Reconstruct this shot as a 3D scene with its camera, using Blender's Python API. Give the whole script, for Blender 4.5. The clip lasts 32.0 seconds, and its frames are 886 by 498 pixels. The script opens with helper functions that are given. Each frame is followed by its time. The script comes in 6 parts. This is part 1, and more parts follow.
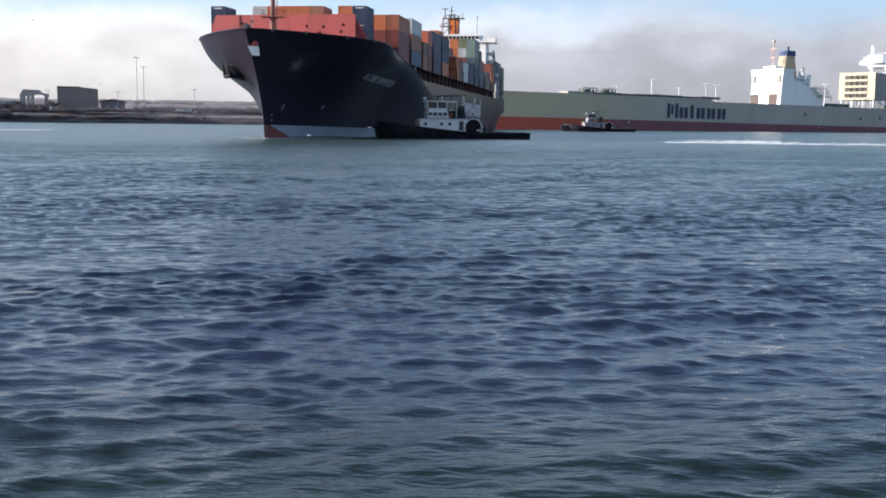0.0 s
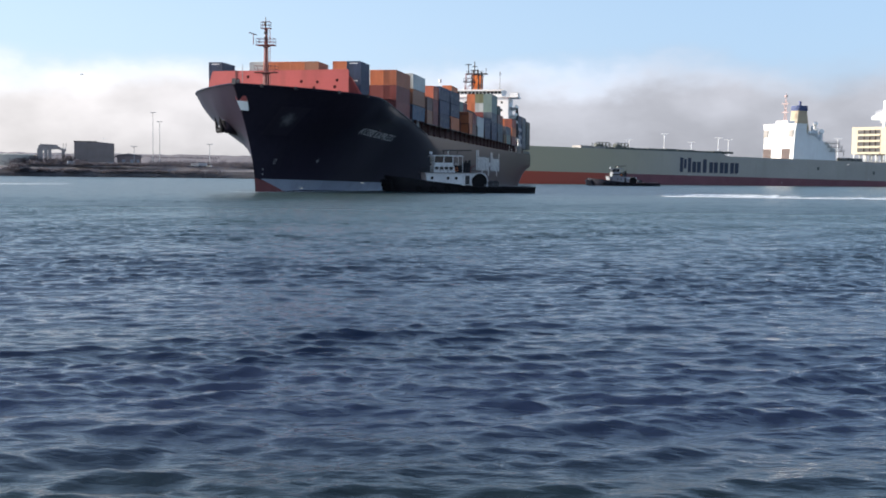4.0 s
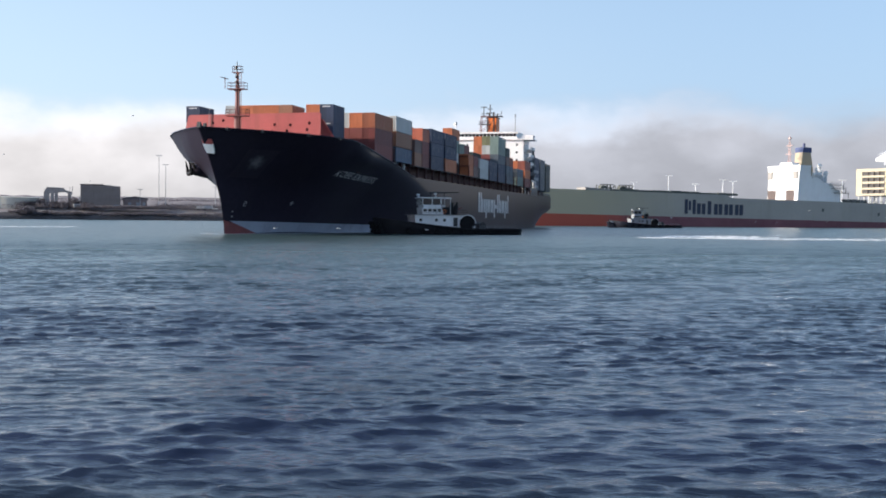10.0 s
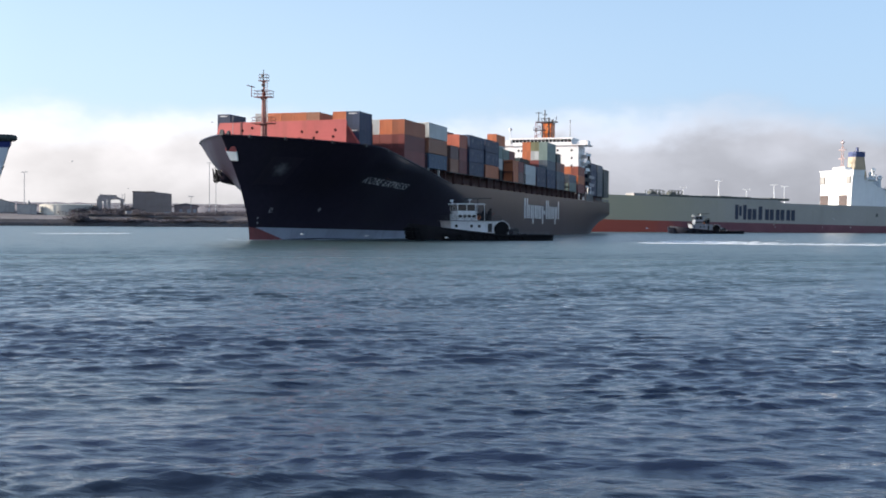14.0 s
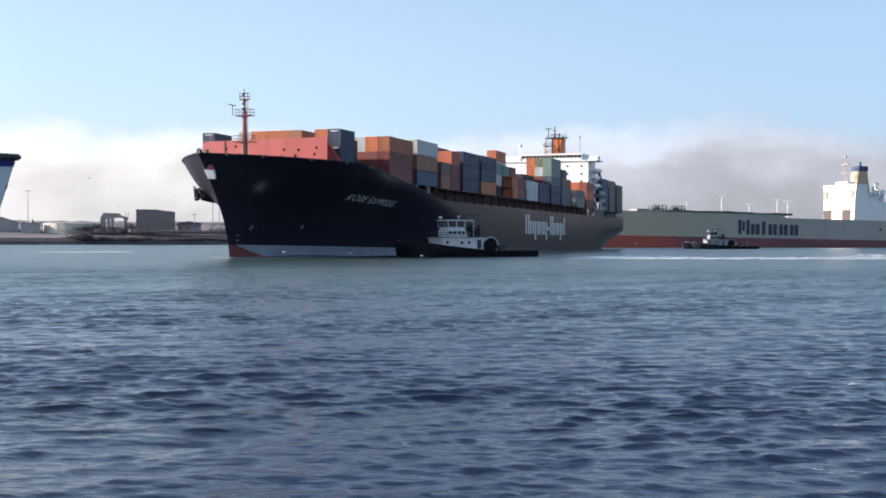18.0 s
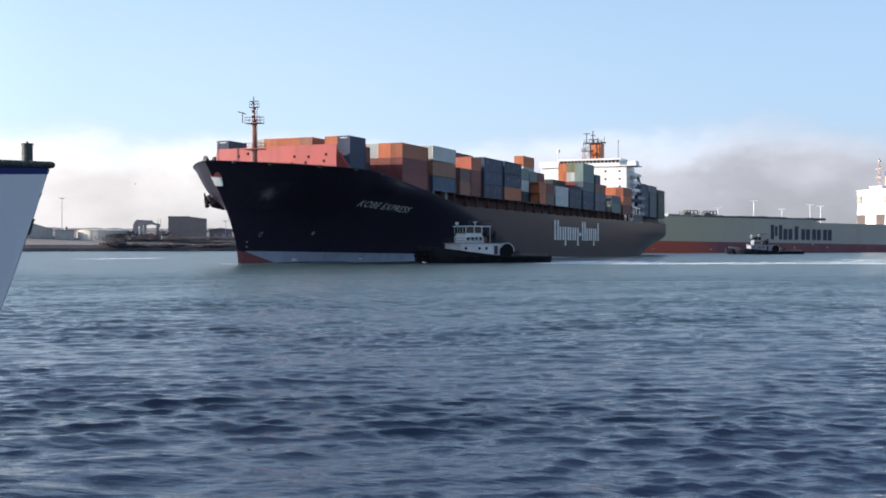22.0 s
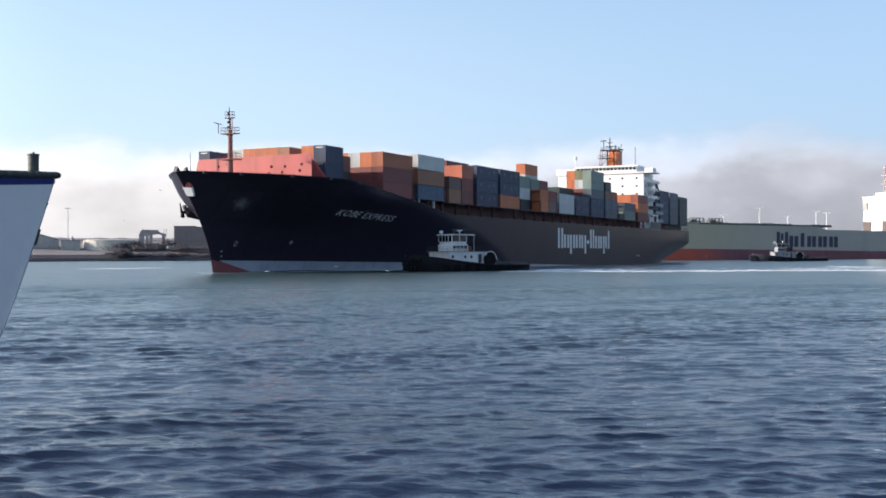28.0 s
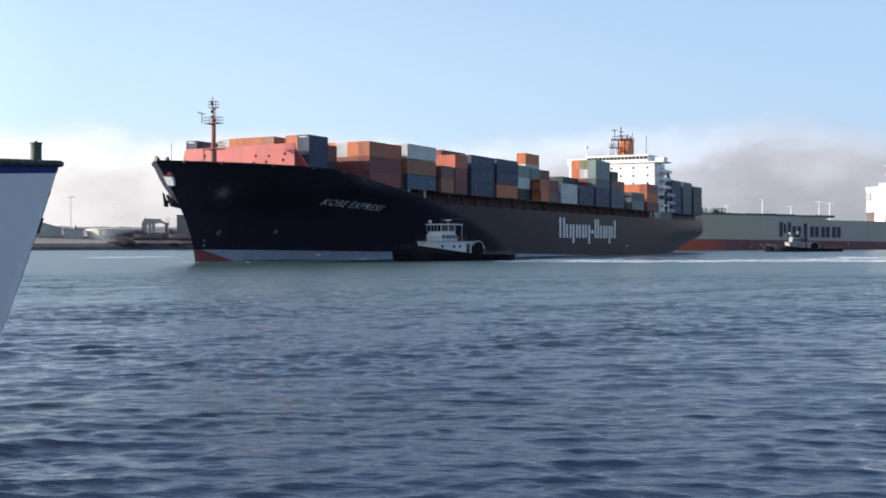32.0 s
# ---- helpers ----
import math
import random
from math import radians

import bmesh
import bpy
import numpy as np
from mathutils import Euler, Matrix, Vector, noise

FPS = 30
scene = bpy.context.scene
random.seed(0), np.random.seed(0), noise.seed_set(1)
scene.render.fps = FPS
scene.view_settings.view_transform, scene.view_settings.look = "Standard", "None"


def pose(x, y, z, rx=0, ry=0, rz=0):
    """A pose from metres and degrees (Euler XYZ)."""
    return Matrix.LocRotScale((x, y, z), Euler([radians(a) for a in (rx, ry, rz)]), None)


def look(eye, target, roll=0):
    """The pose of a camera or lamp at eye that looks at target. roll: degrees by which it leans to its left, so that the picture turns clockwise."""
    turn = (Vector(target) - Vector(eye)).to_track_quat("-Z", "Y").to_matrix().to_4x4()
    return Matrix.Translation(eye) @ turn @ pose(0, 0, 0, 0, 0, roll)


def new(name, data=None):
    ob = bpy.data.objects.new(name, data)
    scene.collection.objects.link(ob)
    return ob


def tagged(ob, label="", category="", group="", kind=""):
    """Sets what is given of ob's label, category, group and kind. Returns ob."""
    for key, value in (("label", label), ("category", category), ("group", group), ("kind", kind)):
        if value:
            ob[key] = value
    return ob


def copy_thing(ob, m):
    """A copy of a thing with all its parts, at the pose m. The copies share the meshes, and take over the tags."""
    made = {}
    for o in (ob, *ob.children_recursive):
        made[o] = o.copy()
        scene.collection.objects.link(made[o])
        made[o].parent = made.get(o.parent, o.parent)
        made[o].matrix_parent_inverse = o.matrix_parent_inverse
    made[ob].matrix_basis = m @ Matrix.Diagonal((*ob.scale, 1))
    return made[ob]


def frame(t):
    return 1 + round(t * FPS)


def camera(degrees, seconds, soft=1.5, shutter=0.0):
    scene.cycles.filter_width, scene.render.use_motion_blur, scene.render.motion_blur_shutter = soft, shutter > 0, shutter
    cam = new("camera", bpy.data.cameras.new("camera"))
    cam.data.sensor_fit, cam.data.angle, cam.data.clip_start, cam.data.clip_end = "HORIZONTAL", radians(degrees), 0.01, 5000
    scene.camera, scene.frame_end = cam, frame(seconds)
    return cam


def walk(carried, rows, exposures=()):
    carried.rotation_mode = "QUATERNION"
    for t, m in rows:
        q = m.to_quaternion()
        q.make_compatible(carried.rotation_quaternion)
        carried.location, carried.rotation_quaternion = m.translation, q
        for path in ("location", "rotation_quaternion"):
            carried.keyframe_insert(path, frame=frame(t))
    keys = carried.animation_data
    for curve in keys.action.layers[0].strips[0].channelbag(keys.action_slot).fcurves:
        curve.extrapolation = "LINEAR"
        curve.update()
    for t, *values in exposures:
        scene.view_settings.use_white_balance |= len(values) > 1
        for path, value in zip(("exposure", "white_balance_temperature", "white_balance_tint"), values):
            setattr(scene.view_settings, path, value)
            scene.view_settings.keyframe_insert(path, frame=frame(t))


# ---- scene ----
cam = camera(42.8, 32.0, soft=1.8)

EYE = 2.67  # height of the lens over the water

# seconds, yaw, pitch, roll in degrees
GAZE = [
    (0, 0.22, -6.34, -0.64),
    (0.1, 0.18, -6.52, 0.06),
    (0.2, 0.53, -6.57, 0.37),
    (0.3, 2.31, -6.67, 0.67),
    (0.4, 2.69, -6.77, 1.21),
    (0.5, 2.98, -5.96, 1.39),
    (0.6, 2.55, -5.87, 1.32),
    (0.7, 1.85, -5.48, 0.66),
    (0.8, 1.48, -5.44, 0.16),
    (0.9, 1.58, -5.68, 0.10),
    (1, 1.90, -5.78, 0.12),
    (1.5, 1.45, -5.05, -0.41),
    (2, 1.19, -4.70, -0.54),
    (2.5, 0.73, -4.46, -0.80),
    (3, 0.93, -4.00, -0.67),
    (3.5, 0.81, -3.80, -0.64),
    (5.5, 1.53, -2.81, -0.68),
    (6, 1.29, -2.48, -0.74),
    (6.5, 0.84, -2.09, -0.95),
    (7, 0.33, -1.98, -0.97),
    (7.5, -0.15, -1.75, -0.93),
    (8, -0.13, -1.69, -0.86),
    (8.5, -0.07, -1.58, -0.76),
    (9, 0.00, -1.58, -0.75),
    (9.5, 0.51, -1.53, -0.74),
    (10, 1.20, -1.49, -0.54),
    (10.5, 1.34, -1.43, -0.60),
    (11, 1.94, -1.34, -0.63),
    (11.5, 2.37, -1.17, -0.66),
    (12, 2.60, -1.13, -0.57),
    (12.5, 2.95, -1.02, -0.48),
    (13, 3.25, -1.10, -0.38),
    (13.5, 3.40, -1.14, -0.39),
    (14, 3.63, -1.20, -0.42),
    (14.5, 4.02, -1.12, -0.46),
    (16.5, 3.77, -0.63, -0.19),
    (17, 3.70, -0.45, -0.11),
    (17.5, 3.72, -0.40, -0.13),
    (18, 3.80, -0.36, -0.12),
    (18.5, 4.03, -0.33, -0.10),
    (19, 4.30, -0.30, -0.10),
    (19.5, 4.56, -0.22, -0.13),
    (20, 4.77, -0.19, -0.08),
    (20.5, 4.96, -0.08, -0.04),
    (21, 5.18, -0.05, 0.05),
    (21.5, 5.29, -0.06, 0.02),
    (22, 5.33, -0.06, 0.02),
    (22.5, 5.25, -0.07, -0.11),
    (23, 5.31, -0.08, -0.20),
    (23.5, 5.37, -0.05, -0.22),
    (24, 5.45, -0.04, -0.19),
    (24.5, 5.55, 0.01, -0.13),
    (25, 5.68, -0.01, -0.00),
    (25.5, 5.71, 0.05, 0.13),
    (27.5, 5.63, 0.29, 0.30),
    (28, 5.61, 0.37, 0.26),
    (28.5, 5.58, 0.30, 0.14),
    (29, 5.56, 0.22, 0.08),
    (29.5, 5.59, 0.18, 0.05),
    (30, 5.58, 0.25, 0.06),
    (30.5, 5.64, 0.12, 0.02),
    (31, 5.74, 0.01, 0.12),
    (31.5, 5.73, -0.08, 0.13),
    (32, 5.74, -0.16, 0.13),
]


def gaze(yaw, pitch, roll):
    return pose(0, 0, EYE, 90 + pitch, 0, yaw) @ pose(0, 0, 0, 0, 0, -roll)


walk(cam, [(t, gaze(a, b, c)) for t, a, b, c in GAZE], [(0, 0.66), (1, 0.66), (3, 0.64), (6, 0.6), (9, 0.56), (10.5, 0.62), (12, 0.75), (13, 0.71), (14.5, 0.64), (21, 0.65), (32, 0.63)])

# ------------------------------------------------------------------ light
SUN_AZ, SUN_EL = -97.0, 19.0  # clockwise from +y, in degrees
sun_way = Vector((math.sin(radians(SUN_AZ)) * math.cos(radians(SUN_EL)),
                  math.cos(radians(SUN_AZ)) * math.cos(radians(SUN_EL)), math.sin(radians(SUN_EL))))
lamp = bpy.data.lights.new("sun", "SUN")
lamp.energy, lamp.angle, lamp.color = 5.0, radians(0.55), (1.0, 0.86, 0.70)
sun = new("sun", lamp)
sun.matrix_world = look((0, 0, 0), -sun_way)


def build_world():
    w = bpy.data.worlds.new("sky")
    scene.world = w
    w.use_nodes = True
    nt = w.node_tree
    nt.nodes.clear()
    N, L = nt.nodes.new, nt.links.new
    out, bg, sky = N("ShaderNodeOutputWorld"), N("ShaderNodeBackground"), N("ShaderNodeTexSky")
    sky.sky_type, sky.sun_disc = "NISHITA", False
    sky.sun_elevation, sky.sun_rotation = radians(SUN_EL), radians(SUN_AZ)
    sky.air_density, sky.dust_density, sky.ozone_density = 1.0, 0.5, 2.0
    tc, sep = N("ShaderNodeTexCoord"), N("ShaderNodeSeparateXYZ")
    L(tc.outputs["Generated"], sep.inputs[0])
    # cloud bank low over the horizon with a ragged top
    mp = N("ShaderNodeMapping")
    mp.inputs["Scale"].default_value = (6.5, 6.5, 12.0)
    L(tc.outputs["Generated"], mp.inputs[0])
    n1 = N("ShaderNodeTexNoise")
    n1.inputs["Scale"].default_value, n1.inputs["Detail"].default_value, n1.inputs["Roughness"].default_value = 1.1, 6.0, 0.55
    L(mp.outputs[0], n1.inputs["Vector"])

    def math_node(op, a, b, clamp=False):
        m = N("ShaderNodeMath")
        m.operation, m.use_clamp = op, clamp
        for i, v in enumerate((a, b)):
            if isinstance(v, (int, float)):
                m.inputs[i].default_value = v
            else:
                L(v, m.inputs[i])
        return m.outputs[0]

    lift = math_node("MULTIPLY", math_node("SUBTRACT", n1.outputs["Fac"], 0.5), 0.088)
    height = math_node("SUBTRACT", sep.outputs["Z"], lift)
    mr = N("ShaderNodeMapRange")
    mr.interpolation_type = "SMOOTHSTEP"
    mr.inputs["From Min"].default_value, mr.inputs["From Max"].default_value = 0.064, 0.114
    mr.inputs["To Min"].default_value, mr.inputs["To Max"].default_value = 1.0, 0.0
    L(height, mr.inputs["Value"])
    # cloud tone: bright towards the sun's side, grey away from it
    side = N("ShaderNodeMapRange")
    side.interpolation_type = "SMOOTHSTEP"
    side.inputs["From Min"].default_value, side.inputs["From Max"].default_value = -0.42, 0.15
    L(sep.outputs["X"], side.inputs["Value"])
    tone = N("ShaderNodeMix")
    tone.data_type = "RGBA"
    tone.inputs["A"].default_value, tone.inputs["B"].default_value = (4.35, 4.2, 4.25, 1), (2.5, 2.58, 2.9, 1)
    L(side.outputs[0], tone.inputs["Factor"])
    n2 = N("ShaderNodeTexNoise")
    n2.inputs["Scale"].default_value, n2.inputs["Detail"].default_value = 2.3, 5.0
    L(mp.outputs[0], n2.inputs["Vector"])
    puff = N("ShaderNodeMapRange")
    puff.inputs["From Min"].default_value, puff.inputs["From Max"].default_value = 0.35, 0.7
    puff.inputs["To Min"].default_value, puff.inputs["To Max"].default_value = 0.88, 1.12
    L(n2.outputs["Fac"], puff.inputs["Value"])
    # cloud tops catch the light, the foot of the bank is greyer
    foot = N("ShaderNodeMapRange")
    foot.interpolation_type = "SMOOTHSTEP"
    foot.inputs["From Min"].default_value, foot.inputs["From Max"].default_value = 0.012, 0.075
    foot.inputs["To Min"].default_value, foot.inputs["To Max"].default_value = 0.85, 1.03
    L(sep.outputs["Z"], foot.inputs["Value"])
    both = math_node("MULTIPLY", puff.outputs[0], foot.outputs[0])
    rim_side = N("ShaderNodeMapRange")
    rim_side.interpolation_type = "SMOOTHSTEP"
    rim_side.inputs["From Min"].default_value, rim_side.inputs["From Max"].default_value = 0.08, 0.34
    rim_side.inputs["To Min"].default_value, rim_side.inputs["To Max"].default_value = 1.0, 0.0
    L(sep.outputs["X"], rim_side.inputs["Value"])
    rim_left = N("ShaderNodeMapRange")
    rim_left.interpolation_type = "SMOOTHSTEP"
    rim_left.inputs["From Min"].default_value, rim_left.inputs["From Max"].default_value = -0.3, 0.02
    rim_left.inputs["To Min"].default_value, rim_left.inputs["To Max"].default_value = 0.4, 1.0
    L(sep.outputs["X"], rim_left.inputs["Value"])
    edge = math_node("MULTIPLY", mr.outputs[0], math_node("SUBTRACT", 1.0, mr.outputs[0]))
    rim = math_node("MULTIPLY", math_node("MULTIPLY", edge, rim_side.outputs[0]), math_node("MULTIPLY", rim_left.outputs[0], 2.4))
    both = math_node("ADD", both, rim)
    cloud = N("ShaderNodeVectorMath")
    cloud.operation = "SCALE"
    L(tone.outputs["Result"], cloud.inputs[0])
    L(both, cloud.inputs["Scale"])
    mix = N("ShaderNodeMix")
    mix.data_type = "RGBA"
    L(mr.outputs[0], mix.inputs["Factor"])
    # thin pale haze, thickest near the horizon
    haze = N("ShaderNodeMapRange")
    haze.interpolation_type = "SMOOTHSTEP"
    haze.inputs["From Min"].default_value, haze.inputs["From Max"].default_value = 0.0, 0.42
    haze.inputs["To Min"].default_value, haze.inputs["To Max"].default_value = 0.85, 0.2
    L(sep.outputs["Z"], haze.inputs["Value"])
    pale = N("ShaderNodeMix")
    pale.data_type = "RGBA"
    # the haze thins away from the sun
    far_side = N("ShaderNodeMapRange")
    far_side.interpolation_type = "SMOOTHSTEP"
    far_side.inputs["From Min"].default_value, far_side.inputs["From Max"].default_value = -0.45, 0.42
    L(sep.outputs["X"], far_side.inputs["Value"])
    veil = N("ShaderNodeMix")
    veil.data_type = "RGBA"
    veil.inputs["A"].default_value, veil.inputs["B"].default_value = (2.95, 3.75, 4.85, 1), (1.84, 2.6, 3.85, 1)
    L(far_side.outputs[0], veil.inputs["Factor"])
    L(veil.outputs["Result"], pale.inputs["B"])
    L(haze.outputs[0], pale.inputs["Factor"])
    L(sky.outputs[0], pale.inputs["A"])
    L(pale.outputs["Result"], mix.inputs["A"])
    L(cloud.outputs[0], mix.inputs["B"])
    # the whole sky brightens towards the sun's own quarter
    glow = N("ShaderNodeMapRange")
    glow.interpolation_type = "SMOOTHSTEP"
    glow.inputs["From Min"].default_value, glow.inputs["From Max"].default_value = -0.38, -0.95
    glow.inputs["To Min"].default_value, glow.inputs["To Max"].default_value = 1.0, 2.5
    L(sep.outputs["X"], glow.inputs["Value"])
    high, away = N("ShaderNodeMapRange"), N("ShaderNodeMapRange")
    for node, socket, a, b in ((high, "Z", 0.26, 0.75), (away, "X", -0.4, 0.3)):
        node.interpolation_type = "SMOOTHSTEP"
        node.inputs["From Min"].default_value, node.inputs["From Max"].default_value = a, b
        L(sep.outputs[socket], node.inputs["Value"])
    deep = math_node("SUBTRACT", 1.0, math_node("MULTIPLY", math_node("MULTIPLY", high.outputs[0], away.outputs[0]), 0.45))
    lit = N("ShaderNodeVectorMath")
    lit.operation = "SCALE"
    L(mix.outputs["Result"], lit.inputs[0])
    L(math_node("MULTIPLY", glow.outputs[0], deep), lit.inputs["Scale"])
    L(lit.outputs[0], bg.inputs["Color"])
    bg.inputs["Strength"].default_value = 0.145
    L(bg.outputs[0], out.inputs["Surface"])


build_world()


# ------------------------------------------------------------------ materials
def paint(name, color, rough=0.5, vary=0.12, scale=0.4, metal=0.0, bump=0.0, bump_scale=4.0, stain=None, stain_amount=0.3, streak=1.0, jitter=0.0, ribs=0.0, shine=0.5):
    """Painted or bare surface: broad tone changes, fine grain, optional stains that run down, optional upright ribs."""
    m = bpy.data.materials.new(name)
    m.use_nodes = True
    nt = m.node_tree
    N, L = nt.nodes.new, nt.links.new
    b = nt.nodes["Principled BSDF"]
    b.inputs["Roughness"].default_value, b.inputs["Metallic"].default_value = rough, metal
    b.inputs["Specular IOR Level"].default_value = shine
    tc = N("ShaderNodeTexCoord")
    broad = N("ShaderNodeTexNoise")
    broad.inputs["Scale"].default_value, broad.inputs["Detail"].default_value = scale, 5.0
    L(tc.outputs["Object"], broad.inputs["Vector"])
    fine = N("ShaderNodeTexNoise")
    fine.inputs["Scale"].default_value, fine.inputs["Detail"].default_value = scale * 14, 3.0
    L(tc.outputs["Object"], fine.inputs["Vector"])
    add = N("ShaderNodeMath")
    add.operation = "MULTIPLY_ADD"
    L(fine.outputs["Fac"], add.inputs[0])
    add.inputs[1].default_value = 0.45
    L(broad.outputs["Fac"], add.inputs[2])
    val = N("ShaderNodeMapRange")
    val.inputs["From Min"].default_value, val.inputs["From Max"].default_value = 0.4, 1.05
    val.inputs["To Min"].default_value, val.inputs["To Max"].default_value = 1 - vary, 1 + vary
    L(add.outputs[0], val.inputs["Value"])
    last = val.outputs[0]
    if jitter:
        oi, jr, mul = N("ShaderNodeObjectInfo"), N("ShaderNodeMapRange"), N("ShaderNodeMath")
        jr.inputs["To Min"].default_value, jr.inputs["To Max"].default_value = 1 - jitter, 1 + jitter
        L(oi.outputs["Random"], jr.inputs["Value"])
        mul.operation = "MULTIPLY"
        L(last, mul.inputs[0])
        L(jr.outputs[0], mul.inputs[1])
        last = mul.outputs[0]
    sc = N("ShaderNodeVectorMath")
    sc.operation = "SCALE"
    sc.inputs[0].default_value = color
    L(last, sc.inputs["Scale"])
    col = sc.outputs[0]
    if stain:
        mp = N("ShaderNodeMapping")
        mp.inputs["Scale"].default_value = (1.0, 1.0, 0.12 if streak else 1.0)
        L(tc.outputs["Object"], mp.inputs[0])
        sn = N("ShaderNodeTexNoise")
        sn.inputs["Scale"].default_value, sn.inputs["Detail"].default_value, sn.inputs["Roughness"].default_value = scale * 2.5, 6.0, 0.65
        L(mp.outputs[0], sn.inputs["Vector"])
        sr = N("ShaderNodeMapRange")
        sr.inputs["From Min"].default_value, sr.inputs["From Max"].default_value = 0.52, 0.75
        sr.inputs["To Max"].default_value = stain_amount
        L(sn.outputs["Fac"], sr.inputs["Value"])
        mx = N("ShaderNodeMix")
        mx.data_type = "RGBA"
        mx.inputs["B"].default_value = (*stain, 1)
        L(sr.outputs[0], mx.inputs["Factor"])
        L(col, mx.inputs["A"])
        col = mx.outputs["Result"]
    L(col, b.inputs["Base Color"])
    if bump:
        bn = N("ShaderNodeTexNoise")
        bn.inputs["Scale"].default_value, bn.inputs["Detail"].default_value = bump_scale, 4.0
        L(tc.outputs["Object"], bn.inputs["Vector"])
        bp = N("ShaderNodeBump")
        bp.inputs["Strength"].default_value, bp.inputs["Distance"].default_value = bump, 0.05
        L(bn.outputs["Fac"], bp.inputs["Height"])
        L(bp.outputs[0], b.inputs["Normal"])
    if ribs:
        wv = N("ShaderNodeTexWave")
        wv.inputs["Scale"].default_value = 1.1
        wv.bands_direction = "X"
        L(tc.outputs["Object"], wv.inputs["Vector"])
        bp = N("ShaderNodeBump")
        bp.inputs["Strength"].default_value, bp.inputs["Distance"].default_value = ribs, 0.05
        L(wv.outputs["Fac"], bp.inputs["Height"])
        L(bp.outputs[0], b.inputs["Normal"])
    return m


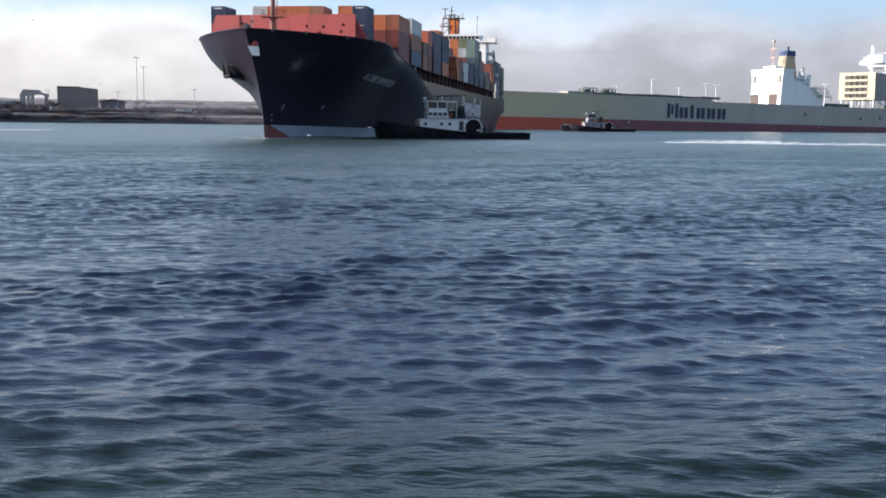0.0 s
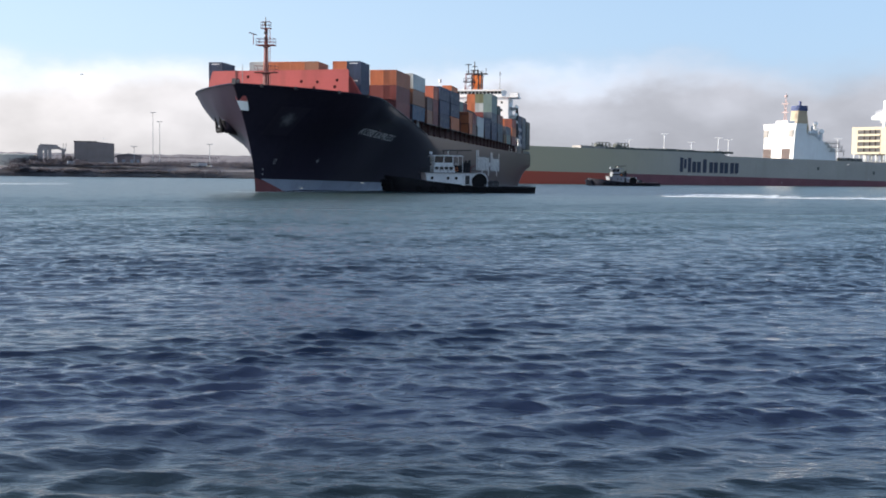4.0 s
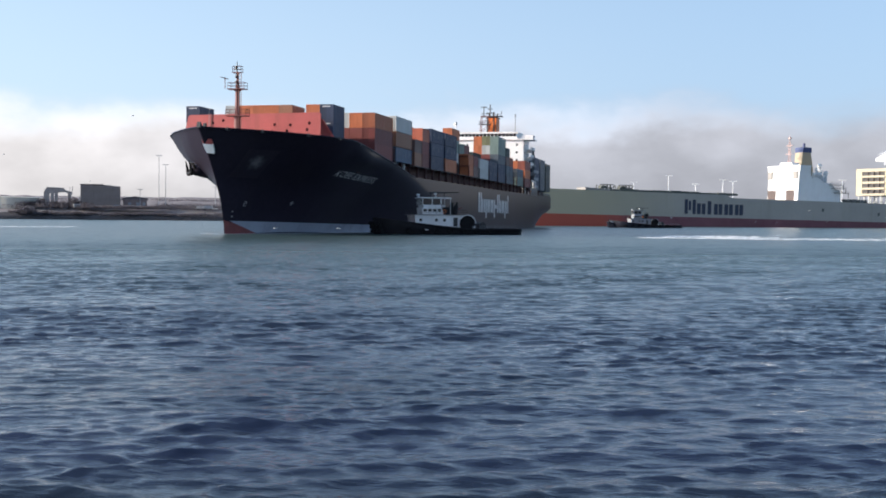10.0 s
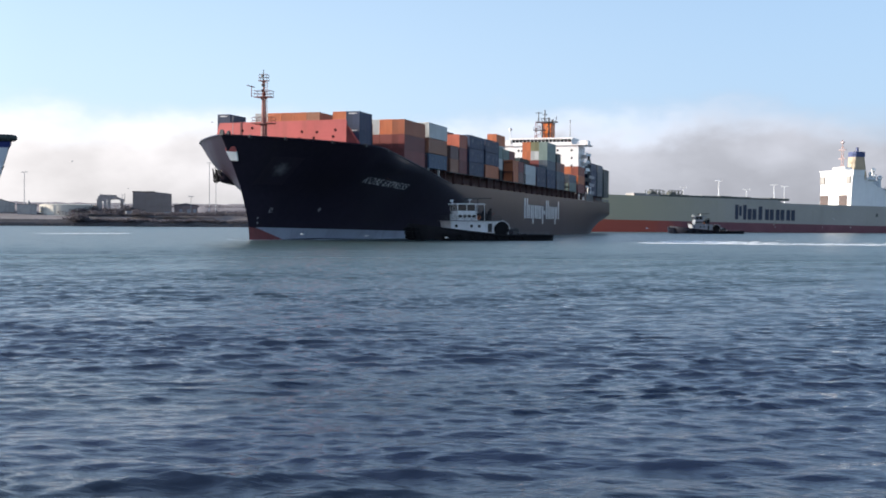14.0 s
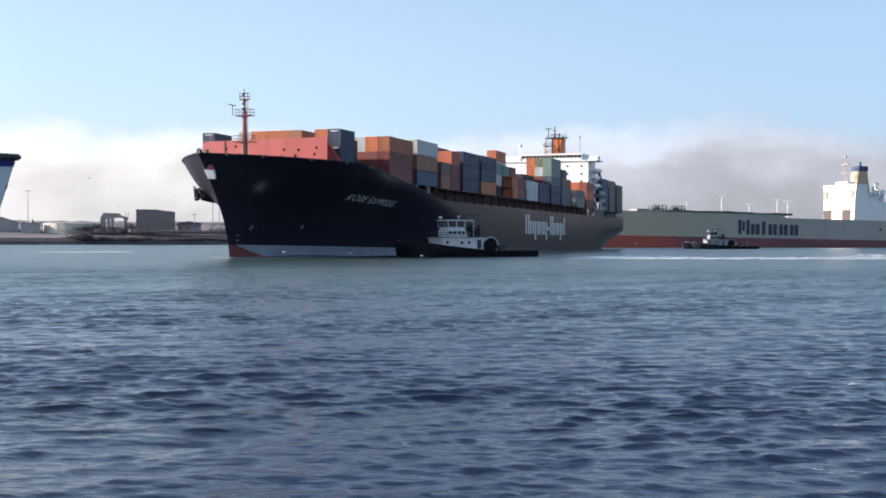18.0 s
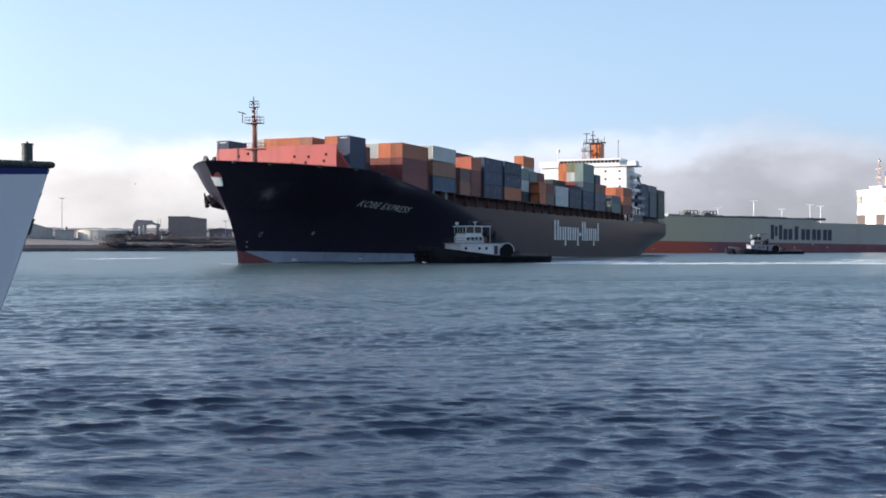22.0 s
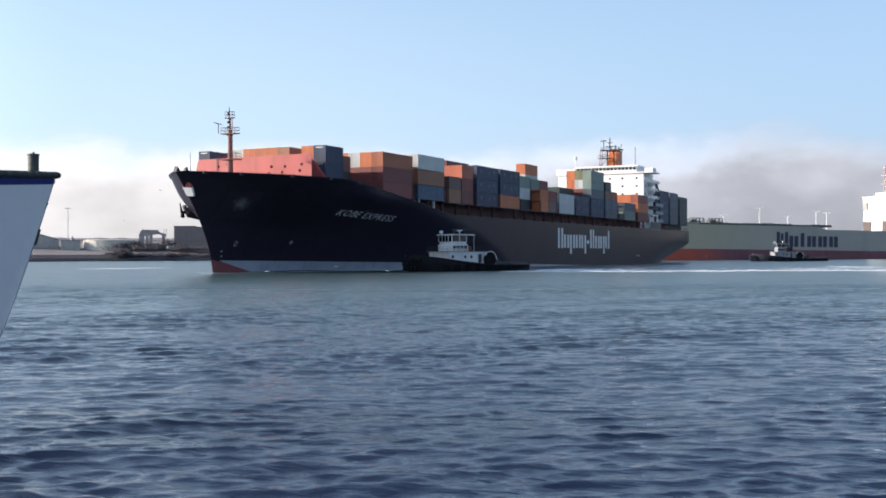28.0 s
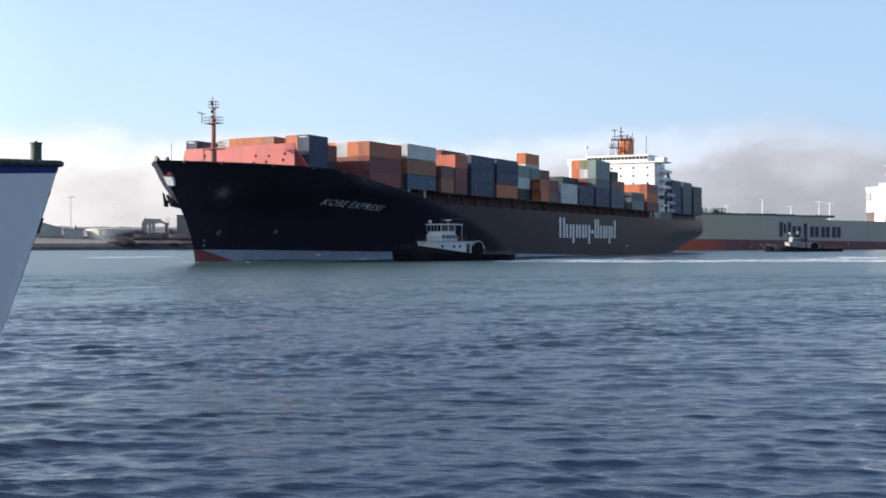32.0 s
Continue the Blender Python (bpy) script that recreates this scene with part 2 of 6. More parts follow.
RUST = (0.16, 0.07, 0.035)
M = {
    "hull_black": paint("hull_black", (0.025, 0.021, 0.034), 0.3, 0.3, 0.08, bump=0.25, bump_scale=0.22, stain=(0.03, 0.026, 0.034), stain_amount=0.5, shine=0.055),
    "boot_grey": paint("boot_grey", (0.30, 0.33, 0.40), 0.5, 0.2, 0.25, stain=(0.12, 0.12, 0.13), stain_amount=0.5),
    "boot_red": paint("boot_red", (0.20, 0.045, 0.045), 0.6, 0.2, 0.3, stain=(0.09, 0.03, 0.03), stain_amount=0.6),
    "deck_red": paint("deck_red", (0.22, 0.055, 0.04), 0.7, 0.2, 0.4, stain=RUST, stain_amount=0.5),
    "wall_red": paint("wall_red", (0.43, 0.088, 0.084), 0.55, 0.14, 0.25, stain=(0.27, 0.07, 0.055), stain_amount=0.55),
    "marking": paint("marking", (0.17, 0.19, 0.23), 0.6, 0.5, 1.5, stain=(0.05, 0.06, 0.09), stain_amount=1.0, streak=0),
    "opening_brown": paint("opening_brown", (0.105, 0.08, 0.075), 0.8, 0.25, 0.4, stain=(0.1, 0.07, 0.06), stain_amount=0.6),
    "tug_navy": paint("tug_navy", (0.014, 0.016, 0.032), 0.55, 0.25, 0.5, stain=(0.05, 0.045, 0.05), stain_amount=0.4),
    "anchor_black": paint("anchor_black", (0.013, 0.013, 0.015), 0.75, 0.3, 1.5, shine=0.15),
    "hole": paint("hole", (0.045, 0.012, 0.014), 0.9, 0.2, 2.0, shine=0.1),
    "name_grey": paint("name_grey", (0.68, 0.68, 0.69), 0.6, 0.3, 0.9, stain=(0.10, 0.10, 0.11), stain_amount=0.75, streak=0),
    "tug_white": paint("tug_white", (0.64, 0.65, 0.66), 0.5, 0.15, 0.5, stain=(0.26, 0.24, 0.22), stain_amount=0.55),
    "mast_red": paint("mast_red", (0.145, 0.036, 0.036), 0.55, 0.15, 0.8, stain=RUST, stain_amount=0.4),
    "steel_dark": paint("steel_dark", (0.03, 0.03, 0.034), 0.55, 0.25, 1.0),
    "steel_grey": paint("steel_grey", (0.20, 0.21, 0.22), 0.5, 0.15, 0.6),
    "white": paint("white", (0.84, 0.84, 0.83), 0.45, 0.05, 0.3, stain=(0.55, 0.47, 0.38), stain_amount=0.18),
    "white_dull": paint("white_dull", (0.62, 0.64, 0.65), 0.55, 0.10, 0.5, stain=(0.4, 0.36, 0.32), stain_amount=0.3),
    "mark_grey": paint("mark_grey", (0.22, 0.22, 0.24), 0.6, 0.2, 1.0),
    "letter_white": paint("letter_white", (0.72, 0.72, 0.72), 0.5, 0.12, 0.5, stain=(0.3, 0.3, 0.3), stain_amount=0.5),
    "funnel_orange": paint("funnel_orange", (0.62, 0.16, 0.035), 0.5, 0.1, 0.4),
    "glass_dark": paint("glass_dark", (0.012, 0.015, 0.02), 0.08, 0.05, 1.0),
    "cargo_hull": paint("cargo_hull", (0.385, 0.355, 0.315), 0.55, 0.12, 0.05, bump=0.2, bump_scale=0.2, stain=(0.28, 0.26, 0.2), stain_amount=0.4),
    "cargo_red": paint("cargo_red", (0.19, 0.07, 0.085), 0.65, 0.25, 0.08, stain=(0.15, 0.03, 0.05), stain_amount=0.6, streak=0),
    "cargo_deck": paint("cargo_deck", (0.10, 0.11, 0.10), 0.7, 0.2, 0.3),
    "letter_blue": paint("letter_blue", (0.028, 0.034, 0.065), 0.5, 0.15, 0.3),
    "funnel_yellow": paint("funnel_yellow", (0.42, 0.33, 0.22), 0.5, 0.12, 0.3),
    "funnel_blue": paint("funnel_blue", (0.03, 0.05, 0.15), 0.5, 0.12, 0.3),
    "cream": paint("cream", (0.48, 0.425, 0.32), 0.6, 0.08, 0.2, stain=(0.4, 0.33, 0.2), stain_amount=0.25),
    "grey_wall": paint("grey_wall", (0.29, 0.275, 0.26), 0.6, 0.15, 0.2, stain=(0.2, 0.18, 0.16), stain_amount=0.35),
    "far_white": paint("far_white", (0.27, 0.29, 0.32), 0.6, 0.12, 0.5),
    "tug_black": paint("tug_black", (0.014, 0.014, 0.018), 0.6, 0.3, 0.6, stain=(0.03, 0.024, 0.02), stain_amount=0.4, shine=0.2),
    "rubber": paint("rubber", (0.012, 0.012, 0.014), 0.9, 0.3, 2.0, shine=0.12),
    "boat_white": paint("boat_white", (0.80, 0.82, 0.85), 0.35, 0.04, 0.5, stain=(0.52, 0.53, 0.52), stain_amount=0.2),
    "boat_blue": paint("boat_blue", (0.03, 0.045, 0.20), 0.35, 0.08, 0.8),
    "rail_green": paint("rail_green", (0.045, 0.055, 0.05), 0.6, 0.2, 3.0, bump=0.3, bump_scale=12.0),
    "riprap": paint("riprap", (0.06, 0.056, 0.062), 0.9, 0.35, 0.15, bump=0.8, bump_scale=0.8),
    "dirt": paint("dirt", (0.17, 0.155, 0.16), 0.95, 0.25, 0.03, stain=(0.12, 0.11, 0.08), stain_amount=0.6, streak=0),
    "scrub": paint("scrub", (0.15, 0.132, 0.14), 0.95, 0.35, 0.02, stain=(0.11, 0.10, 0.085), stain_amount=0.6, streak=0, jitter=0.2),
    "leaf": paint("leaf", (0.135, 0.125, 0.14), 0.95, 0.2, 0.1, shine=0.1),
    "tank": paint("tank", (0.52, 0.49, 0.43), 0.6, 0.1, 0.1, stain=(0.35, 0.3, 0.24), stain_amount=0.3),
    "brown_panel": paint("brown_panel", (0.30, 0.245, 0.23), 0.7, 0.2, 0.2, stain=(0.2, 0.17, 0.17), stain_amount=0.4),
    "concrete": paint("concrete", (0.40, 0.385, 0.37), 0.85, 0.2, 0.2, stain=(0.16, 0.15, 0.14), stain_amount=0.4),
    "pole": paint("pole", (0.34, 0.345, 0.36), 0.5, 0.1, 0.4),
    "pole_white": paint("pole_white", (0.82, 0.84, 0.86), 0.5, 0.05, 0.4),
    "ruin": paint("ruin", (0.40, 0.345, 0.325), 0.9, 0.3, 0.3, stain=(0.09, 0.075, 0.06), stain_amount=0.6),
    "brick_red": paint("brick_red", (0.23, 0.175, 0.17), 0.85, 0.25, 0.3, stain=(0.15, 0.12, 0.11), stain_amount=0.5),
    "pale_mast": paint("pale_mast", (0.40, 0.29, 0.28), 0.6, 0.15, 0.5),
    "coaming": paint("coaming", (0.075, 0.028, 0.025), 0.75, 0.25, 0.4, stain=(0.05, 0.02, 0.018), stain_amount=0.6),
    "gull_white": paint("gull_white", (0.8, 0.8, 0.8), 0.7, 0.1, 6.0),
    "gull_grey": paint("gull_grey", (0.35, 0.36, 0.38), 0.7, 0.1, 6.0),
}
# the browner orange after salmon's neighbour rust has port-side shade put into its colour
BOX_COLORS = {
    "orange": (0.52, 0.155, 0.062), "rust": (0.30, 0.085, 0.055), "maroon": (0.19, 0.045, 0.042), "navy": (0.03, 0.045, 0.092),
    "orange_shaded": (0.34, 0.105, 0.05), "salmon": (0.46, 0.13, 0.075), "blue": (0.05, 0.085, 0.14), "pale": (0.50, 0.51, 0.50), "green": (0.19, 0.25, 0.225), "brown": (0.165, 0.095, 0.085),
    "tan": (0.33, 0.15, 0.09), "cream": (0.50, 0.40, 0.25), "dark": (0.035, 0.05, 0.05), "olive": (0.20, 0.20, 0.11), "slate": (0.095, 0.115, 0.14),
}


def rubbed(name, base, worn, centre, reach):
    """Dark paint worn pale round one spot, thinning out raggedly from its centre."""
    m = paint(name, base, 0.4, 0.3, 0.08, bump=0.25, bump_scale=0.22, stain=(0.03, 0.026, 0.034), stain_amount=0.5, shine=0.12)
    nt = m.node_tree
    N, L = nt.nodes.new, nt.links.new
    b = nt.nodes["Principled BSDF"]
    old = b.inputs["Base Color"].links[0].from_socket
    tc, sub, length = N("ShaderNodeTexCoord"), N("ShaderNodeVectorMath"), N("ShaderNodeVectorMath")
    sub.operation, length.operation = "SUBTRACT", "LENGTH"
    sub.inputs[1].default_value = centre
    L(tc.outputs["Object"], sub.inputs[0])
    L(sub.outputs[0], length.inputs[0])
    noise, add, fade, mx = N("ShaderNodeTexNoise"), N("ShaderNodeMath"), N("ShaderNodeMapRange"), N("ShaderNodeMix")
    noise.inputs["Scale"].default_value, noise.inputs["Detail"].default_value = 1.3, 5.0
    L(tc.outputs["Object"], noise.inputs["Vector"])
    add.operation = "MULTIPLY_ADD"
    add.inputs[1].default_value = 1.6
    L(noise.outputs["Fac"], add.inputs[0])
    L(length.outputs["Value"], add.inputs[2])
    fade.interpolation_type = "SMOOTHSTEP"
    fade.inputs["From Min"].default_value, fade.inputs["From Max"].default_value = 0.8, 0.8 + reach
    fade.inputs["To Min"].default_value, fade.inputs["To Max"].default_value = 0.9, 0.0
    L(add.outputs[0], fade.inputs["Value"])
    mx.data_type = "RGBA"
    mx.inputs["B"].default_value = (*worn, 1)
    L(fade.outputs[0], mx.inputs["Factor"])
    L(old, mx.inputs["A"])
    L(mx.outputs["Result"], b.inputs["Base Color"])
    return m


def blend_along_x(m, other, x0, x1):
    """Blends a second colour in along the thing's own x axis, from x0 to x1."""
    nt = m.node_tree
    N, L = nt.nodes.new, nt.links.new
    b = nt.nodes["Principled BSDF"]
    old = b.inputs["Base Color"].links[0].from_socket
    tc, sep, ramp, mx, noise, add = N("ShaderNodeTexCoord"), N("ShaderNodeSeparateXYZ"), N("ShaderNodeMapRange"), N("ShaderNodeMix"), N("ShaderNodeTexNoise"), N("ShaderNodeMath")
    L(tc.outputs["Object"], sep.inputs[0])
    noise.inputs["Scale"].default_value = 0.12
    L(tc.outputs["Object"], noise.inputs["Vector"])
    add.operation = "MULTIPLY_ADD"
    add.inputs[1].default_value = 24.0
    L(noise.outputs["Fac"], add.inputs[0])
    L(sep.outputs["X"], add.inputs[2])
    ramp.inputs["From Min"].default_value, ramp.inputs["From Max"].default_value = x0 + 12.0, x1 + 12.0
    L(add.outputs[0], ramp.inputs["Value"])
    mx.data_type = "RGBA"
    mx.inputs["A"].default_value = (*other, 1)
    L(ramp.outputs[0], mx.inputs["Factor"])
    L(old, mx.inputs["B"])
    L(mx.outputs["Result"], b.inputs["Base Color"])


# sunlight on the bow end is put into the bottom colour as brighter red
blend_along_x(M["cargo_red"], (0.46, 0.085, 0.05), -98.0, -74.0)
blend_along_x(M["cargo_hull"], (0.47, 0.41, 0.28), -110.0, -40.0)
M["scuff"] = rubbed("scuff", (0.025, 0.021, 0.034), (0.17, 0.165, 0.18), (-1.0, 5.2, 11.3), 1.9)
for key, c in BOX_COLORS.items():
    M["box_" + key] = paint("box_" + key, c, 0.6, 0.16, 0.35, stain=tuple(0.55 * v + 0.02 for v in c), stain_amount=0.5, jitter=0.16, ribs=0.7)


# ------------------------------------------------------------------ mesh helpers
def box(bm, x0, x1, y0, y1, z0, z1, m=None):
    v = [bm.verts.new((m @ Vector(p)) if m else p) for p in
         ((x0, y0, z0), (x1, y0, z0), (x1, y1, z0), (x0, y1, z0), (x0, y0, z1), (x1, y0, z1), (x1, y1, z1), (x0, y1, z1))]
    for f in ((3, 2, 1, 0), (4, 5, 6, 7), (0, 1, 5, 4), (1, 2, 6, 5), (2, 3, 7, 6), (3, 0, 4, 7)):
        bm.faces.new([v[i] for i in f])
    return v


def prism(bm, outline, y0, y1, m=None):
    """A plate: an outline in x and z, from y0 to y1."""
    a = [bm.verts.new((m @ Vector((x, y0, z))) if m else (x, y0, z)) for x, z in outline]
    b = [bm.verts.new((m @ Vector((x, y1, z))) if m else (x, y1, z)) for x, z in outline]
    bm.faces.new(a)
    bm.faces.new(b[::-1])
    n = len(a)
    for i in range(n):
        bm.faces.new((a[i], b[i], b[(i + 1) % n], a[(i + 1) % n]))


def rod(bm, p0, p1, r0, r1=None, seg=8):
    p0, p1 = Vector(p0), Vector(p1)
    r1 = r0 if r1 is None else r1
    q = (p1 - p0).to_track_quat("Z", "Y").to_matrix()
    rings = []
    for p, r in ((p0, r0), (p1, r1)):
        rings.append([bm.verts.new(p + q @ Vector((r * math.cos(2 * math.pi * i / seg), r * math.sin(2 * math.pi * i / seg), 0))) for i in range(seg)])
    for i in range(seg):
        j = (i + 1) % seg
        bm.faces.new((rings[0][i], rings[0][j], rings[1][j], rings[1][i]))
    bm.faces.new(rings[0][::-1])
    bm.faces.new(rings[1])


def ring(bm, center, axis, big, small, seg=16, tube=6):
    """A torus."""
    q = Vector(axis).to_track_quat("Z", "Y").to_matrix()
    c = Vector(center)
    grid = []
    for i in range(seg):
        a = 2 * math.pi * i / seg
        grid.append([bm.verts.new(c + q @ Vector(((big + small * math.cos(2 * math.pi * k / tube)) * math.cos(a),
                                                  (big + small * math.cos(2 * math.pi * k / tube)) * math.sin(a),
                                                  small * math.sin(2 * math.pi * k / tube)))) for k in range(tube)])
    for i in range(seg):
        for k in range(tube):
            bm.faces.new((grid[i][k], grid[(i + 1) % seg][k], grid[(i + 1) % seg][(k + 1) % tube], grid[i][(k + 1) % tube]))


def rail(bm, points, height=1.0, r=0.035, every=2.0):
    """A handrail along points: two bars and posts."""
    pts = [Vector(p) for p in points]
    for a, b in zip(pts, pts[1:]):
        for k in (0.5, 1.0):
            rod(bm, a + Vector((0, 0, height * k)), b + Vector((0, 0, height * k)), r, seg=4)
        n = max(1, int((b - a).length / every))
        for i in range(n + 1):
            p = a.lerp(b, i / n)
            rod(bm, p, p + Vector((0, 0, height)), r, seg=4)


def mesh_of(name, bm, material, smooth=False):
    bmesh.ops.recalc_face_normals(bm, faces=bm.faces[:])
    me = bpy.data.meshes.new(name)
    bm.to_mesh(me)
    bm.free()
    me.materials.append(material)
    if smooth:
        me.shade_smooth()
    return me


def part(name, bm, material, parent, label="", smooth=False, kind=""):
    me = bm if isinstance(bm, bpy.types.Mesh) else mesh_of(name, bm, material, smooth)
    ob = new(name, me)
    ob.parent = parent
    return tagged(ob, label=label, kind=kind)


def thing(name, m, label, category, group="", kind=""):
    ob = new(name)
    ob.empty_display_size = 0.5
    ob.matrix_world = m
    return tagged(ob, label, category, group, kind)


def at(az, dist, z=0.0):
    """A place by its bearing from the lens, clockwise from +y, and its distance."""
    return Vector((dist * math.sin(radians(az)), dist * math.cos(radians(az)), z))


def lift(el, dist):
    return EYE + dist * math.tan(radians(el))


# ------------------------------------------------------------------ water
def build_water():
    rng = np.random.default_rng(4)
    ys = [-4000, -1500, -500, -150, -60, -25]
    y = -12.0
    while y < 4600:
        ys.append(y)
        y += 0.15 if y < 3 else 0.055 if y < 42 else 0.1 if y < 75 else 0.16 if y < 120 else 0.16 + (y - 120) * 0.02
    ys = np.array(ys)
    nf = 560
    s = np.linspace(-1, 1, nf)
    half = 7 + 0.6 * np.maximum(ys, 0)
    xin = s[None, :] * half[:, None]
    far = np.array([1.5, 8.0])[None, :] * np.maximum(half, 400)[:, None]
    X = np.concatenate([-far[:, ::-1], xin, far], 1)
    Y = np.repeat(ys[:, None], X.shape[1], 1)
    Z, DX, DY = np.zeros_like(X), np.zeros_like(X), np.zeros_like(X)
    # wavelength from and to, slope of the family, how many trains, spread of their headings
    for lo, hi, slope, n, spread in ((1.9, 3.4, 0.036, 7, 0.30), (0.95, 1.9, 0.068, 14, 0.36), (0.5, 0.95, 0.115, 22, 0.42), (0.24, 0.5, 0.155, 30, 0.55)):
        for _ in range(n):
            a = rng.normal(-0.22, spread)
            k = 2 * math.pi / math.exp(rng.uniform(math.log(lo), math.log(hi)))
            amp = slope * math.sqrt(2.0 / n) / k
            ph = k * (X * math.sin(a) + Y * math.cos(a)) + rng.uniform(0, 6.28)
            # wave groups: trains swell and fade along their crests
            group = 0.75 + 0.6 * np.sin(k * 0.17 * (X * math.cos(a + 0.6) + Y * math.sin(a + 0.6)) + rng.uniform(0, 6.28))
            c, sn = np.cos(ph), np.sin(ph) * 0.8
            Z += amp * group * c
            DX -= amp * group * sn * math.sin(a)
            DY -= amp * group * sn * math.cos(a)
    # gusts: ruffled patches between calmer ones
    gust = np.zeros_like(X)
    for _ in range(9):
        a, k = rng.uniform(0, 6.28), 2 * math.pi / rng.uniform(4.0, 18.0)
        gust += np.sin(k * (0.5 * X * math.cos(a) + Y * math.sin(a)) + rng.uniform(0, 6.28))
    calm = (1.0 + 0.32 * np.tanh(gust / 2.4)) * np.clip(1.12 - Y / 300, 0.0, 1) * np.clip((Y + 25) / 13, 0, 1)
    calm[:, :2] = 0
    calm[:, -2:] = 0
    Z *= calm
    near = calm * np.clip((90 - Y) / 40, 0, 1)
    X = X + DX * near
    Y = Y + DY * near
    rows, cols = X.shape
    me = bpy.data.meshes.new("water")
    co = np.stack([X, Y, Z], -1).reshape(-1, 3)
    idx = np.arange(rows * cols).reshape(rows, cols)
    quads = np.stack([idx[:-1, :-1], idx[:-1, 1:], idx[1:, 1:], idx[1:, :-1]], -1).reshape(-1, 4)
    me.vertices.add(len(co))
    me.vertices.foreach_set("co", co.ravel())
    me.loops.add(quads.size)
    me.loops.foreach_set("vertex_index", quads.ravel().astype(np.int32))
    me.polygons.add(len(quads))
    me.polygons.foreach_set("loop_start", np.arange(0, quads.size, 4, dtype=np.int32))
    me.polygons.foreach_set("loop_total", np.full(len(quads), 4, dtype=np.int32))
    me.update()
    me.shade_smooth()
    m = bpy.data.materials.new("sea_water")
    m.use_nodes = True
    nt = m.node_tree
    N, L = nt.nodes.new, nt.links.new
    b = nt.nodes["Principled BSDF"]
    b.inputs["IOR"].default_value = 1.33
    tc = N("ShaderNodeTexCoord")
    # water colour: navy over the channel, blending by y to a paler grey green further out, dark green over the shallows
    # by the near bank
    n0 = N("ShaderNodeTexNoise")
    n0.inputs["Scale"].default_value, n0.inputs["Detail"].default_value = 0.03, 3.0
    L(tc.outputs["Object"], n0.inputs["Vector"])
    mx = N("ShaderNodeMix")
    mx.data_type = "RGBA"
    mx.inputs["A"].default_value, mx.inputs["B"].default_value = (0.015, 0.020, 0.052, 1), (0.012, 0.024, 0.045, 1)
    L(n0.outputs["Fac"], mx.inputs["Factor"])
    geo, where = N("ShaderNodeNewGeometry"), N("ShaderNodeSeparateXYZ")
    L(geo.outputs["Position"], where.inputs[0])
    colour = mx.outputs["Result"]
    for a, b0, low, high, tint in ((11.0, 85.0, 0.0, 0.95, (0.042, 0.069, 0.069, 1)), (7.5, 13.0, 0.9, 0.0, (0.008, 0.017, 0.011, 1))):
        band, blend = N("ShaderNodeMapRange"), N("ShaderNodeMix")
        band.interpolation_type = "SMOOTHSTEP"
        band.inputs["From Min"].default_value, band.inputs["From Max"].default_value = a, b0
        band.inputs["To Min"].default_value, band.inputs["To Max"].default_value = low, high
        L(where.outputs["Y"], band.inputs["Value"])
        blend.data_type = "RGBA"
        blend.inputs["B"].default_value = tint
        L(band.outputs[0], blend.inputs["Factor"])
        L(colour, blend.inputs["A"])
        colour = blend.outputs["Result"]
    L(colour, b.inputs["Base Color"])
    # far out the wavelets are too small to see one by one and only roughen the sheen
    far_rough = N("ShaderNodeMapRange")
    far_rough.inputs["From Min"].default_value, far_rough.inputs["From Max"].default_value = 8.0, 95.0
    far_rough.inputs["To Min"].default_value, far_rough.inputs["To Max"].default_value = 0.10, 0.28
    L(where.outputs["Y"], far_rough.inputs["Value"])
    L(far_rough.outputs[0], b.inputs["Roughness"])
    # broad chop that only reads from far off, then ripples down to hand size
    swell = N("ShaderNodeMapRange")
    swell.inputs["From Min"].default_value, swell.inputs["From Max"].default_value = 45.0, 150.0
    swell.inputs["To Min"].default_value, swell.inputs["To Max"].default_value = 0.0, 0.9
    L(where.outputs["Y"], swell.inputs["Value"])
    prev = None
    for scale, sx, sy, strength, dist in ((0.3, 0.45, 1.4, None, 0.6), (1.0, 0.55, 1.5, 0.5, 0.10), (4.0, 0.55, 1.6, 0.6, 0.05), (13.0, 0.6, 1.5, 0.5, 0.013)):
        mp = N("ShaderNodeMapping")
        mp.inputs["Scale"].default_value = (sx, sy, 1)
        mp.inputs["Rotation"].default_value = (0, 0, 0.2)
        L(tc.outputs["Object"], mp.inputs[0])
        nn = N("ShaderNodeTexNoise")
        nn.inputs["Scale"].default_value, nn.inputs["Detail"].default_value = scale, 4.0
        L(mp.outputs[0], nn.inputs["Vector"])
        bp = N("ShaderNodeBump")
        bp.inputs["Distance"].default_value = dist
        if strength is None:
            L(swell.outputs[0], bp.inputs["Strength"])
        else:
            bp.inputs["Strength"].default_value = strength
        L(nn.outputs["Fac"], bp.inputs["Height"])
        if prev:
            L(prev, bp.inputs["Normal"])
        prev = bp.outputs[0]
    L(prev, b.inputs["Normal"])
    me.materials.append(m)
    return tagged(new("water", me), "dark blue-green harbour water with small wind waves", "water", kind="structure")


water = build_water()


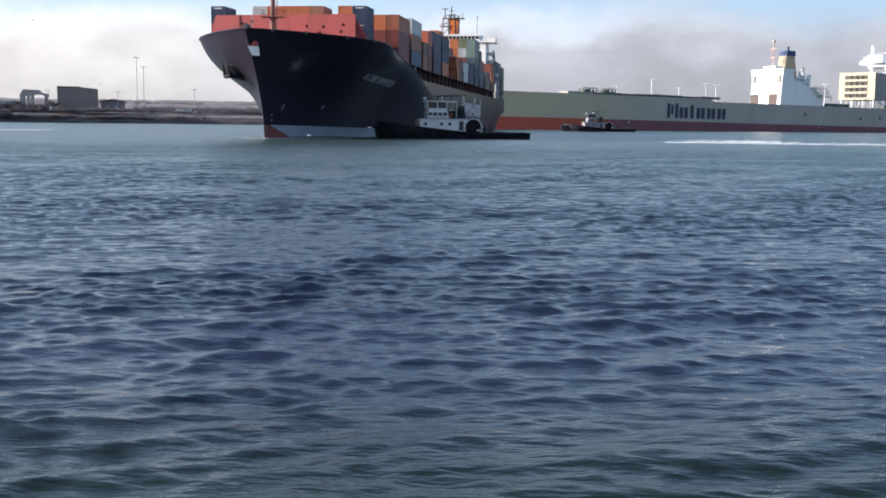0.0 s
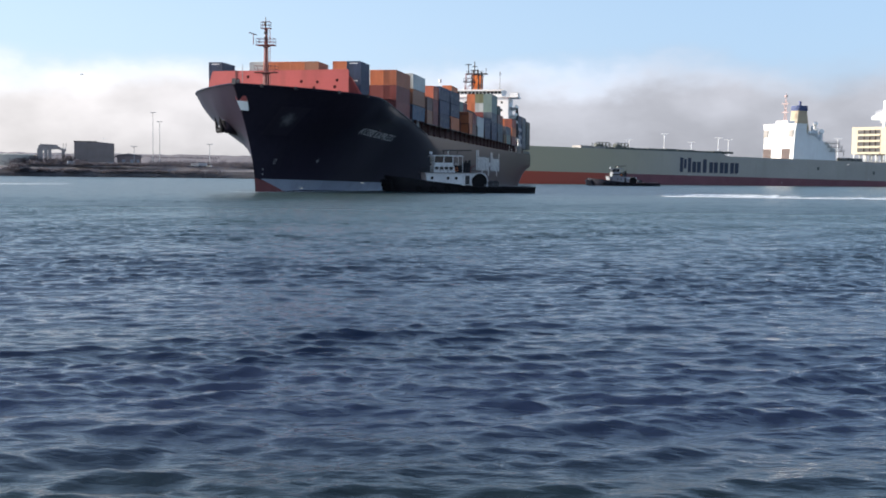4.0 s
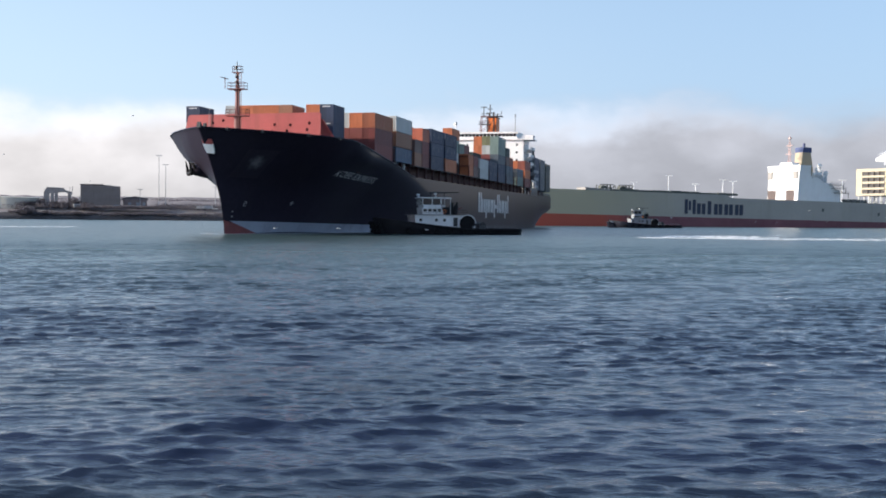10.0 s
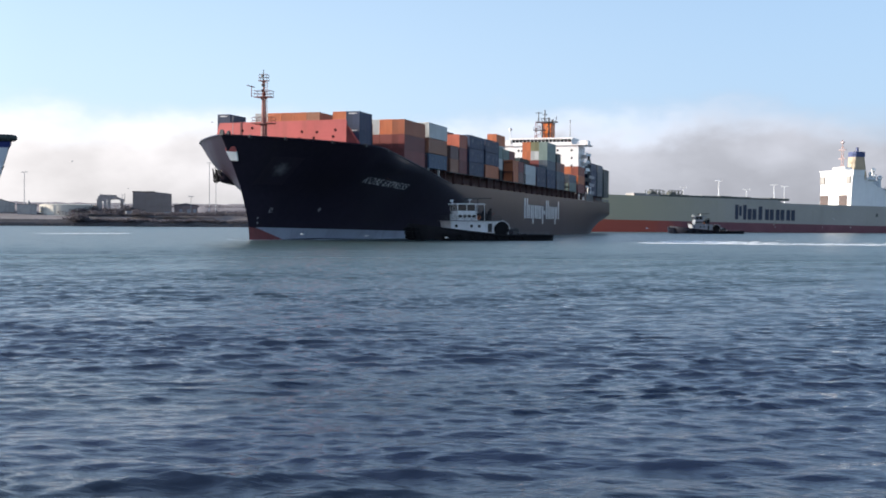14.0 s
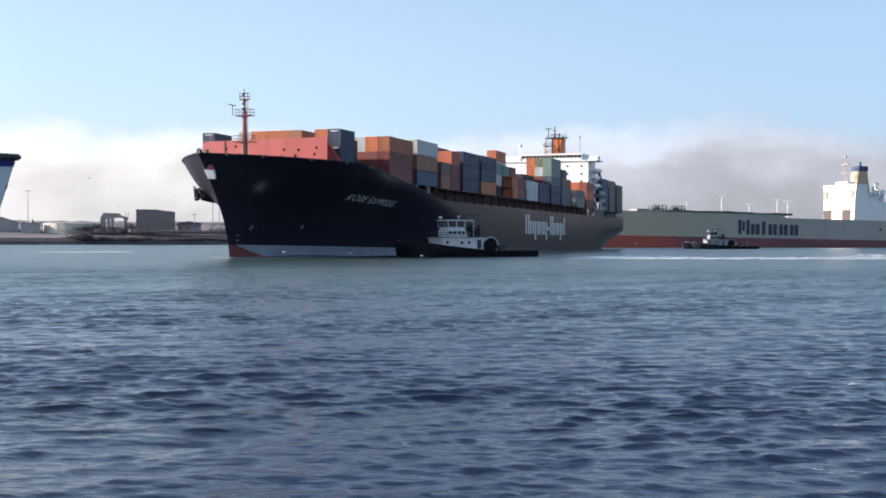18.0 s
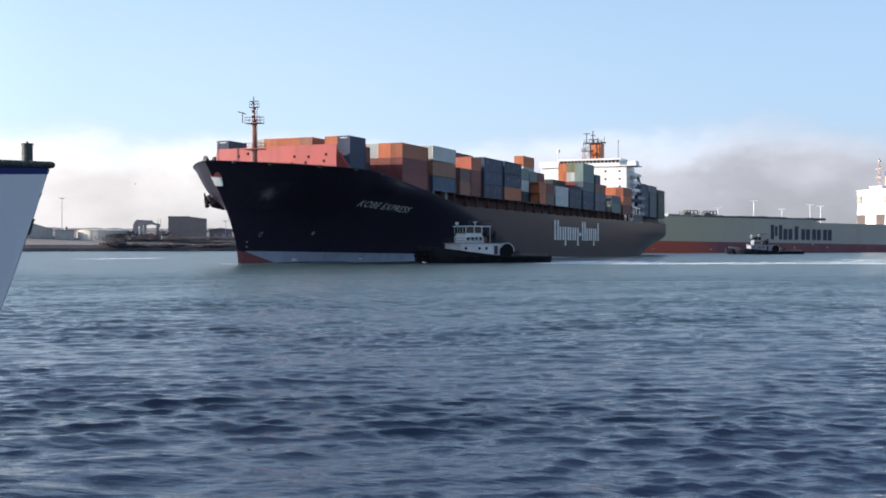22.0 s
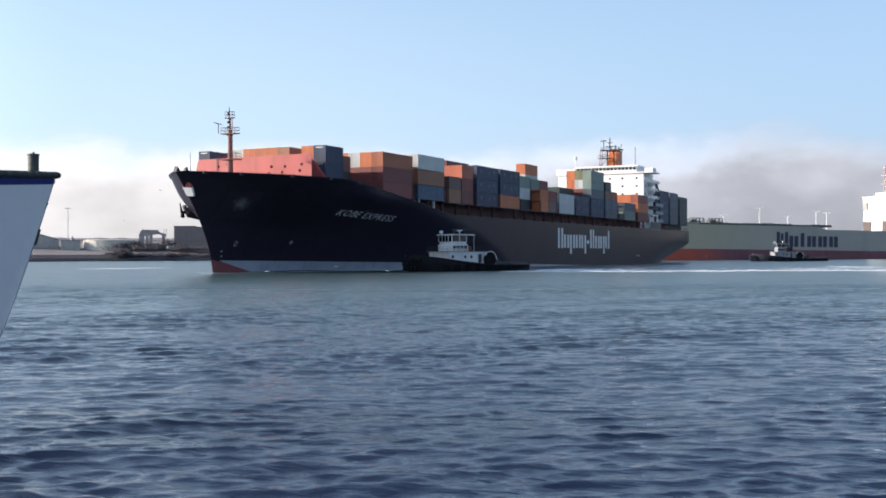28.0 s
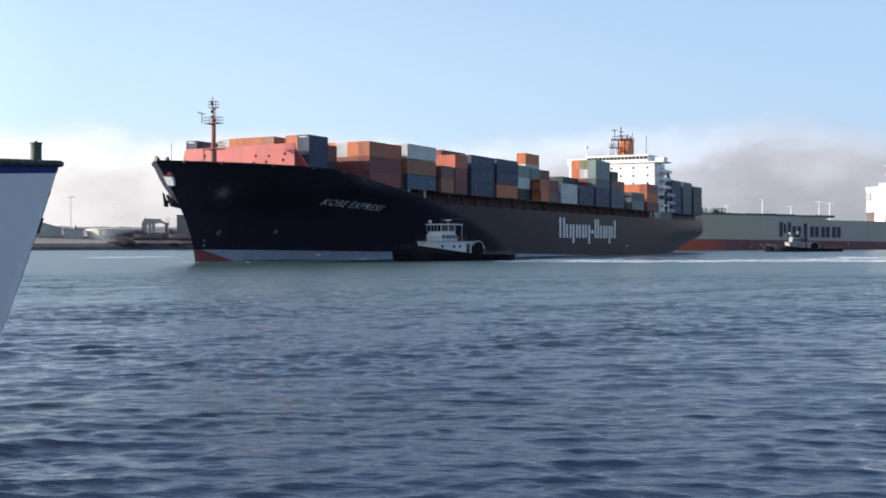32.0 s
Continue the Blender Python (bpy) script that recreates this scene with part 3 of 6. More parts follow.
# ------------------------------------------------------------------ land on the far side
def build_land():
    """Riprap bank, pale quay strip and scrub behind it, in one sheet that rises to the distance."""
    azs = np.linspace(-60, 60, 260)
    prof = [("riprap", 0, -2.0), ("riprap", 5, 2.6), ("riprap", 11, 5.2), ("dirt", 22, 5.6), ("dirt", 55, 9.2), ("scrub", 80, 12.0), ("scrub", 150, 17.0), ("scrub", 330, 23.5), ("scrub", 1400, 27.0), ("scrub", 3600, 33.0)]
    r = random.Random(7)
    bm = bmesh.new()
    rows = []
    for a in azs:
        base = 905 - 95 * min(1, max(0, (a + 1) / 6))
        flat = min(1, max(0, (a + 2) / 5))
        row = []
        for i, (_, d, z) in enumerate(prof):
            z = z * (1 - flat) + min(z, 4.0) * flat
            z += (r.uniform(-0.1, 0.1) if 0 < i < 4 else r.uniform(-0.6, 0.6) if i >= 5 else 0) * (1 - flat)
            row.append(bm.verts.new(at(a, base + d + (r.uniform(-0.3, 0.3) if i < 4 else 0), z)))
        rows.append(row)
    mats = ["riprap", "dirt", "scrub"]
    for a, b in zip(rows, rows[1:]):
        for i in range(len(prof) - 1):
            f = bm.faces.new((a[i], b[i], b[i + 1], a[i + 1]))
            f.material_index = mats.index(prof[i + 1][0])
    me = mesh_of("ground", bm, M["riprap"])
    me.materials.append(M["dirt"])
    me.materials.append(M["scrub"])
    return tagged(new("ground", me), "low far shore with dark rock bank and brown scrub", "ground", kind="structure")


build_land()


# ------------------------------------------------------------------ the container ship
# ship space: x forward from the stem at the water, y to port, z up from the water
def ship_pose(t):
    u = (t - 16) / 16
    x = -45.0698 + u * (-16.2793 + u * (0.8034 + u * (0.8878 + u * (-0.4452 - 0.2084 * u))))
    y = 181.8753 + u * (3.1155 + u * (-0.3019 + u * (-0.7963 + u * (0.5655 + 0.0549 * u))))
    h = -104.5529 + u * (-6.9104 + u * (-0.1969 + u * (0.3184 + u * (0.2189 - 0.3049 * u))))
    return pose(x, y, 0, 0, 0, h)


def stem_x(z):
    return 9.7 * (max(z, 0) / 16.4) ** 1.6


def stern_x(z):
    return -284.3 + 16.0 * max(0.0, 1 - max(z, 0) / 7.5) ** 1.7


def half_breadth(x, z):
    w = min(max(z, 0) / 16.4, 1.05)
    s = min(1.0, max(0.0, (stem_x(z) - x) / (95 - 65 * w ** 0.8)))
    y = 16.1 * (1 - (1 - s) ** (1.4 + 0.6 * w))
    # further aft the flare runs on to a firm shoulder, where the straight side begins
    if -120 < x < -14:
        a = min(1.0, (-14 - x) / 28)
        a = a * a * (3 - 2 * a)
        s2 = min(1.0, max(0.0, (stem_x(z) - x) / (92 - 60 * w ** 1.8)))
        y += (min(y, 16.1 * (1 - (1 - s2) ** (1.15 + 0.8 * w))) - y) * a
    # upright plating below the sloping rail
    if -62 < x < -20 and z > 12:
        a, c = min(1.0, (-20 - x) / 8), min(1.0, (z - 12) / 1.6)
        y += (max(y, 16.05) - y) * a * c * c * (3 - 2 * c)
    # fuller shoulder under the forecastle rail
    if x > -30 and z > 8:
        y += 0.95 * math.sin(math.pi * min(1.0, (z - 8) / 9.2)) * min(1.0, max(0.0, stem_x(z) - x) / 3.5) * min(1.0, (x + 30) / 25)
    if x < -215:
        u = min(1.0, (-215 - x) / (-215 - stern_x(z)))
        end = 13.7 * min(1.0, 0.12 + (max(z, 0) / 9.0) ** 0.7)
        y = y + (min(end, y) - y) * u ** 2.2
    return max(y, 0.02)


def deck_z(x):
    """Sheer of the rail: high forecastle that comes down to the long main deck."""
    if x >= -18:
        return 16.1 + 0.3 * min(1, (x + 18) / 28)
    if x >= -58:
        u = (x + 58) / 40
        return 11.4 + 4.7 * (1.22 * u - 0.22 * u * u)
    return 11.4 + 0.6 * max(0, (-x - 150) / 134) ** 1.5


def shoulder(x, z):
    """Extra fullness of the flare on the starboard bow."""
    if z < 7.5 or x < -80:
        return 0.0
    return 1.4 * math.sin(math.pi * min(1.0, (z - 7.5) / 8.6)) * min(1.0, max(0.0, stem_x(z) - x) / 6) * min(1.0, (x + 80) / 40)


def hull_mesh():
    """Both sides as one skin of stations and levels, with colour fields below."""
    bm = bmesh.new()
    nu, nv = 130, 22
    for side in (1, -1):
        grid = []
        for i in range(nu + 1):
            f = i / nu
            f = f ** 1.55
            col = []
            for j in range(nv + 1):
                g = j / nv
                top = deck_z(9.7 - 294 * f)
                z = -2.0 + (top + 2.0) * g
                x = stem_x(z) + (stern_x(z) - stem_x(z)) * f
                z = -2.0 + (deck_z(x) + 2.0) * g
                x = stem_x(z) + (stern_x(z) - stem_x(z)) * f
                col.append(bm.verts.new((x, side * (half_breadth(x, z) + (shoulder(x, z) if side < 0 else 0.0)), z)))
            grid.append(col)
        for i in range(nu):
            for j in range(nv):
                q = (grid[i][j], grid[i + 1][j], grid[i + 1][j + 1], grid[i][j + 1])
                bm.faces.new(q if side < 0 else q[::-1])
        if side == 1:
            port_end = grid[-1]
        else:
            for j in range(nv):
                bm.faces.new((port_end[j], port_end[j + 1], grid[-1][j + 1], grid[-1][j]))
    bmesh.ops.remove_doubles(bm, verts=bm.verts[:], dist=0.06)
    return bm


def skin(bm, x0, x1, z_low, z_high, out=0.03, nx=60, nz=5, sides=(1, -1)):
    """A painted field that lies on the hull's skin."""
    for side in sides:
        g = []
        for i in range(nx + 1):
            row = []
            for j in range(nz + 1):
                u, v = i / nx, j / nz
                lo, hi = z_low(u), z_high(u)
                z = lo + (hi - lo) * v
                a, b = x0(z), x1(z)
                x = a + (b - a) * u
                row.append(bm.verts.new((x, side * (half_breadth(x, z) + out), z)))
            g.append(row)
        for i in range(nx):
            for j in range(nz):
                bm.faces.new((g[i][j], g[i + 1][j], g[i + 1][j + 1], g[i][j + 1]))


def bars_on_hull(bm, x0, z0, strokes, out=0.05, surface=half_breadth):
    """Upright strokes (start, end, bottom, top, in metres aft of x0 and above z0) laid on a hull."""
    for a, b, lo, hi in strokes:
        n = 2
        for i in range(n):
            xa, xb = x0 - (a + (b - a) * i / n), x0 - (a + (b - a) * (i + 1) / n)
            vs = []
            for o in (out, -0.1):
                vs.append([bm.verts.new((x, surface(x, z) + o, z)) for x, z in ((xa, z0 + lo), (xb, z0 + lo), (xb, z0 + hi), (xa, z0 + hi))])
            bm.faces.new(vs[0])
            for k in range(4):
                bm.faces.new((vs[0][k], vs[1][k], vs[1][(k + 1) % 4], vs[0][(k + 1) % 4]))


def word_strokes(pattern, pitch, w, low, high, drop):
    """Plain upright bars in the rhythm of a word, one list of bars for each letter: A tall pair, x short pair, p or q hanging, L tall and short, d short and tall, - a dash, i or t a single bar, M three tall bars."""
    out, x = [], 0.0
    for c in pattern:
        if c == "-":
            out.append([(x, x + pitch * 0.4, low * 0.35, low * 0.62)])
            x += pitch * 0.6
            continue
        if c in "it":
            out.append([(x, x + w * 1.15, 0, high if c == "i" else high * 0.93)])
            x += pitch * (0.48 if c == "i" else 0.6)
            continue
        if c == "M":
            b = x + pitch - w * 0.9
            out.append([(x, x + w, 0, high), (x + (b - x) * 0.5, x + (b - x) * 0.5 + w * 0.8, high * 0.25, high * 0.9), (b, b + w, 0, high)])
            x += pitch * 1.14
            continue
        tall, short = (high, high) if c == "A" else (high, low) if c == "L" else (low, high) if c == "d" else (low, low)
        b = x + pitch - w * 1.7
        out.append([(x, x + w * 1.2, -drop if c == "p" else 0, tall), (b - w * 0.2, b + w, -drop if c == "q" else 0, short)])
        x += pitch
    return out


def lettering(body, size, shear):
    """Flat letters from the built-in font, as points in a plane and their faces."""
    cu = bpy.data.curves.new("lettering", "FONT")
    cu.body, cu.size, cu.shear, cu.space_character = body, size, shear, 1.12
    cu.resolution_u = 3
    ob = new("lettering", cu)
    deps = bpy.context.evaluated_depsgraph_get()
    me = bpy.data.meshes.new_from_object(ob.evaluated_get(deps))
    pts = [v.co.copy() for v in me.vertices]
    faces = [tuple(p.vertices) for p in me.polygons]
    bpy.data.objects.remove(ob)
    bpy.data.curves.remove(cu)
    bpy.data.meshes.remove(me)
    return pts, faces


def deck_plate(bm, x0, x1, z_of, inset=0.25, n=60):
    rows = []
    for i in range(n + 1):
        x = x0 + (x1 - x0) * i / n
        z = z_of(x)
        b = max(half_breadth(x, z) - inset, 0.02)
        rows.append((bm.verts.new((x, -b, z)), bm.verts.new((x, b, z))))
    for a, b in zip(rows, rows[1:]):
        bm.faces.new((a[0], b[0], b[1], a[1]))


def build_ship():
    ship = thing("container_ship", ship_pose(0), "black-hulled container ship under way with orange funnel and red foredeck wall", "ship")
    part("hull", hull_mesh(), M["hull_black"], ship, "black painted steel hull with flared bow", smooth=True)
    bm = bmesh.new()
    skin(bm, lambda z: -1.0 - 3.6 * (2.1 - z) if z < 2.1 else -1.0, lambda z: -150.0, lambda u: -0.6, lambda u: 2.15 * (1 - u) + 0.02 * u, nx=80)
    part("boot_topping", bm, M["boot_grey"], ship, "pale grey band above the waterline", smooth=True)
    bm = bmesh.new()
    skin(bm, lambda z: stem_x(z) + 0.02, lambda z: -1.1 - 3.5 * (2.1 - min(z, 2.1)), lambda u: -0.6, lambda u: 2.3 * (1 - u) + 1.9 * u, out=0.035, nx=24)
    part("forefoot", bm, M["boot_red"], ship, "red antifouling at the stem", smooth=True)
    bm = bmesh.new()
    deck_plate(bm, 9.0, -19.0, lambda x: 15.0)
    deck_plate(bm, -19.0, -58.0, lambda x: deck_z(x) - 0.9)
    part("foredeck", bm, M["deck_red"], ship)
    bm = bmesh.new()
    deck_plate(bm, -58.0, -283.8, lambda x: deck_z(x) - 0.02)
    part("main_deck", bm, M["deck_red"], ship)
    # bulwark cap along the rail
    bm = bmesh.new()
    for side in (1, -1):
        xs = [9.55 - 0.4 * i for i in range(30)] + [-2.5 - 3.0 * i for i in range(20)]
        for a, b in zip(xs, xs[1:]):
            rod(bm, (a, side * (half_breadth(a, deck_z(a)) - 0.02), deck_z(a)), (b, side * (half_breadth(b, deck_z(b)) - 0.02), deck_z(b)), 0.14, seg=6)
    part("bulwark_cap", bm, M["hull_black"], ship)
    # stem fairlead: one slanting plate, salmon-red above and white below
    plate = [Vector(p) for p in ((7.15, -0.95, 14.6), (6.8, 0.6, 14.45), (6.2, 0.75, 12.5), (6.45, -0.35, 12.6))]
    mid = Vector((6.65, 0.0, 13.5))
    for name, v0, v1, mat, label in (("fairlead_lip", 0.0, 0.36, "wall_red", "salmon-red upper part of the fairlead"), ("stem_fairlead", 0.36, 1.0, "white", "white-painted fairlead plate on the stem")):
        bm = bmesh.new()
        rows = []
        for k in range(5):
            row = []
            for j in range(6):
                u, v = j / 5, v0 + (v1 - v0) * k / 4
                u0 = 0.5 + (u - 0.5) * (1 - 0.12 * (2 * v - 1) ** 2)
                p = plate[0].lerp(plate[1], u0).lerp(plate[3].lerp(plate[2], u0), v)
                p = mid + (p - mid) * 1.12
                row.append(bm.verts.new((p.x + 0.62, p.y + 0.5, p.z + 0.1)))
            rows.append(row)
        for ra, rb in zip(rows, rows[1:]):
            for j in range(5):
                bm.faces.new((ra[j], rb[j], rb[j + 1], ra[j + 1]))
        bmesh.ops.recalc_face_normals(bm, faces=bm.faces[:])
        bmesh.ops.solidify(bm, geom=bm.faces[:], thickness=0.6)
        part(name, bm, M[mat], ship, label)
    # anchors with their pockets
    bm = bmesh.new()
    rod(bm, (-3.4, -1.6, 12.2), (-1.0, -4.3, 10.9), 3.2, 2.0, seg=22)
    rod(bm, (-1.0, -4.3, 10.9), (0.2, -5.45, 10.35), 2.0, 0.95, seg=22)
    part("hawse_bolster", bm, M["hull_black"], ship, "black bolster round the anchor", smooth=True)
    bm = bmesh.new()
    ring(bm, (0.2, -5.35, 10.6), (2.8, -2.7, -2.0), 0.8, 0.22)
    part("hawse_lip", bm, M["anchor_black"], ship, "worn dark hawse lip")
    # added pale stub: the sun's glint on the bolster flank, put into its colour
    bm = bmesh.new()
    rod(bm, (-1.3, -4.2, 11.9), (-0.5, -5.0, 11.75), 0.95, 0.7, seg=14)
    part("bolster_plate", bm, M["white_dull"], ship, "pale added plate for the sunlit flank of the bolster", smooth=True)
    anchor = part("anchor", bmesh.new(), M["anchor_black"], ship, "dark steel anchor hung at the bow")
    o = Vector((0.6, -5.6, 10.2))
    bm = bmesh.new()
    rod(bm, o + Vector((-0.5, 0.5, 0.5)), o + Vector((0.2, -0.2, -0.3)), 0.26, seg=8)
    part("shank", bm, M["anchor_black"], anchor)
    bm = bmesh.new()
    rod(bm, o + Vector((-1.0, -0.9, -0.5)), o + Vector((1.1, 0.7, -0.5)), 0.36, seg=8)
    part("crown", bm, M["anchor_black"], anchor)
    for e, f in ((-1.0, -0.9), (1.1, 0.7)):
        bm = bmesh.new()
        rod(bm, o + Vector((e, f, -0.5)), o + Vector((e + 0.3, f - 0.35, 1.6)), 0.34, 0.06, seg=6)
        part("fluke", bm, M["anchor_black"], anchor)
    # paint rubbed grey round the port hawse
    bm = bmesh.new()
    skin(bm, lambda z: 1.6, lambda z: -3.6, lambda u: 9.1, lambda u: 13.5, out=0.03, nx=12, nz=8, sides=(1,))
    part("hawse_plate", bm, M["scuff"], ship, "paint rubbed pale round the port hawse", smooth=True)
    # draught marks and thruster mark
    for x, z, strokes in ((-1.3, 2.7, [(0, 0.3, 0, 0.3)]), (-1.2, 3.5, [(0, 0.3, 0, 0.3)]),
                          (-3.5, 4.7, [(0.0, 0.65, 0.55, 0.66), (0.54, 0.65, 0.3, 0.66), (0.0, 0.65, 0.24, 0.34), (0.0, 0.11, -0.05, 0.32), (0.0, 0.7, -0.15, -0.04)]),
                          (-14.6, 4.8, [(0.0, 0.75, 0.3, 0.55), (0.25, 0.5, 0.05, 0.8)])):
        bm = bmesh.new()
        bars_on_hull(bm, x, z, strokes)
        part("hull_mark", bm, M["mark_grey"], ship, "faded hull mark")
    # ship's name on the flare, and the owner's name as plain blocks on the side
    pts, faces = lettering("KOBE EXPRESS", 1.5, 0.35)
    wide = max(p.x for p in pts)
    xs = sorted(p.x for p in pts)
    gap = max((b - a, 0.5 * (a + b)) for a, b in zip(xs, xs[1:]))[1]
    for first in (True, False):
        bm = bmesh.new()
        vs = {}
        for f in faces:
            if (pts[f[0]].x < gap) != first:
                continue
            for i in f:
                if i not in vs:
                    u = pts[i].x / wide
                    x = -20.6 - 19.2 * u
                    z = 10.15 - 0.75 * u + pts[i].y * 1.02
                    vs[i] = bm.verts.new((x, half_breadth(x, z) + 0.06, z))
            bm.faces.new([vs[i] for i in f])
        part("ship_name", bm, M["name_grey"], ship, "weathered white word on the bow")
    for bars in word_strokes("Axpxq-iixqd", 4.85, 1.15, 3.6, 5.3, 1.5):
        bm = bmesh.new()
        bars_on_hull(bm, -126.0, 4.75, bars)
        part("letter_block", bm, M["letter_white"], ship, "large white letter block on the hull side")

    # breakwater across the foredeck
    bm = bmesh.new()
    outline = [(-13.3, 14.9), (-12.1, 19.9), (-11.8, 20.3), (11.75, 20.5), (12.0, 20.3), (12.0, 14.9)]
    bw = Matrix.Translation((-11.9, 0, 0)) @ pose(0, 0, 0, 0, 0, 90)
    prism(bm, outline, -0.12, 0.12, bw)
    part("breakwater", bm, M["wall_red"], ship, "salmon-red steel breakwater wall")
    for y in range(-12, 13, 3):
        bm = bmesh.new()
        prism(bm, [(0, 14.9), (-1.2, 14.9), (0, 19.5)], y - 0.06, y + 0.06, Matrix.Translation((-12.05, 0, 0)))
        part("breakwater_stiffener", bm, M["wall_red"], ship)
    # the wall's port wing, a triangle bent a little aft
    bm = bmesh.new()
    v = [bm.verts.new(p) for p in ((-11.95, 12.1, 15.0), (-11.95, 12.1, 19.4), (-12.1, 12.5, 19.1), (-13.9, 14.3, 15.6), (-13.9, 14.2, 15.05))]
    bm.faces.new(v)
    bmesh.ops.solidify(bm, geom=bm.faces[:], thickness=0.15)
    part("breakwater_wing", bm, M["wall_red"], ship)
    holes = [(-9.8, 17.6), (-5.6, 19.3), (-2.4, 17.4), (0.7, 17.2), (3.8, 18.5), (3.3, 17.3), (6.6, 18.4), (6.0, 17.4), (6.8, 15.9), (8.9, 15.7), (10.0, 18.7), (9.6, 17.6), (-7.5, 18.9)]
    for y, z in holes:
        bm = bmesh.new()
        rod(bm, (-11.95, y, z), (-11.76, y, z), 0.27, seg=10)
        part("drain_hole", bm, M["hole"], ship)
    bm = bmesh.new()
    box(bm, -11.76, -11.7, -7.9, -7.6, 15.0, 20.4)
    part("wall_ladder", bm, M["mast_red"], ship)
    bm = bmesh.new()
    box(bm, -11.76, -11.7, 8.9, 11.4, 15.0, 15.9)
    part("wall_hatch", bm, M["mast_red"], ship)

    # foremast
    bm = bmesh.new()
    rod(bm, (-4.9, 0, 15), (-4.9, 0, 19.4), 0.58, 0.5, seg=12)
    rod(bm, (-4.9, 0, 19.4), (-4.9, 0, 24.4), 0.42, 0.33, seg=12)
    rod(bm, (-4.9, 0, 24.4), (-4.9, 0, 26.6), 0.2, 0.14, seg=10)
    part("mast_pole", bm, M["mast_red"], ship, "red steel foremast")
    for z, w in ((19.3, 1.8), (23.7, 1.5), (26.4, 0.8)):
        bm = bmesh.new()
        box(bm, -4.9 - w * 0.5, -4.9 + w * 0.5, -w, w, z, z + 0.12)
        for s in (-1, 1):
            prism(bm, [(0, 0), (0.9 * w / 2, 0), (0, -0.8)], -0.04, 0.04, Matrix.Translation((-4.9, 0, z)) @ pose(0, 0, 0, 0, 0, 90 * s))
        part("mast_platform", bm, M["mast_red"], ship)
        bm = bmesh.new()
        w2 = w - 0.06
        rail(bm, [(-4.9 - w * 0.45, -w2, z + 0.1), (-4.9 + w * 0.45, -w2, z + 0.1), (-4.9 + w * 0.45, w2, z + 0.1), (-4.9 - w * 0.45, w2, z + 0.1), (-4.9 - w * 0.45, -w2, z + 0.1)], 1.0, 0.035, 1.2)
        part("mast_railing", bm, M["mast_red"], ship)
    bm = bmesh.new()
    rod(bm, (-4.7, 0, 26.4), (-4.7, 0, 28.3), 0.13, 0.06)
    part("mast_top", bm, M["steel_dark"], ship)
    for z in (24.6, 25.5, 27.0):
        bm = bmesh.new()
        rod(bm, (-4.45, 0, z), (-4.45, 0, z + 0.45), 0.22)
        part("mast_light", bm, M["steel_dark"], ship)
    bm = bmesh.new()
    rod(bm, (-4.2, -1.9, 23.8), (-4.2, -1.9, 25.6), 0.07, seg=6)
    rod(bm, (-3.7, -2.5, 25.7), (-4.6, -1.5, 25.4), 0.08, seg=6)
    part("mast_horn", bm, M["mast_red"], ship)
    bm = bmesh.new()
    for s in (-0.22, 0.22):
        rod(bm, (-4.2, 0.75 + s, 15.1), (-4.45, 0.62 + s, 26.4), 0.05, seg=5)
    for i in range(30):
        z = 15.3 + i * 0.37
        k = (z - 15.1) / 11.3
        rod(bm, (-4.2 - 0.25 * k, 0.53 - 0.13 * k, z), (-4.2 - 0.25 * k, 0.97 - 0.13 * k, z), 0.03, seg=4)
    part("mast_ladder", bm, M["mast_red"], ship)

    # foredeck gear that shows over the bulwark at the stem
    for x, y in ((6.6, 1.2), (6.6, -1.2), (3.6, 4.0), (3.6, -4.0)):
        bm = bmesh.new()
        rod(bm, (x, y, 15), (x, y, 16.3), 0.28, seg=10)
        rod(bm, (x, y, 16.3), (x, y, 16.5), 0.4, seg=10)
        part("bollard", bm, M["steel_dark"], ship)
    bm = bmesh.new()
    rod(bm, (-10.4, 1.8, 15.0), (-10.4, 1.8, 16.4), 0.16, seg=8)
    rod(bm, (-10.4, 1.8, 16.4), (-10.4, 1.8, 16.85), 0.42, 0.3, seg=10)
    part("deck_ventilator", bm, M["white"], ship, "small white mushroom ventilator")
    bm = bmesh.new()
    rod(bm, (5.9, 0, 15.5), (5.9, 0, 19.6), 0.06, 0.04, seg=6)
    part("jack_staff", bm, M["steel_grey"], ship)
    bm = bmesh.new()
    prism(bm, [(9.8, 16.3), (9.5, 17.2), (9.1, 16.8), (8.6, 16.3)], -0.3, 0.3)
    part("bow_chock", bm, M["steel_dark"], ship)
    bm = bmesh.new()
    prism(bm, [(6.9, 16.1), (6.6, 17.1), (6.2, 17.3), (5.7, 16.1)], -0.7, -0.3)
    part("mooring_roller", bm, M["steel_dark"], ship)
    # roller chocks set in the rail
    for x in (6.5, 2.0, -5.5, -13.0, -21.0, -28.0):
        bm = bmesh.new()
        y, z = half_breadth(x, deck_z(x)), deck_z(x)
        box(bm, x - 0.4, x + 0.4, y - 0.3, y + 0.1, z - 0.3, z + 0.12)
        for k in (-0.25, 0.25):
            rod(bm, (x + k, y - 0.1, z + 0.1), (x + k, y - 0.1, z + 0.22), 0.1, seg=8)
        part("roller_chock", bm, M["steel_dark"], ship, "dark steel roller chock")
    for x, y in ((-1.5, 3.6), (-3.5, -4.6)):
        bm = bmesh.new()
        rod(bm, (x, y - 1.3, 15.9), (x, y + 1.3, 15.9), 0.55, seg=12)
        for s in (-1.3, 0, 1.3):
            rod(bm, (x, y + s - 0.06, 15.9), (x, y + s + 0.06, 15.9), 0.85, seg=14)
        box(bm, x - 0.9, x + 0.9, y - 1.5, y + 1.5, 15.0, 15.35)
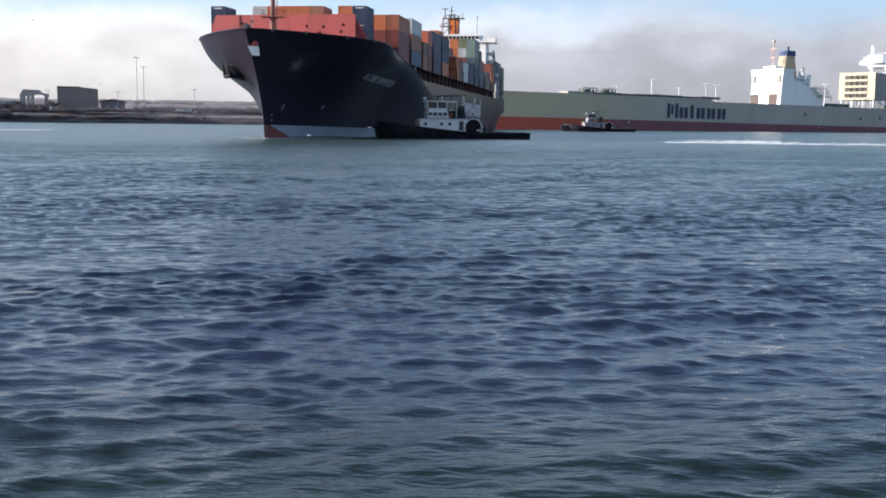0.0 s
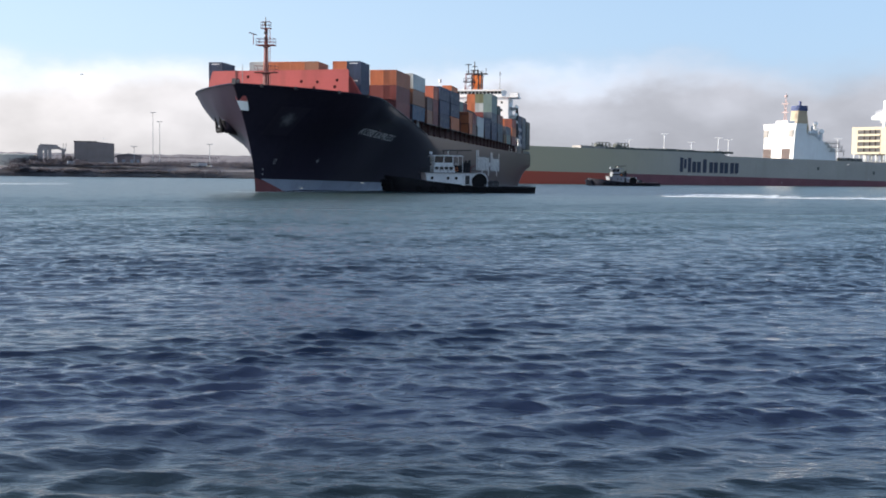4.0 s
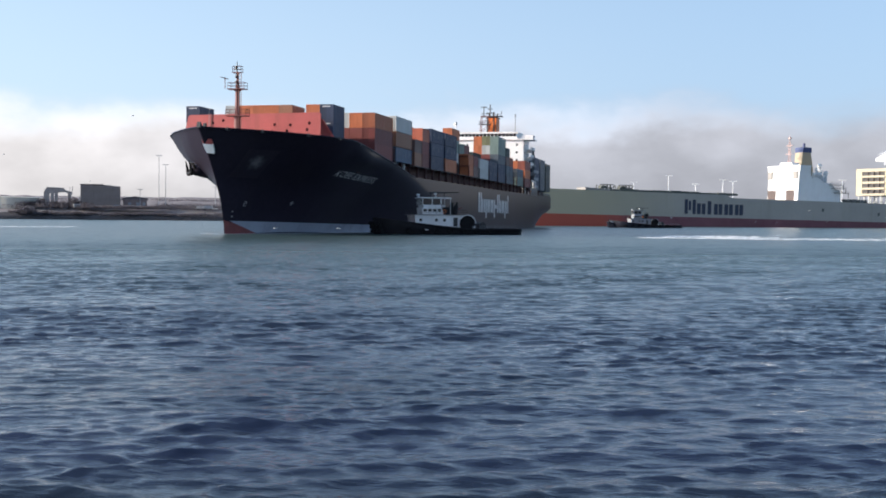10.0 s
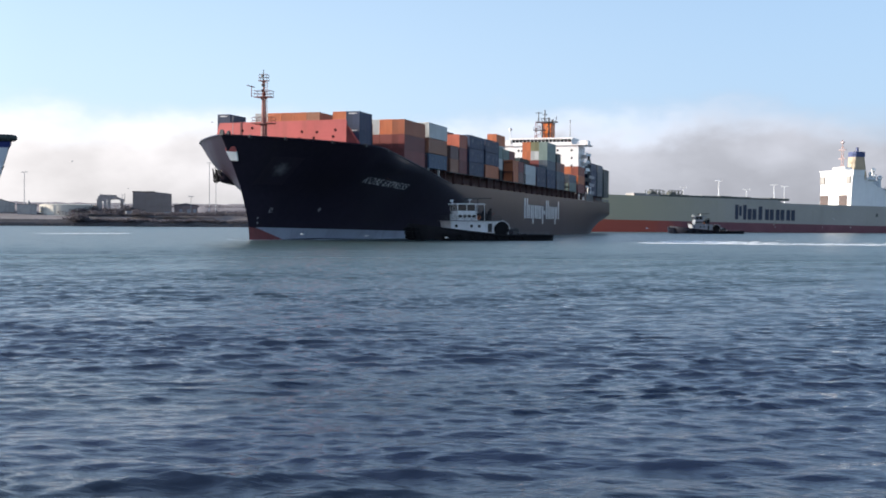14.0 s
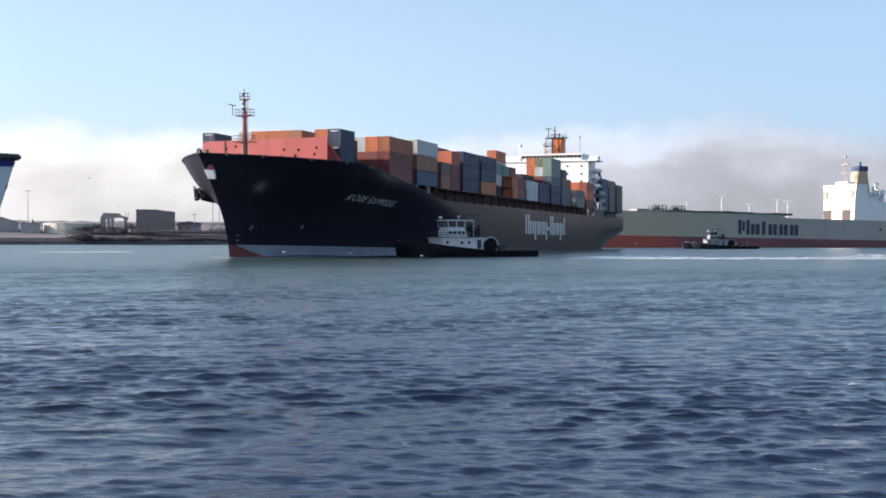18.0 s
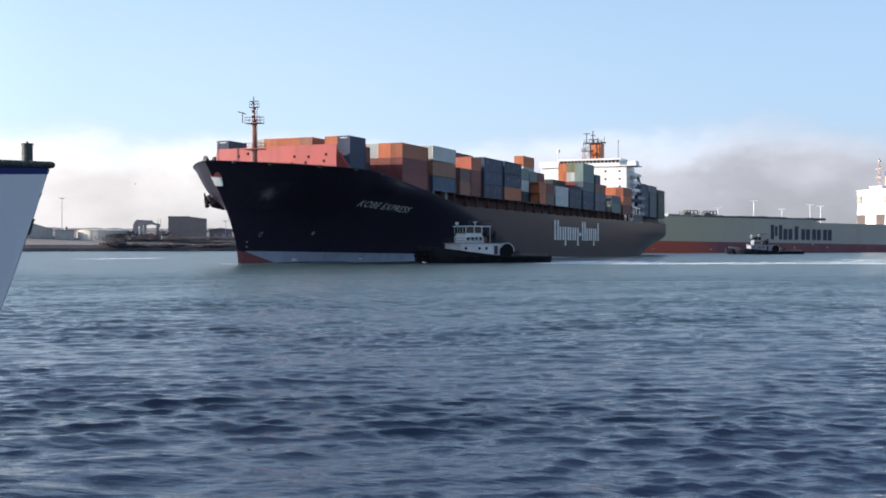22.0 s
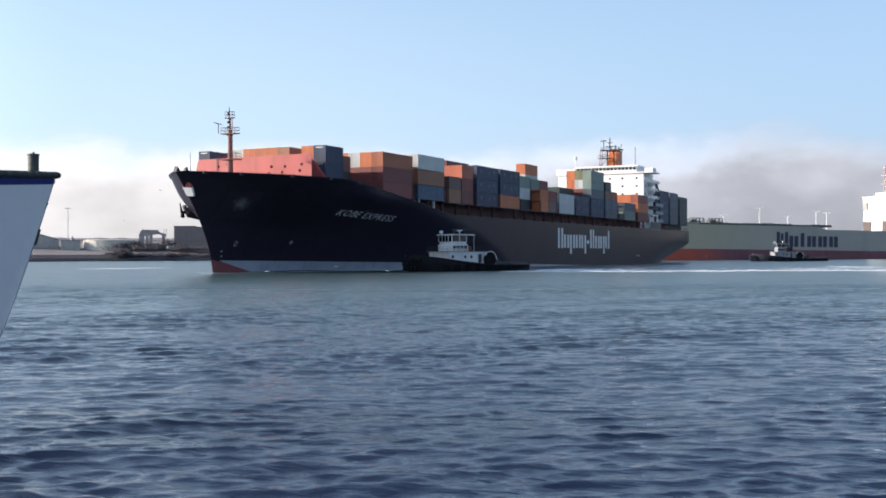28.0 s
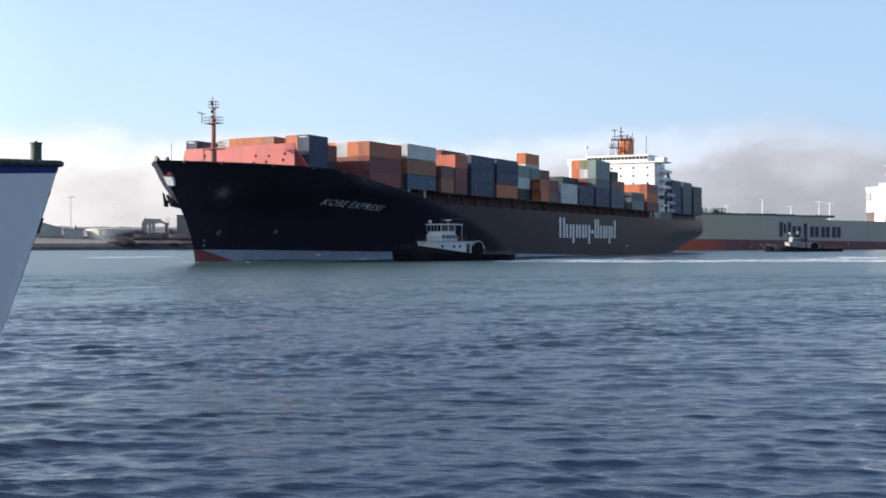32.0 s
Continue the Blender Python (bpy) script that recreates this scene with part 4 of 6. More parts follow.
        part("windlass", bm, M["steel_dark"], ship)

    # hatch coamings, side stanchions and lashing walkways
    for x0, x1, w, z0, z1 in ((-216.5, -28.5, 13.2, 11.0, 13.75), (-283.0, -240.0, 11.0, 11.3, 13.85), (-20.0, -13.5, 12.8, 14.6, 15.95), (-26.8, -20.4, 12.8, 13.9, 15.35)):
        bm = bmesh.new()
        box(bm, x0, x1, -w, w, z0, z1)
        part("hatch_coaming", bm, M["coaming"], ship, "rust-red hatch coaming")
    post = bmesh.new()
    box(post, -0.2, 0.2, -0.25, 0.25, 0, 2.5)
    box(post, -0.5, 0.5, -0.45, 0.45, 2.25, 2.5)
    post_me = mesh_of("stanchion", post, M["coaming"])
    x = -43.3
    while x > -217:
        for side in (1, -1):
            ob = part("stanchion", post_me, None, ship)
            ob.location = (x, side * 15.4, deck_z(x) - 0.05)
        x -= 6.75
    for side in (1, -1):
        bm = bmesh.new()
        box(bm, -217.5, -58.5, min(side * 14.0, side * 15.9), max(side * 14.0, side * 15.9), 13.72, 13.86)
        part("lashing_walkway", bm, M["steel_dark"], ship)
    for side in (1, -1):
        bm = bmesh.new()
        rail(bm, [(-58, side * 15.95, 11.4), (-110, side * 15.95, 11.4), (-160, side * 15.95, 11.4), (-213, side * 15.95, 11.7)], 1.05, 0.04, 2.5)
        part("deck_railing", bm, M["coaming"], ship)
    for x in (-42.9, -57.7, -72.4, -86.1, -99.6, -113.1, -126.7, -140.3, -153.8, -167.4, -181.1, -187.2, -201.8, -216.4):
        bm = bmesh.new()
        for s in (-1, 1):
            for k in range(7):
                rod(bm, (x, s * (1.2 + 2.48 * k), 13.7), (x, s * (1.2 + 2.48 * k), 18.8 if k < 6 else 16.4), 0.12, seg=4)
        box(bm, x - 0.3, x + 0.3, -15.9, 15.9, 16.3, 16.45)
        box(bm, x - 0.3, x + 0.3, -15.9, 15.9, 18.75, 18.9)
        part("lashing_bridge", bm, M["coaming"], ship)
    for x in (-31.5, -36.5, -41, -43.8, -46.3, -53):
        bm = bmesh.new()
        box(bm, x - 0.18, x + 0.18, 15.1, 15.5, deck_z(x) - 0.6, 14.0)
        part("side_post", bm, M["white_dull"], ship, "whitish side post")

    # accommodation block
    house = part("accommodation_block", bmesh.new(), M["white"], ship, "tall white accommodation block")
    bm = bmesh.new()
    box(bm, -238.0, -225.5, -16.0, 11.9, 11.3, 31.0)
    box(bm, -237.0, -225.5, -18.9, -16.0, 19.0, 31.0)
    part("block_wall", bm, M["white"], house)
    bm = bmesh.new()
    box(bm, -234.5, -224.9, -19.4, 15.3, 31.0, 31.35)
    box(bm, -229.5, -224.9, 12.4, 15.3, 31.35, 32.6)
    box(bm, -229.5, -224.9, -19.4, -12.3, 31.35, 33.0)
    part("bridge_wing", bm, M["white"], house)
    bm = bmesh.new()
    box(bm, -236.0, -225.2, -12.2, 9.6, 31.35, 32.15)
    box(bm, -236.0, -225.3, -12.1, 9.5, 32.15, 33.2)
    part("wheelhouse", bm, M["white"], house)
    bm = bmesh.new()
    box(bm, -236.4, -224.7, -12.6, 10.0, 33.2, 33.75)
    part("wheelhouse_roof", bm, M["white"], house)
    wm = bmesh.new()
    box(wm, -0.03, 0.05, -0.55, 0.55, 0, 0.95)
    win_me = mesh_of("bridge_window", wm, M["glass_dark"])
    for i in range(16):
        ob = part("bridge_window", win_me, None, house)
        ob.location = (-225.3, -11.3 + i * 1.34, 32.2)
    wm = bmesh.new()
    box(wm, -0.03, 0.03, -0.35, 0.35, 0, 0.75)
    small = mesh_of("cabin_window", wm, M["glass_dark"])
    for z in (20.8, 23.5, 26.2, 28.9):
        for y in (-9.5, -8.3, -3.3, 0.0, 4.5, 9.5):
            ob = part("cabin_window", small, None, house)
            ob.location = (-225.5, y, z)
        for x in (-228, -231.5, -235):
            ob = part("cabin_window", small, None, house)
            ob.matrix_local = pose(x, 11.9, z, 0, 0, 90)
    for z in (14.2, 16.9, 19.6, 22.3, 25.0, 27.7):
        bm = bmesh.new()
        edge = 15.2 if z < 22 else 13.9
        box(bm, -239.5, -229.0, 11.9, edge, z, z + 0.15)
        box(bm, -239.5, -229.0, edge - 0.05, edge, z + 0.15, z + 1.05)
        box(bm, -232.5, -231.9, 11.9, edge, z - 1.0, z)
        # lower galleries take a dimmer white: the shade there is put into the colour
        part("side_gallery", bm, M["far_white" if z < 22 else "white"], house, "side gallery with stairs")
    bm = bmesh.new()
    for i in range(5):
        z = 14.3 + 2.7 * i
        prism(bm, [(-238.5, z), (-234.8, z + 2.7), (-234.4, z + 2.7), (-238.1, z)], 13.2, 14.2)
    part("gallery_stairs", bm, M["steel_grey"], house)
    # gangway davit and pale bulwark below the block
    bm = bmesh.new()
    for x in (-219.3, -224.3, -229.6):
        rod(bm, (x, 15.6, 11.7), (x, 15.6, 16.6), 0.2, seg=6)
    rod(bm, (-219.3, 15.6, 16.5), (-229.6, 15.6, 16.2), 0.2, seg=6)
    rod(bm, (-219.3, 15.6, 14.0), (-229.6, 15.6, 13.8), 0.12, seg=6)
    part("davit", bm, M["white"], ship, "white boat davit at the ship's side")
    bm = bmesh.new()
    skin(bm, lambda z: -218.0, lambda z: -232.5, lambda u: 11.3, lambda u: 13.9, out=0.04, nx=10, nz=3, sides=(1,))
    bmesh.ops.solidify(bm, geom=bm.faces[:], thickness=0.15)
    part("side_bulwark", bm, M["steel_grey"], ship)
    bm = bmesh.new()
    rail(bm, [(-240, 15.6, 11.8), (-262, 14.8, 11.9), (-283.5, 13.4, 12.0), (-283.8, 0, 12.0), (-283.5, -13.4, 12.0)], 1.1, 0.05, 2.0)
    part("stern_railing", bm, M["steel_grey"], ship)
    # funnel, radar mast, aerials
    bm = bmesh.new()
    prism(bm, [(-236.5, 33.0), (-229.5, 33.0), (-230.4, 37.6), (-231.4, 39.3), (-236.5, 39.3)], -1.9, 1.2)
    part("funnel", bm, M["funnel_orange"], house, "orange funnel casing")
    bm = bmesh.new()
    for y in (-0.2, 0.6, 1.3, 1.9):
        rod(bm, (-234.5, y - 1.2, 39.2), (-234.8, y - 1.2, 40.2), 0.4, seg=10)
    box(bm, -236.7, -231.2, -2.1, 1.4, 39.3, 39.6)
    part("funnel_top", bm, M["steel_dark"], house)
    bm = bmesh.new()
    for y in (-3.4, -0.8):
        rod(bm, (-227.5, y, 33.6), (-227.5, y, 40.3), 0.35, 0.25, seg=8)
    box(bm, -228.7, -226.3, -5.8, 2.6, 40.1, 40.5)
    rod(bm, (-227.5, 0.4, 33.6), (-227.5, 0.2, 40.3), 0.14, seg=8)
    rod(bm, (-227.5, -3.4, 34), (-227.5, -0.8, 40), 0.12, seg=6)
    rod(bm, (-227.5, 2.0, 40.4), (-227.5, 2.2, 42.6), 0.12, seg=6)
    rod(bm, (-227.5, -4.9, 40.4), (-227.5, -4.9, 44.5), 0.18, seg=6)
    rod(bm, (-227.5, -2.4, 40.4), (-227.5, -2.4, 45.2), 0.22, seg=6)
    box(bm, -227.7, -227.3, -6.2, -3.6, 44.0, 44.25)
    box(bm, -227.7, -227.3, -3.3, -1.4, 43.2, 43.45)
    box(bm, -227.8, -227.2, -3.9, -0.8, 41.6, 41.9)
    rail(bm, [(-226.6, -5.5, 40.5), (-226.6, 1.5, 40.5)], 1.0, 0.05, 1.0)
    bmesh.ops.transform(bm, matrix=Matrix.Translation((0, 1.6, 33.6)) @ Matrix.Diagonal((1, 0.9, 0.87, 1)) @ Matrix.Translation((0, 0, -33.6)), verts=bm.verts[:])
    part("radar_mast", bm, M["steel_dark"], house, "dark radar mast with platforms")
    # lattice trestle that carries it
    bm = bmesh.new()
    for x in (-228.6, -226.2):
        for y in (-3.9, -0.9):
            rod(bm, (x, y, 33.7), (x, y * 0.9, 39.6), 0.14, 0.11, seg=6)
        for z0, z1 in ((33.8, 36.6), (36.6, 39.4)):
            rod(bm, (x, -3.9, z0), (x, -0.9, z1), 0.08, seg=5)
            rod(bm, (x, -3.8, z1), (x, -0.9, z1), 0.09, seg=5)
    part("mast_trestle", bm, M["mast_red"], house, "rust-red lattice trestle before the funnel")
    bm = bmesh.new()
    box(bm, -229.0, -225.8, -4.4, -0.4, 36.5, 36.7)
    rail(bm, [(-225.9, -4.3, 36.7), (-225.9, -0.5, 36.7)], 1.0, 0.05, 1.0)
    part("mast_gallery", bm, M["steel_dark"], house)
    for y, h in ((-1.9, 1.7), (-0.3, 2.3), (1.0, 1.5)):
        bm = bmesh.new()
        rod(bm, (-233.2, y, 39.3), (-233.4, y, 39.3 + h), 0.28, seg=8)
        part("exhaust_pipe", bm, M["steel_dark"], house)
    for y, z in ((-12.9, 37.7), (8.6, 40.2)):
        bm = bmesh.new()
        rod(bm, (-227.0, y, 33.5), (-227.0, y, z), 0.16, 0.1, seg=6)
        rod(bm, (-227.0, y, z - 1.3), (-227.0, y, z - 0.2), 0.55 if y < 0 else 0.2, seg=8)
        part("aerial", bm, M["white_dull"] if y < 0 else M["steel_grey"], house)
    return ship


ship = build_ship()

# ------------------------------------------------------------------ containers
PROTO = {}


def container(color, length, high):
    """One steel box with a frame, ribbed walls and two doors at its forward end."""
    key = (color, length, high)
    if key in PROTO:
        return PROTO[key]
    words = {"orange": "bright orange", "rust": "rust red", "maroon": "dark maroon", "orange_shaded": "shade-darkened orange", "salmon": "faded salmon red", "navy": "dark navy blue", "blue": "mid blue", "pale": "pale grey", "green": "grey green",
             "brown": "brownish", "tan": "faded tan orange", "cream": "cream", "dark": "very dark green", "olive": "olive", "slate": "slate grey"}[color]
    ob = thing("shipping_container", Matrix(), f"{words} steel shipping container stacked on the ship", "shipping container", "containers on the ship")
    mat = M["box_" + color]
    w, l = 1.219, length
    bm = bmesh.new()
    box(bm, -l + 0.06, -0.10, -w + 0.05, w - 0.05, 0.12, high - 0.06)
    part("body", bm, mat, ob)
    bm = bmesh.new()
    for y in (-w, w - 0.14):
        for x in (-l, -0.16):
            box(bm, x, x + 0.16, y, y + 0.14, 0.0, high)
        for z in (0.0, high - 0.12):
            box(bm, -l + 0.16, -0.16, y, y + 0.10, z, z + 0.12)
    for x in (-l, -0.10):
        for z in (0.0, high - 0.12):
            box(bm, x, x + 0.10, -w + 0.14, w - 0.14, z, z + 0.12)
    part("frame", bm, mat, ob)
    for s in (-1, 1):
        bm = bmesh.new()
        y0, y1 = (0.02, w - 0.16) if s > 0 else (-w + 0.16, -0.02)
        box(bm, -0.10, -0.05, y0, y1, 0.14, high - 0.14)
        for k in (0.3, 0.7):
            y = y0 + (y1 - y0) * k
            rod(bm, (-0.03, y, 0.16), (-0.03, y, high - 0.16), 0.03, seg=5)
        part("door", bm, mat, ob)
    if color in ("navy", "blue") and length > 8:
        for x, z in ((-2.2, 1.5), (-6.6, 1.2), (-9.6, 1.6)):
            bm = bmesh.new()
            prism(bm, [(x, z), (x - 0.8, z - 0.25), (x - 0.3, z + 0.2), (x - 0.9, z + 0.5), (x - 0.15, z + 0.65)], w - 0.06, w + 0.005)
            part("marking", bm, M["marking"], ob, "faded pale marking")
    if color in ("navy", "dark") and length < 8:
        bm = bmesh.new()
        box(bm, -0.06, -0.02, -0.75, 0.75, high - 0.42, high - 0.26)
        part("placard", bm, M["letter_white"], ob, "white placard on the end wall")
    PROTO[key] = (ob, [])
    return PROTO[key]


CARGO = []  # object and its place in ship space
INNER = []  # boxes that other boxes hide


def place_box(color, x, y, z, length, high):
    ob, used = container(color, length, high)
    m = Matrix.Translation((x, y, z))
    if used:
        ob = copy_thing(ob, ship_pose(0) @ m)
    else:
        ob.matrix_world = ship_pose(0) @ m
    used.append(1)
    CARGO.append((ob, m))


# front x, length, base, rows, tier height, colours of the port row from below, tiers of the other rows, colours of their tops from starboard to port
BAYS = [
    (-13.9, 6.06, 16.25, 11, 2.91, ["navy", "navy"], 2, ["navy", 0, 0, "pale", "orange", "orange", "orange", "tan", 0, "orange"]),
    (-20.7, 6.06, 15.37, 9, 2.85, ["dark", "brown"], 2, ["navy", "maroon", "rust", "maroon", "pale", "navy", "maroon", "brown"]),
    (-30.2, 12.19, 13.9, 13, 2.75, ["maroon", "maroon", "orange_shaded"], 3, ["maroon", "rust", "pale", "maroon", "tan", "pale", "orange", "pale", "pale", "orange", "pale", "orange"]),
    (-44.7, 12.19, 13.95, 13, 3.0, ["blue", "tan", "pale"], 3, ["rust", "pale", "maroon", "pale", "slate", "pale", "green", "pale", "pale", "pale", "pale", "pale"]),
    (-59.2, 6.06, 13.9, 13, 2.75, ["tan", "brown"], 2, ["maroon", "pale", "maroon", "slate", "maroon", "maroon", "pale", "maroon", "maroon", "rust", "maroon", "maroon"]),
    (-65.6, 6.06, 13.9, 13, 2.75, ["maroon", "maroon", "salmon"], 3, ["maroon", "blue", "maroon", "slate", "maroon", "slate", "maroon", "maroon", "orange", "orange", "orange", "salmon"]),
    (-73.6, 12.19, 13.9, 13, 2.95, ["navy", "navy", "navy"], 3, ["navy", "blue", "navy", "maroon", "navy", "navy", "blue", "navy", "navy", "navy", "blue", "navy"]),
    (-87.1, 12.19, 13.95, 13, 2.97, ["orange", "navy", "navy"], 3, ["blue", "navy", "rust", "navy", "navy", "blue", "navy", "orange", "navy", "navy", "navy", "navy"]),
    (-100.6, 12.19, 13.9, 11, 2.85, ["dark", "pale", "green"], 3, ["green", "pale", "maroon", "green", "pale", "green", "green", "pale", "pale", "green"]),
    (-113.4, 6.06, 13.9, 13, 2.75, ["orange", "orange"], 3, ["rust", "brown", "maroon", "rust", "orange", "brown", "maroon", "dark", "brown", "maroon", "maroon", "green"]),
    (-119.6, 6.06, 13.9, 13, 2.75, ["brown", "maroon"], 3, ["rust", "brown", "maroon", "rust", "orange", "brown", "maroon", "dark", "brown", "maroon", "maroon", "maroon"]),
    (-127.7, 12.19, 13.9, 13, 2.6, ["pale", "pale"], 2, ["maroon", "slate", "pale", "pale", "slate", "navy", "navy", "pale", "pale", "slate", "navy", "pale"]),
    (-141.3, 12.19, 13.9, 13, 2.6, ["navy", "navy"], 2, ["maroon", "navy", "pale", "maroon", "dark", "maroon", "maroon", "dark", "dark", "dark", "dark", "dark"]),
    (-154.8, 12.19, 13.9, 13, 2.62, ["navy", "navy", "slate", "green", "green"], 3, ["pale", "maroon", "maroon", "pale", "pale", "maroon", "maroon", "maroon", "maroon", "maroon", ("orange", "orange"), ("pale", "olive")]),
    (-168.4, 6.06, 13.9, 13, 2.65, ["slate", "slate", "brown", "dark"], 3, ["maroon", "brown", "pale", "maroon", "brown", "maroon", "rust", "maroon", "brown", "maroon", "maroon", "rust"]),
    (-174.5, 6.06, 13.9, 13, 2.65, ["slate", "slate", "rust"], 3, ["maroon", "brown", "pale", "maroon", "brown", "maroon", "rust", "maroon", "brown", "maroon", "maroon", "rust"]),
    (-188.4, 12.19, 13.9, 13, 2.65, ["green", "slate"], 2, ["maroon", "green", "slate", "green", "maroon", "green", "maroon", "slate", "green", "maroon", "green", "slate"]),
    # top port box is rust: shade on an orange side, put into the colour
    (-203.6, 12.19, 13.9, 13, 2.85, ["maroon", "orange", "rust"], 3, ["maroon", "rust", "orange", "rust", "maroon", "orange", "rust", "orange", "rust", "orange", "orange", "orange"]),
    (-241.5, 12.19, 14.0, 11, 2.95, ["navy", "navy", "navy", "navy"], 4, ["navy", "slate", "navy", "maroon", "navy", "slate", "navy", "navy", "slate", "navy"]),
    (-256.0, 12.19, 14.0, 11, 2.95, ["slate", "slate", "slate", "slate"], 4, ["slate", "green", "slate", "navy", "slate", "green", "slate", "slate", "green", "slate"]),
    (-270.8, 12.19, 14.0, 11, 2.7, ["dark", "dark", "dark", "dark"], 4, ["dark", "slate", "navy", "slate", "dark", "slate", "slate", "navy", "slate", "slate"]),
]


def load_cargo():
    for xf, length, base, rows, high, port, tiers, tops in BAYS:
        outer = (rows // 2) * 2.455
        h = min(high, 2.896) - 0.02
        for k, color in enumerate(port):
            place_box(color, xf, outer, base + k * high, length, h)
        for i, top in enumerate(tops):
            y = (i - rows // 2) * 2.455
            n = tiers
            if top == 0:
                n, top = tiers - 1, "maroon"
            stack = list(top) if isinstance(top, tuple) else [top]
            start = n - 1 if not isinstance(top, tuple) else n
            for k in range(start):
                INNER.append((xf, y, base + k * high, length, h))
            for k, color in enumerate(stack):
                place_box(color, xf, y, base + (start + k) * high, length, h)
    # single boxes that stand higher
    for color, x, y, z, length in (("pale", -141.5, -4.91, 13.9 + 2 * 2.6, 12.19),
                                  ("pale", -141.5, -2.455, 13.9 + 2 * 2.6, 12.19), ("dark", -141.5, 7.365, 13.9 + 2 * 2.6, 12.19), ("dark", -141.5, 9.82, 13.9 + 2 * 2.6, 12.19)):
        place_box(color, x, y, z, length, 2.57)
    # two low maroon boxes on the fourth tier
    for y in (4.91, 7.365):
        place_box("maroon", -73.6, y, 13.9 + 3 * 2.95, 12.19, 1.3)
    # a low pale box with a bright orange one on top
    place_box("pale", -115.5, 9.82, 22.17, 9.12, 1.3)
    place_box("orange", -115.5, 9.82, 23.5, 9.12, 2.75)
    bm = bmesh.new()
    for x, y, z, length, h in INNER:
        box(bm, x - length, x, y - 1.2, y + 1.2, z, z + h)
    part("cargo_core", bm, M["box_maroon"], ship, "closely packed containers inside the stacks", kind="stuff")


load_cargo()


# ------------------------------------------------------------------ tugs
def build_tug(label, white, k=1.0, dark="tug_black"):
    """A harbour tug, x forward, with a two-storey white house, wheelhouse and low after deck."""
    tug = thing("tugboat", Matrix(), label, "tugboat", "harbour tugs")

    def hx(*xs):
        return [2 + (x - 2) * k for x in xs]

    def hb(x, z):
        s = min(1, max(0, (14.3 + 0.25 * z - x) / 8.5))
        y = 4.7 * (1 - (1 - s) ** 2.4) * (0.86 + 0.14 * min(1, max(0, z) / 1.6))
        if x < -10:
            y *= 1 - 0.22 * min(1.3, (-10 - x) / 5.5) ** 2
        return max(0.02, y)

    def top(x):
        return 1.3 + 2.15 * max(0, (x + 6) / 20.5) ** 1.3

    bm = bmesh.new()
    for side in (1, -1):
        g = []
        for i in range(41):
            f = i / 40
            col = []
            for j in range(8):
                v = j / 7
                x = 14.5 - 31.1 * f
                z = -0.9 + (top(x) + 0.9) * v
                x = min(x, 14.3 + 0.25 * z)
                col.append(bm.verts.new((x, side * hb(x, z), z)))
            g.append(col)
        for i in range(40):
            for j in range(7):
                bm.faces.new((g[i][j], g[i + 1][j], g[i + 1][j + 1], g[i][j + 1]))
        if side == 1:
            p = g
        else:
            for j in range(7):
                bm.faces.new((p[-1][j], p[-1][j + 1], g[-1][j + 1], g[-1][j]))
    part("hull", bm, M[dark], tug, "dark painted tug hull", smooth=True)
    bm = bmesh.new()
    rows = []
    for i in range(40):
        x = 14.2 - 30.7 * i / 39
        z = top(x) - 0.45
        rows.append((bm.verts.new((x, -hb(x, z) + 0.05, z)), bm.verts.new((x, hb(x, z) - 0.05, z))))
    for a, b in zip(rows, rows[1:]):
        bm.faces.new((a[0], b[0], b[1], a[1]))
    part("deck", bm, M["deck_red"], tug)
    bm = bmesh.new()
    for side in (1, -1):
        for i in range(40):
            xa, xb = 14.3 - 0.76 * i, 14.3 - 0.76 * (i + 1)
            rod(bm, (xa, side * (hb(xa, 1) + 0.1), top(xa) - 0.35), (xb, side * (hb(xb, 1) + 0.1), top(xb) - 0.35), 0.22, seg=6)
    part("rubbing_strake", bm, M["rubber"], tug)
    for i in range(7):
        x = 8 - i * 2.9
        for side in (1, -1):
            bm = bmesh.new()
            ring(bm, (x, side * (hb(x, 0.6) + 0.25), 0.75), (0, 1, 0), 0.5, 0.2, 12, 6)
            part("tyre_fender", bm, M["rubber"], tug)
    bm = bmesh.new()
    for z in (0.6, 1.4, 2.2):
        for i in range(9):
            a = -1.1 + 0.275 * i
            rod(bm, (14.4 + 0.25 * z - 1.2 * a * a, 2.2 * a - 0.3, z), (14.4 + 0.25 * z - 1.2 * a * a, 2.2 * a + 0.35, z), 0.42, seg=8)
    part("bow_fender", bm, M["rubber"] if dark == "tug_black" else M[dark], tug, "thick dark bow fender")
    # lower house with a rounded after end
    bm = bmesh.new()
    prism(bm, list(zip(hx(6.2, 6.5, -4.0, -5.0, -5.4, -4.8), (1.5, 3.95, 3.95, 3.4, 2.3, 1.1))), -3.1, 3.1)
    part("deckhouse", bm, white, tug, "white steel deckhouse")
    dm = bmesh.new()
    rod(dm, (0, -0.04, 0), (0, 0.05, 0), 0.32, seg=12)
    port_me = mesh_of("porthole", dm, M["glass_dark"])
    for x in hx(5.2, 1.9, 0.2):
        for side in (1, -1):
            ob = part("porthole", port_me, None, tug)
            ob.location = (x, side * 3.1, 2.95)
    for side in (1, -1):
        bm = bmesh.new()
        box(bm, *hx(-2.6, -1.7), side * 3.1 - 0.04, side * 3.1 + 0.05, 1.7, 3.5)
        part("door", bm, M["steel_dark"], tug)
    bm = bmesh.new()
    box(bm, *hx(-4.6, 6.9), -3.3, 3.3, 3.95, 4.1)
    part("boat_deck", bm, M["steel_grey"], tug)
    bm = bmesh.new()
    a, b = hx(-4.5, 6.8)
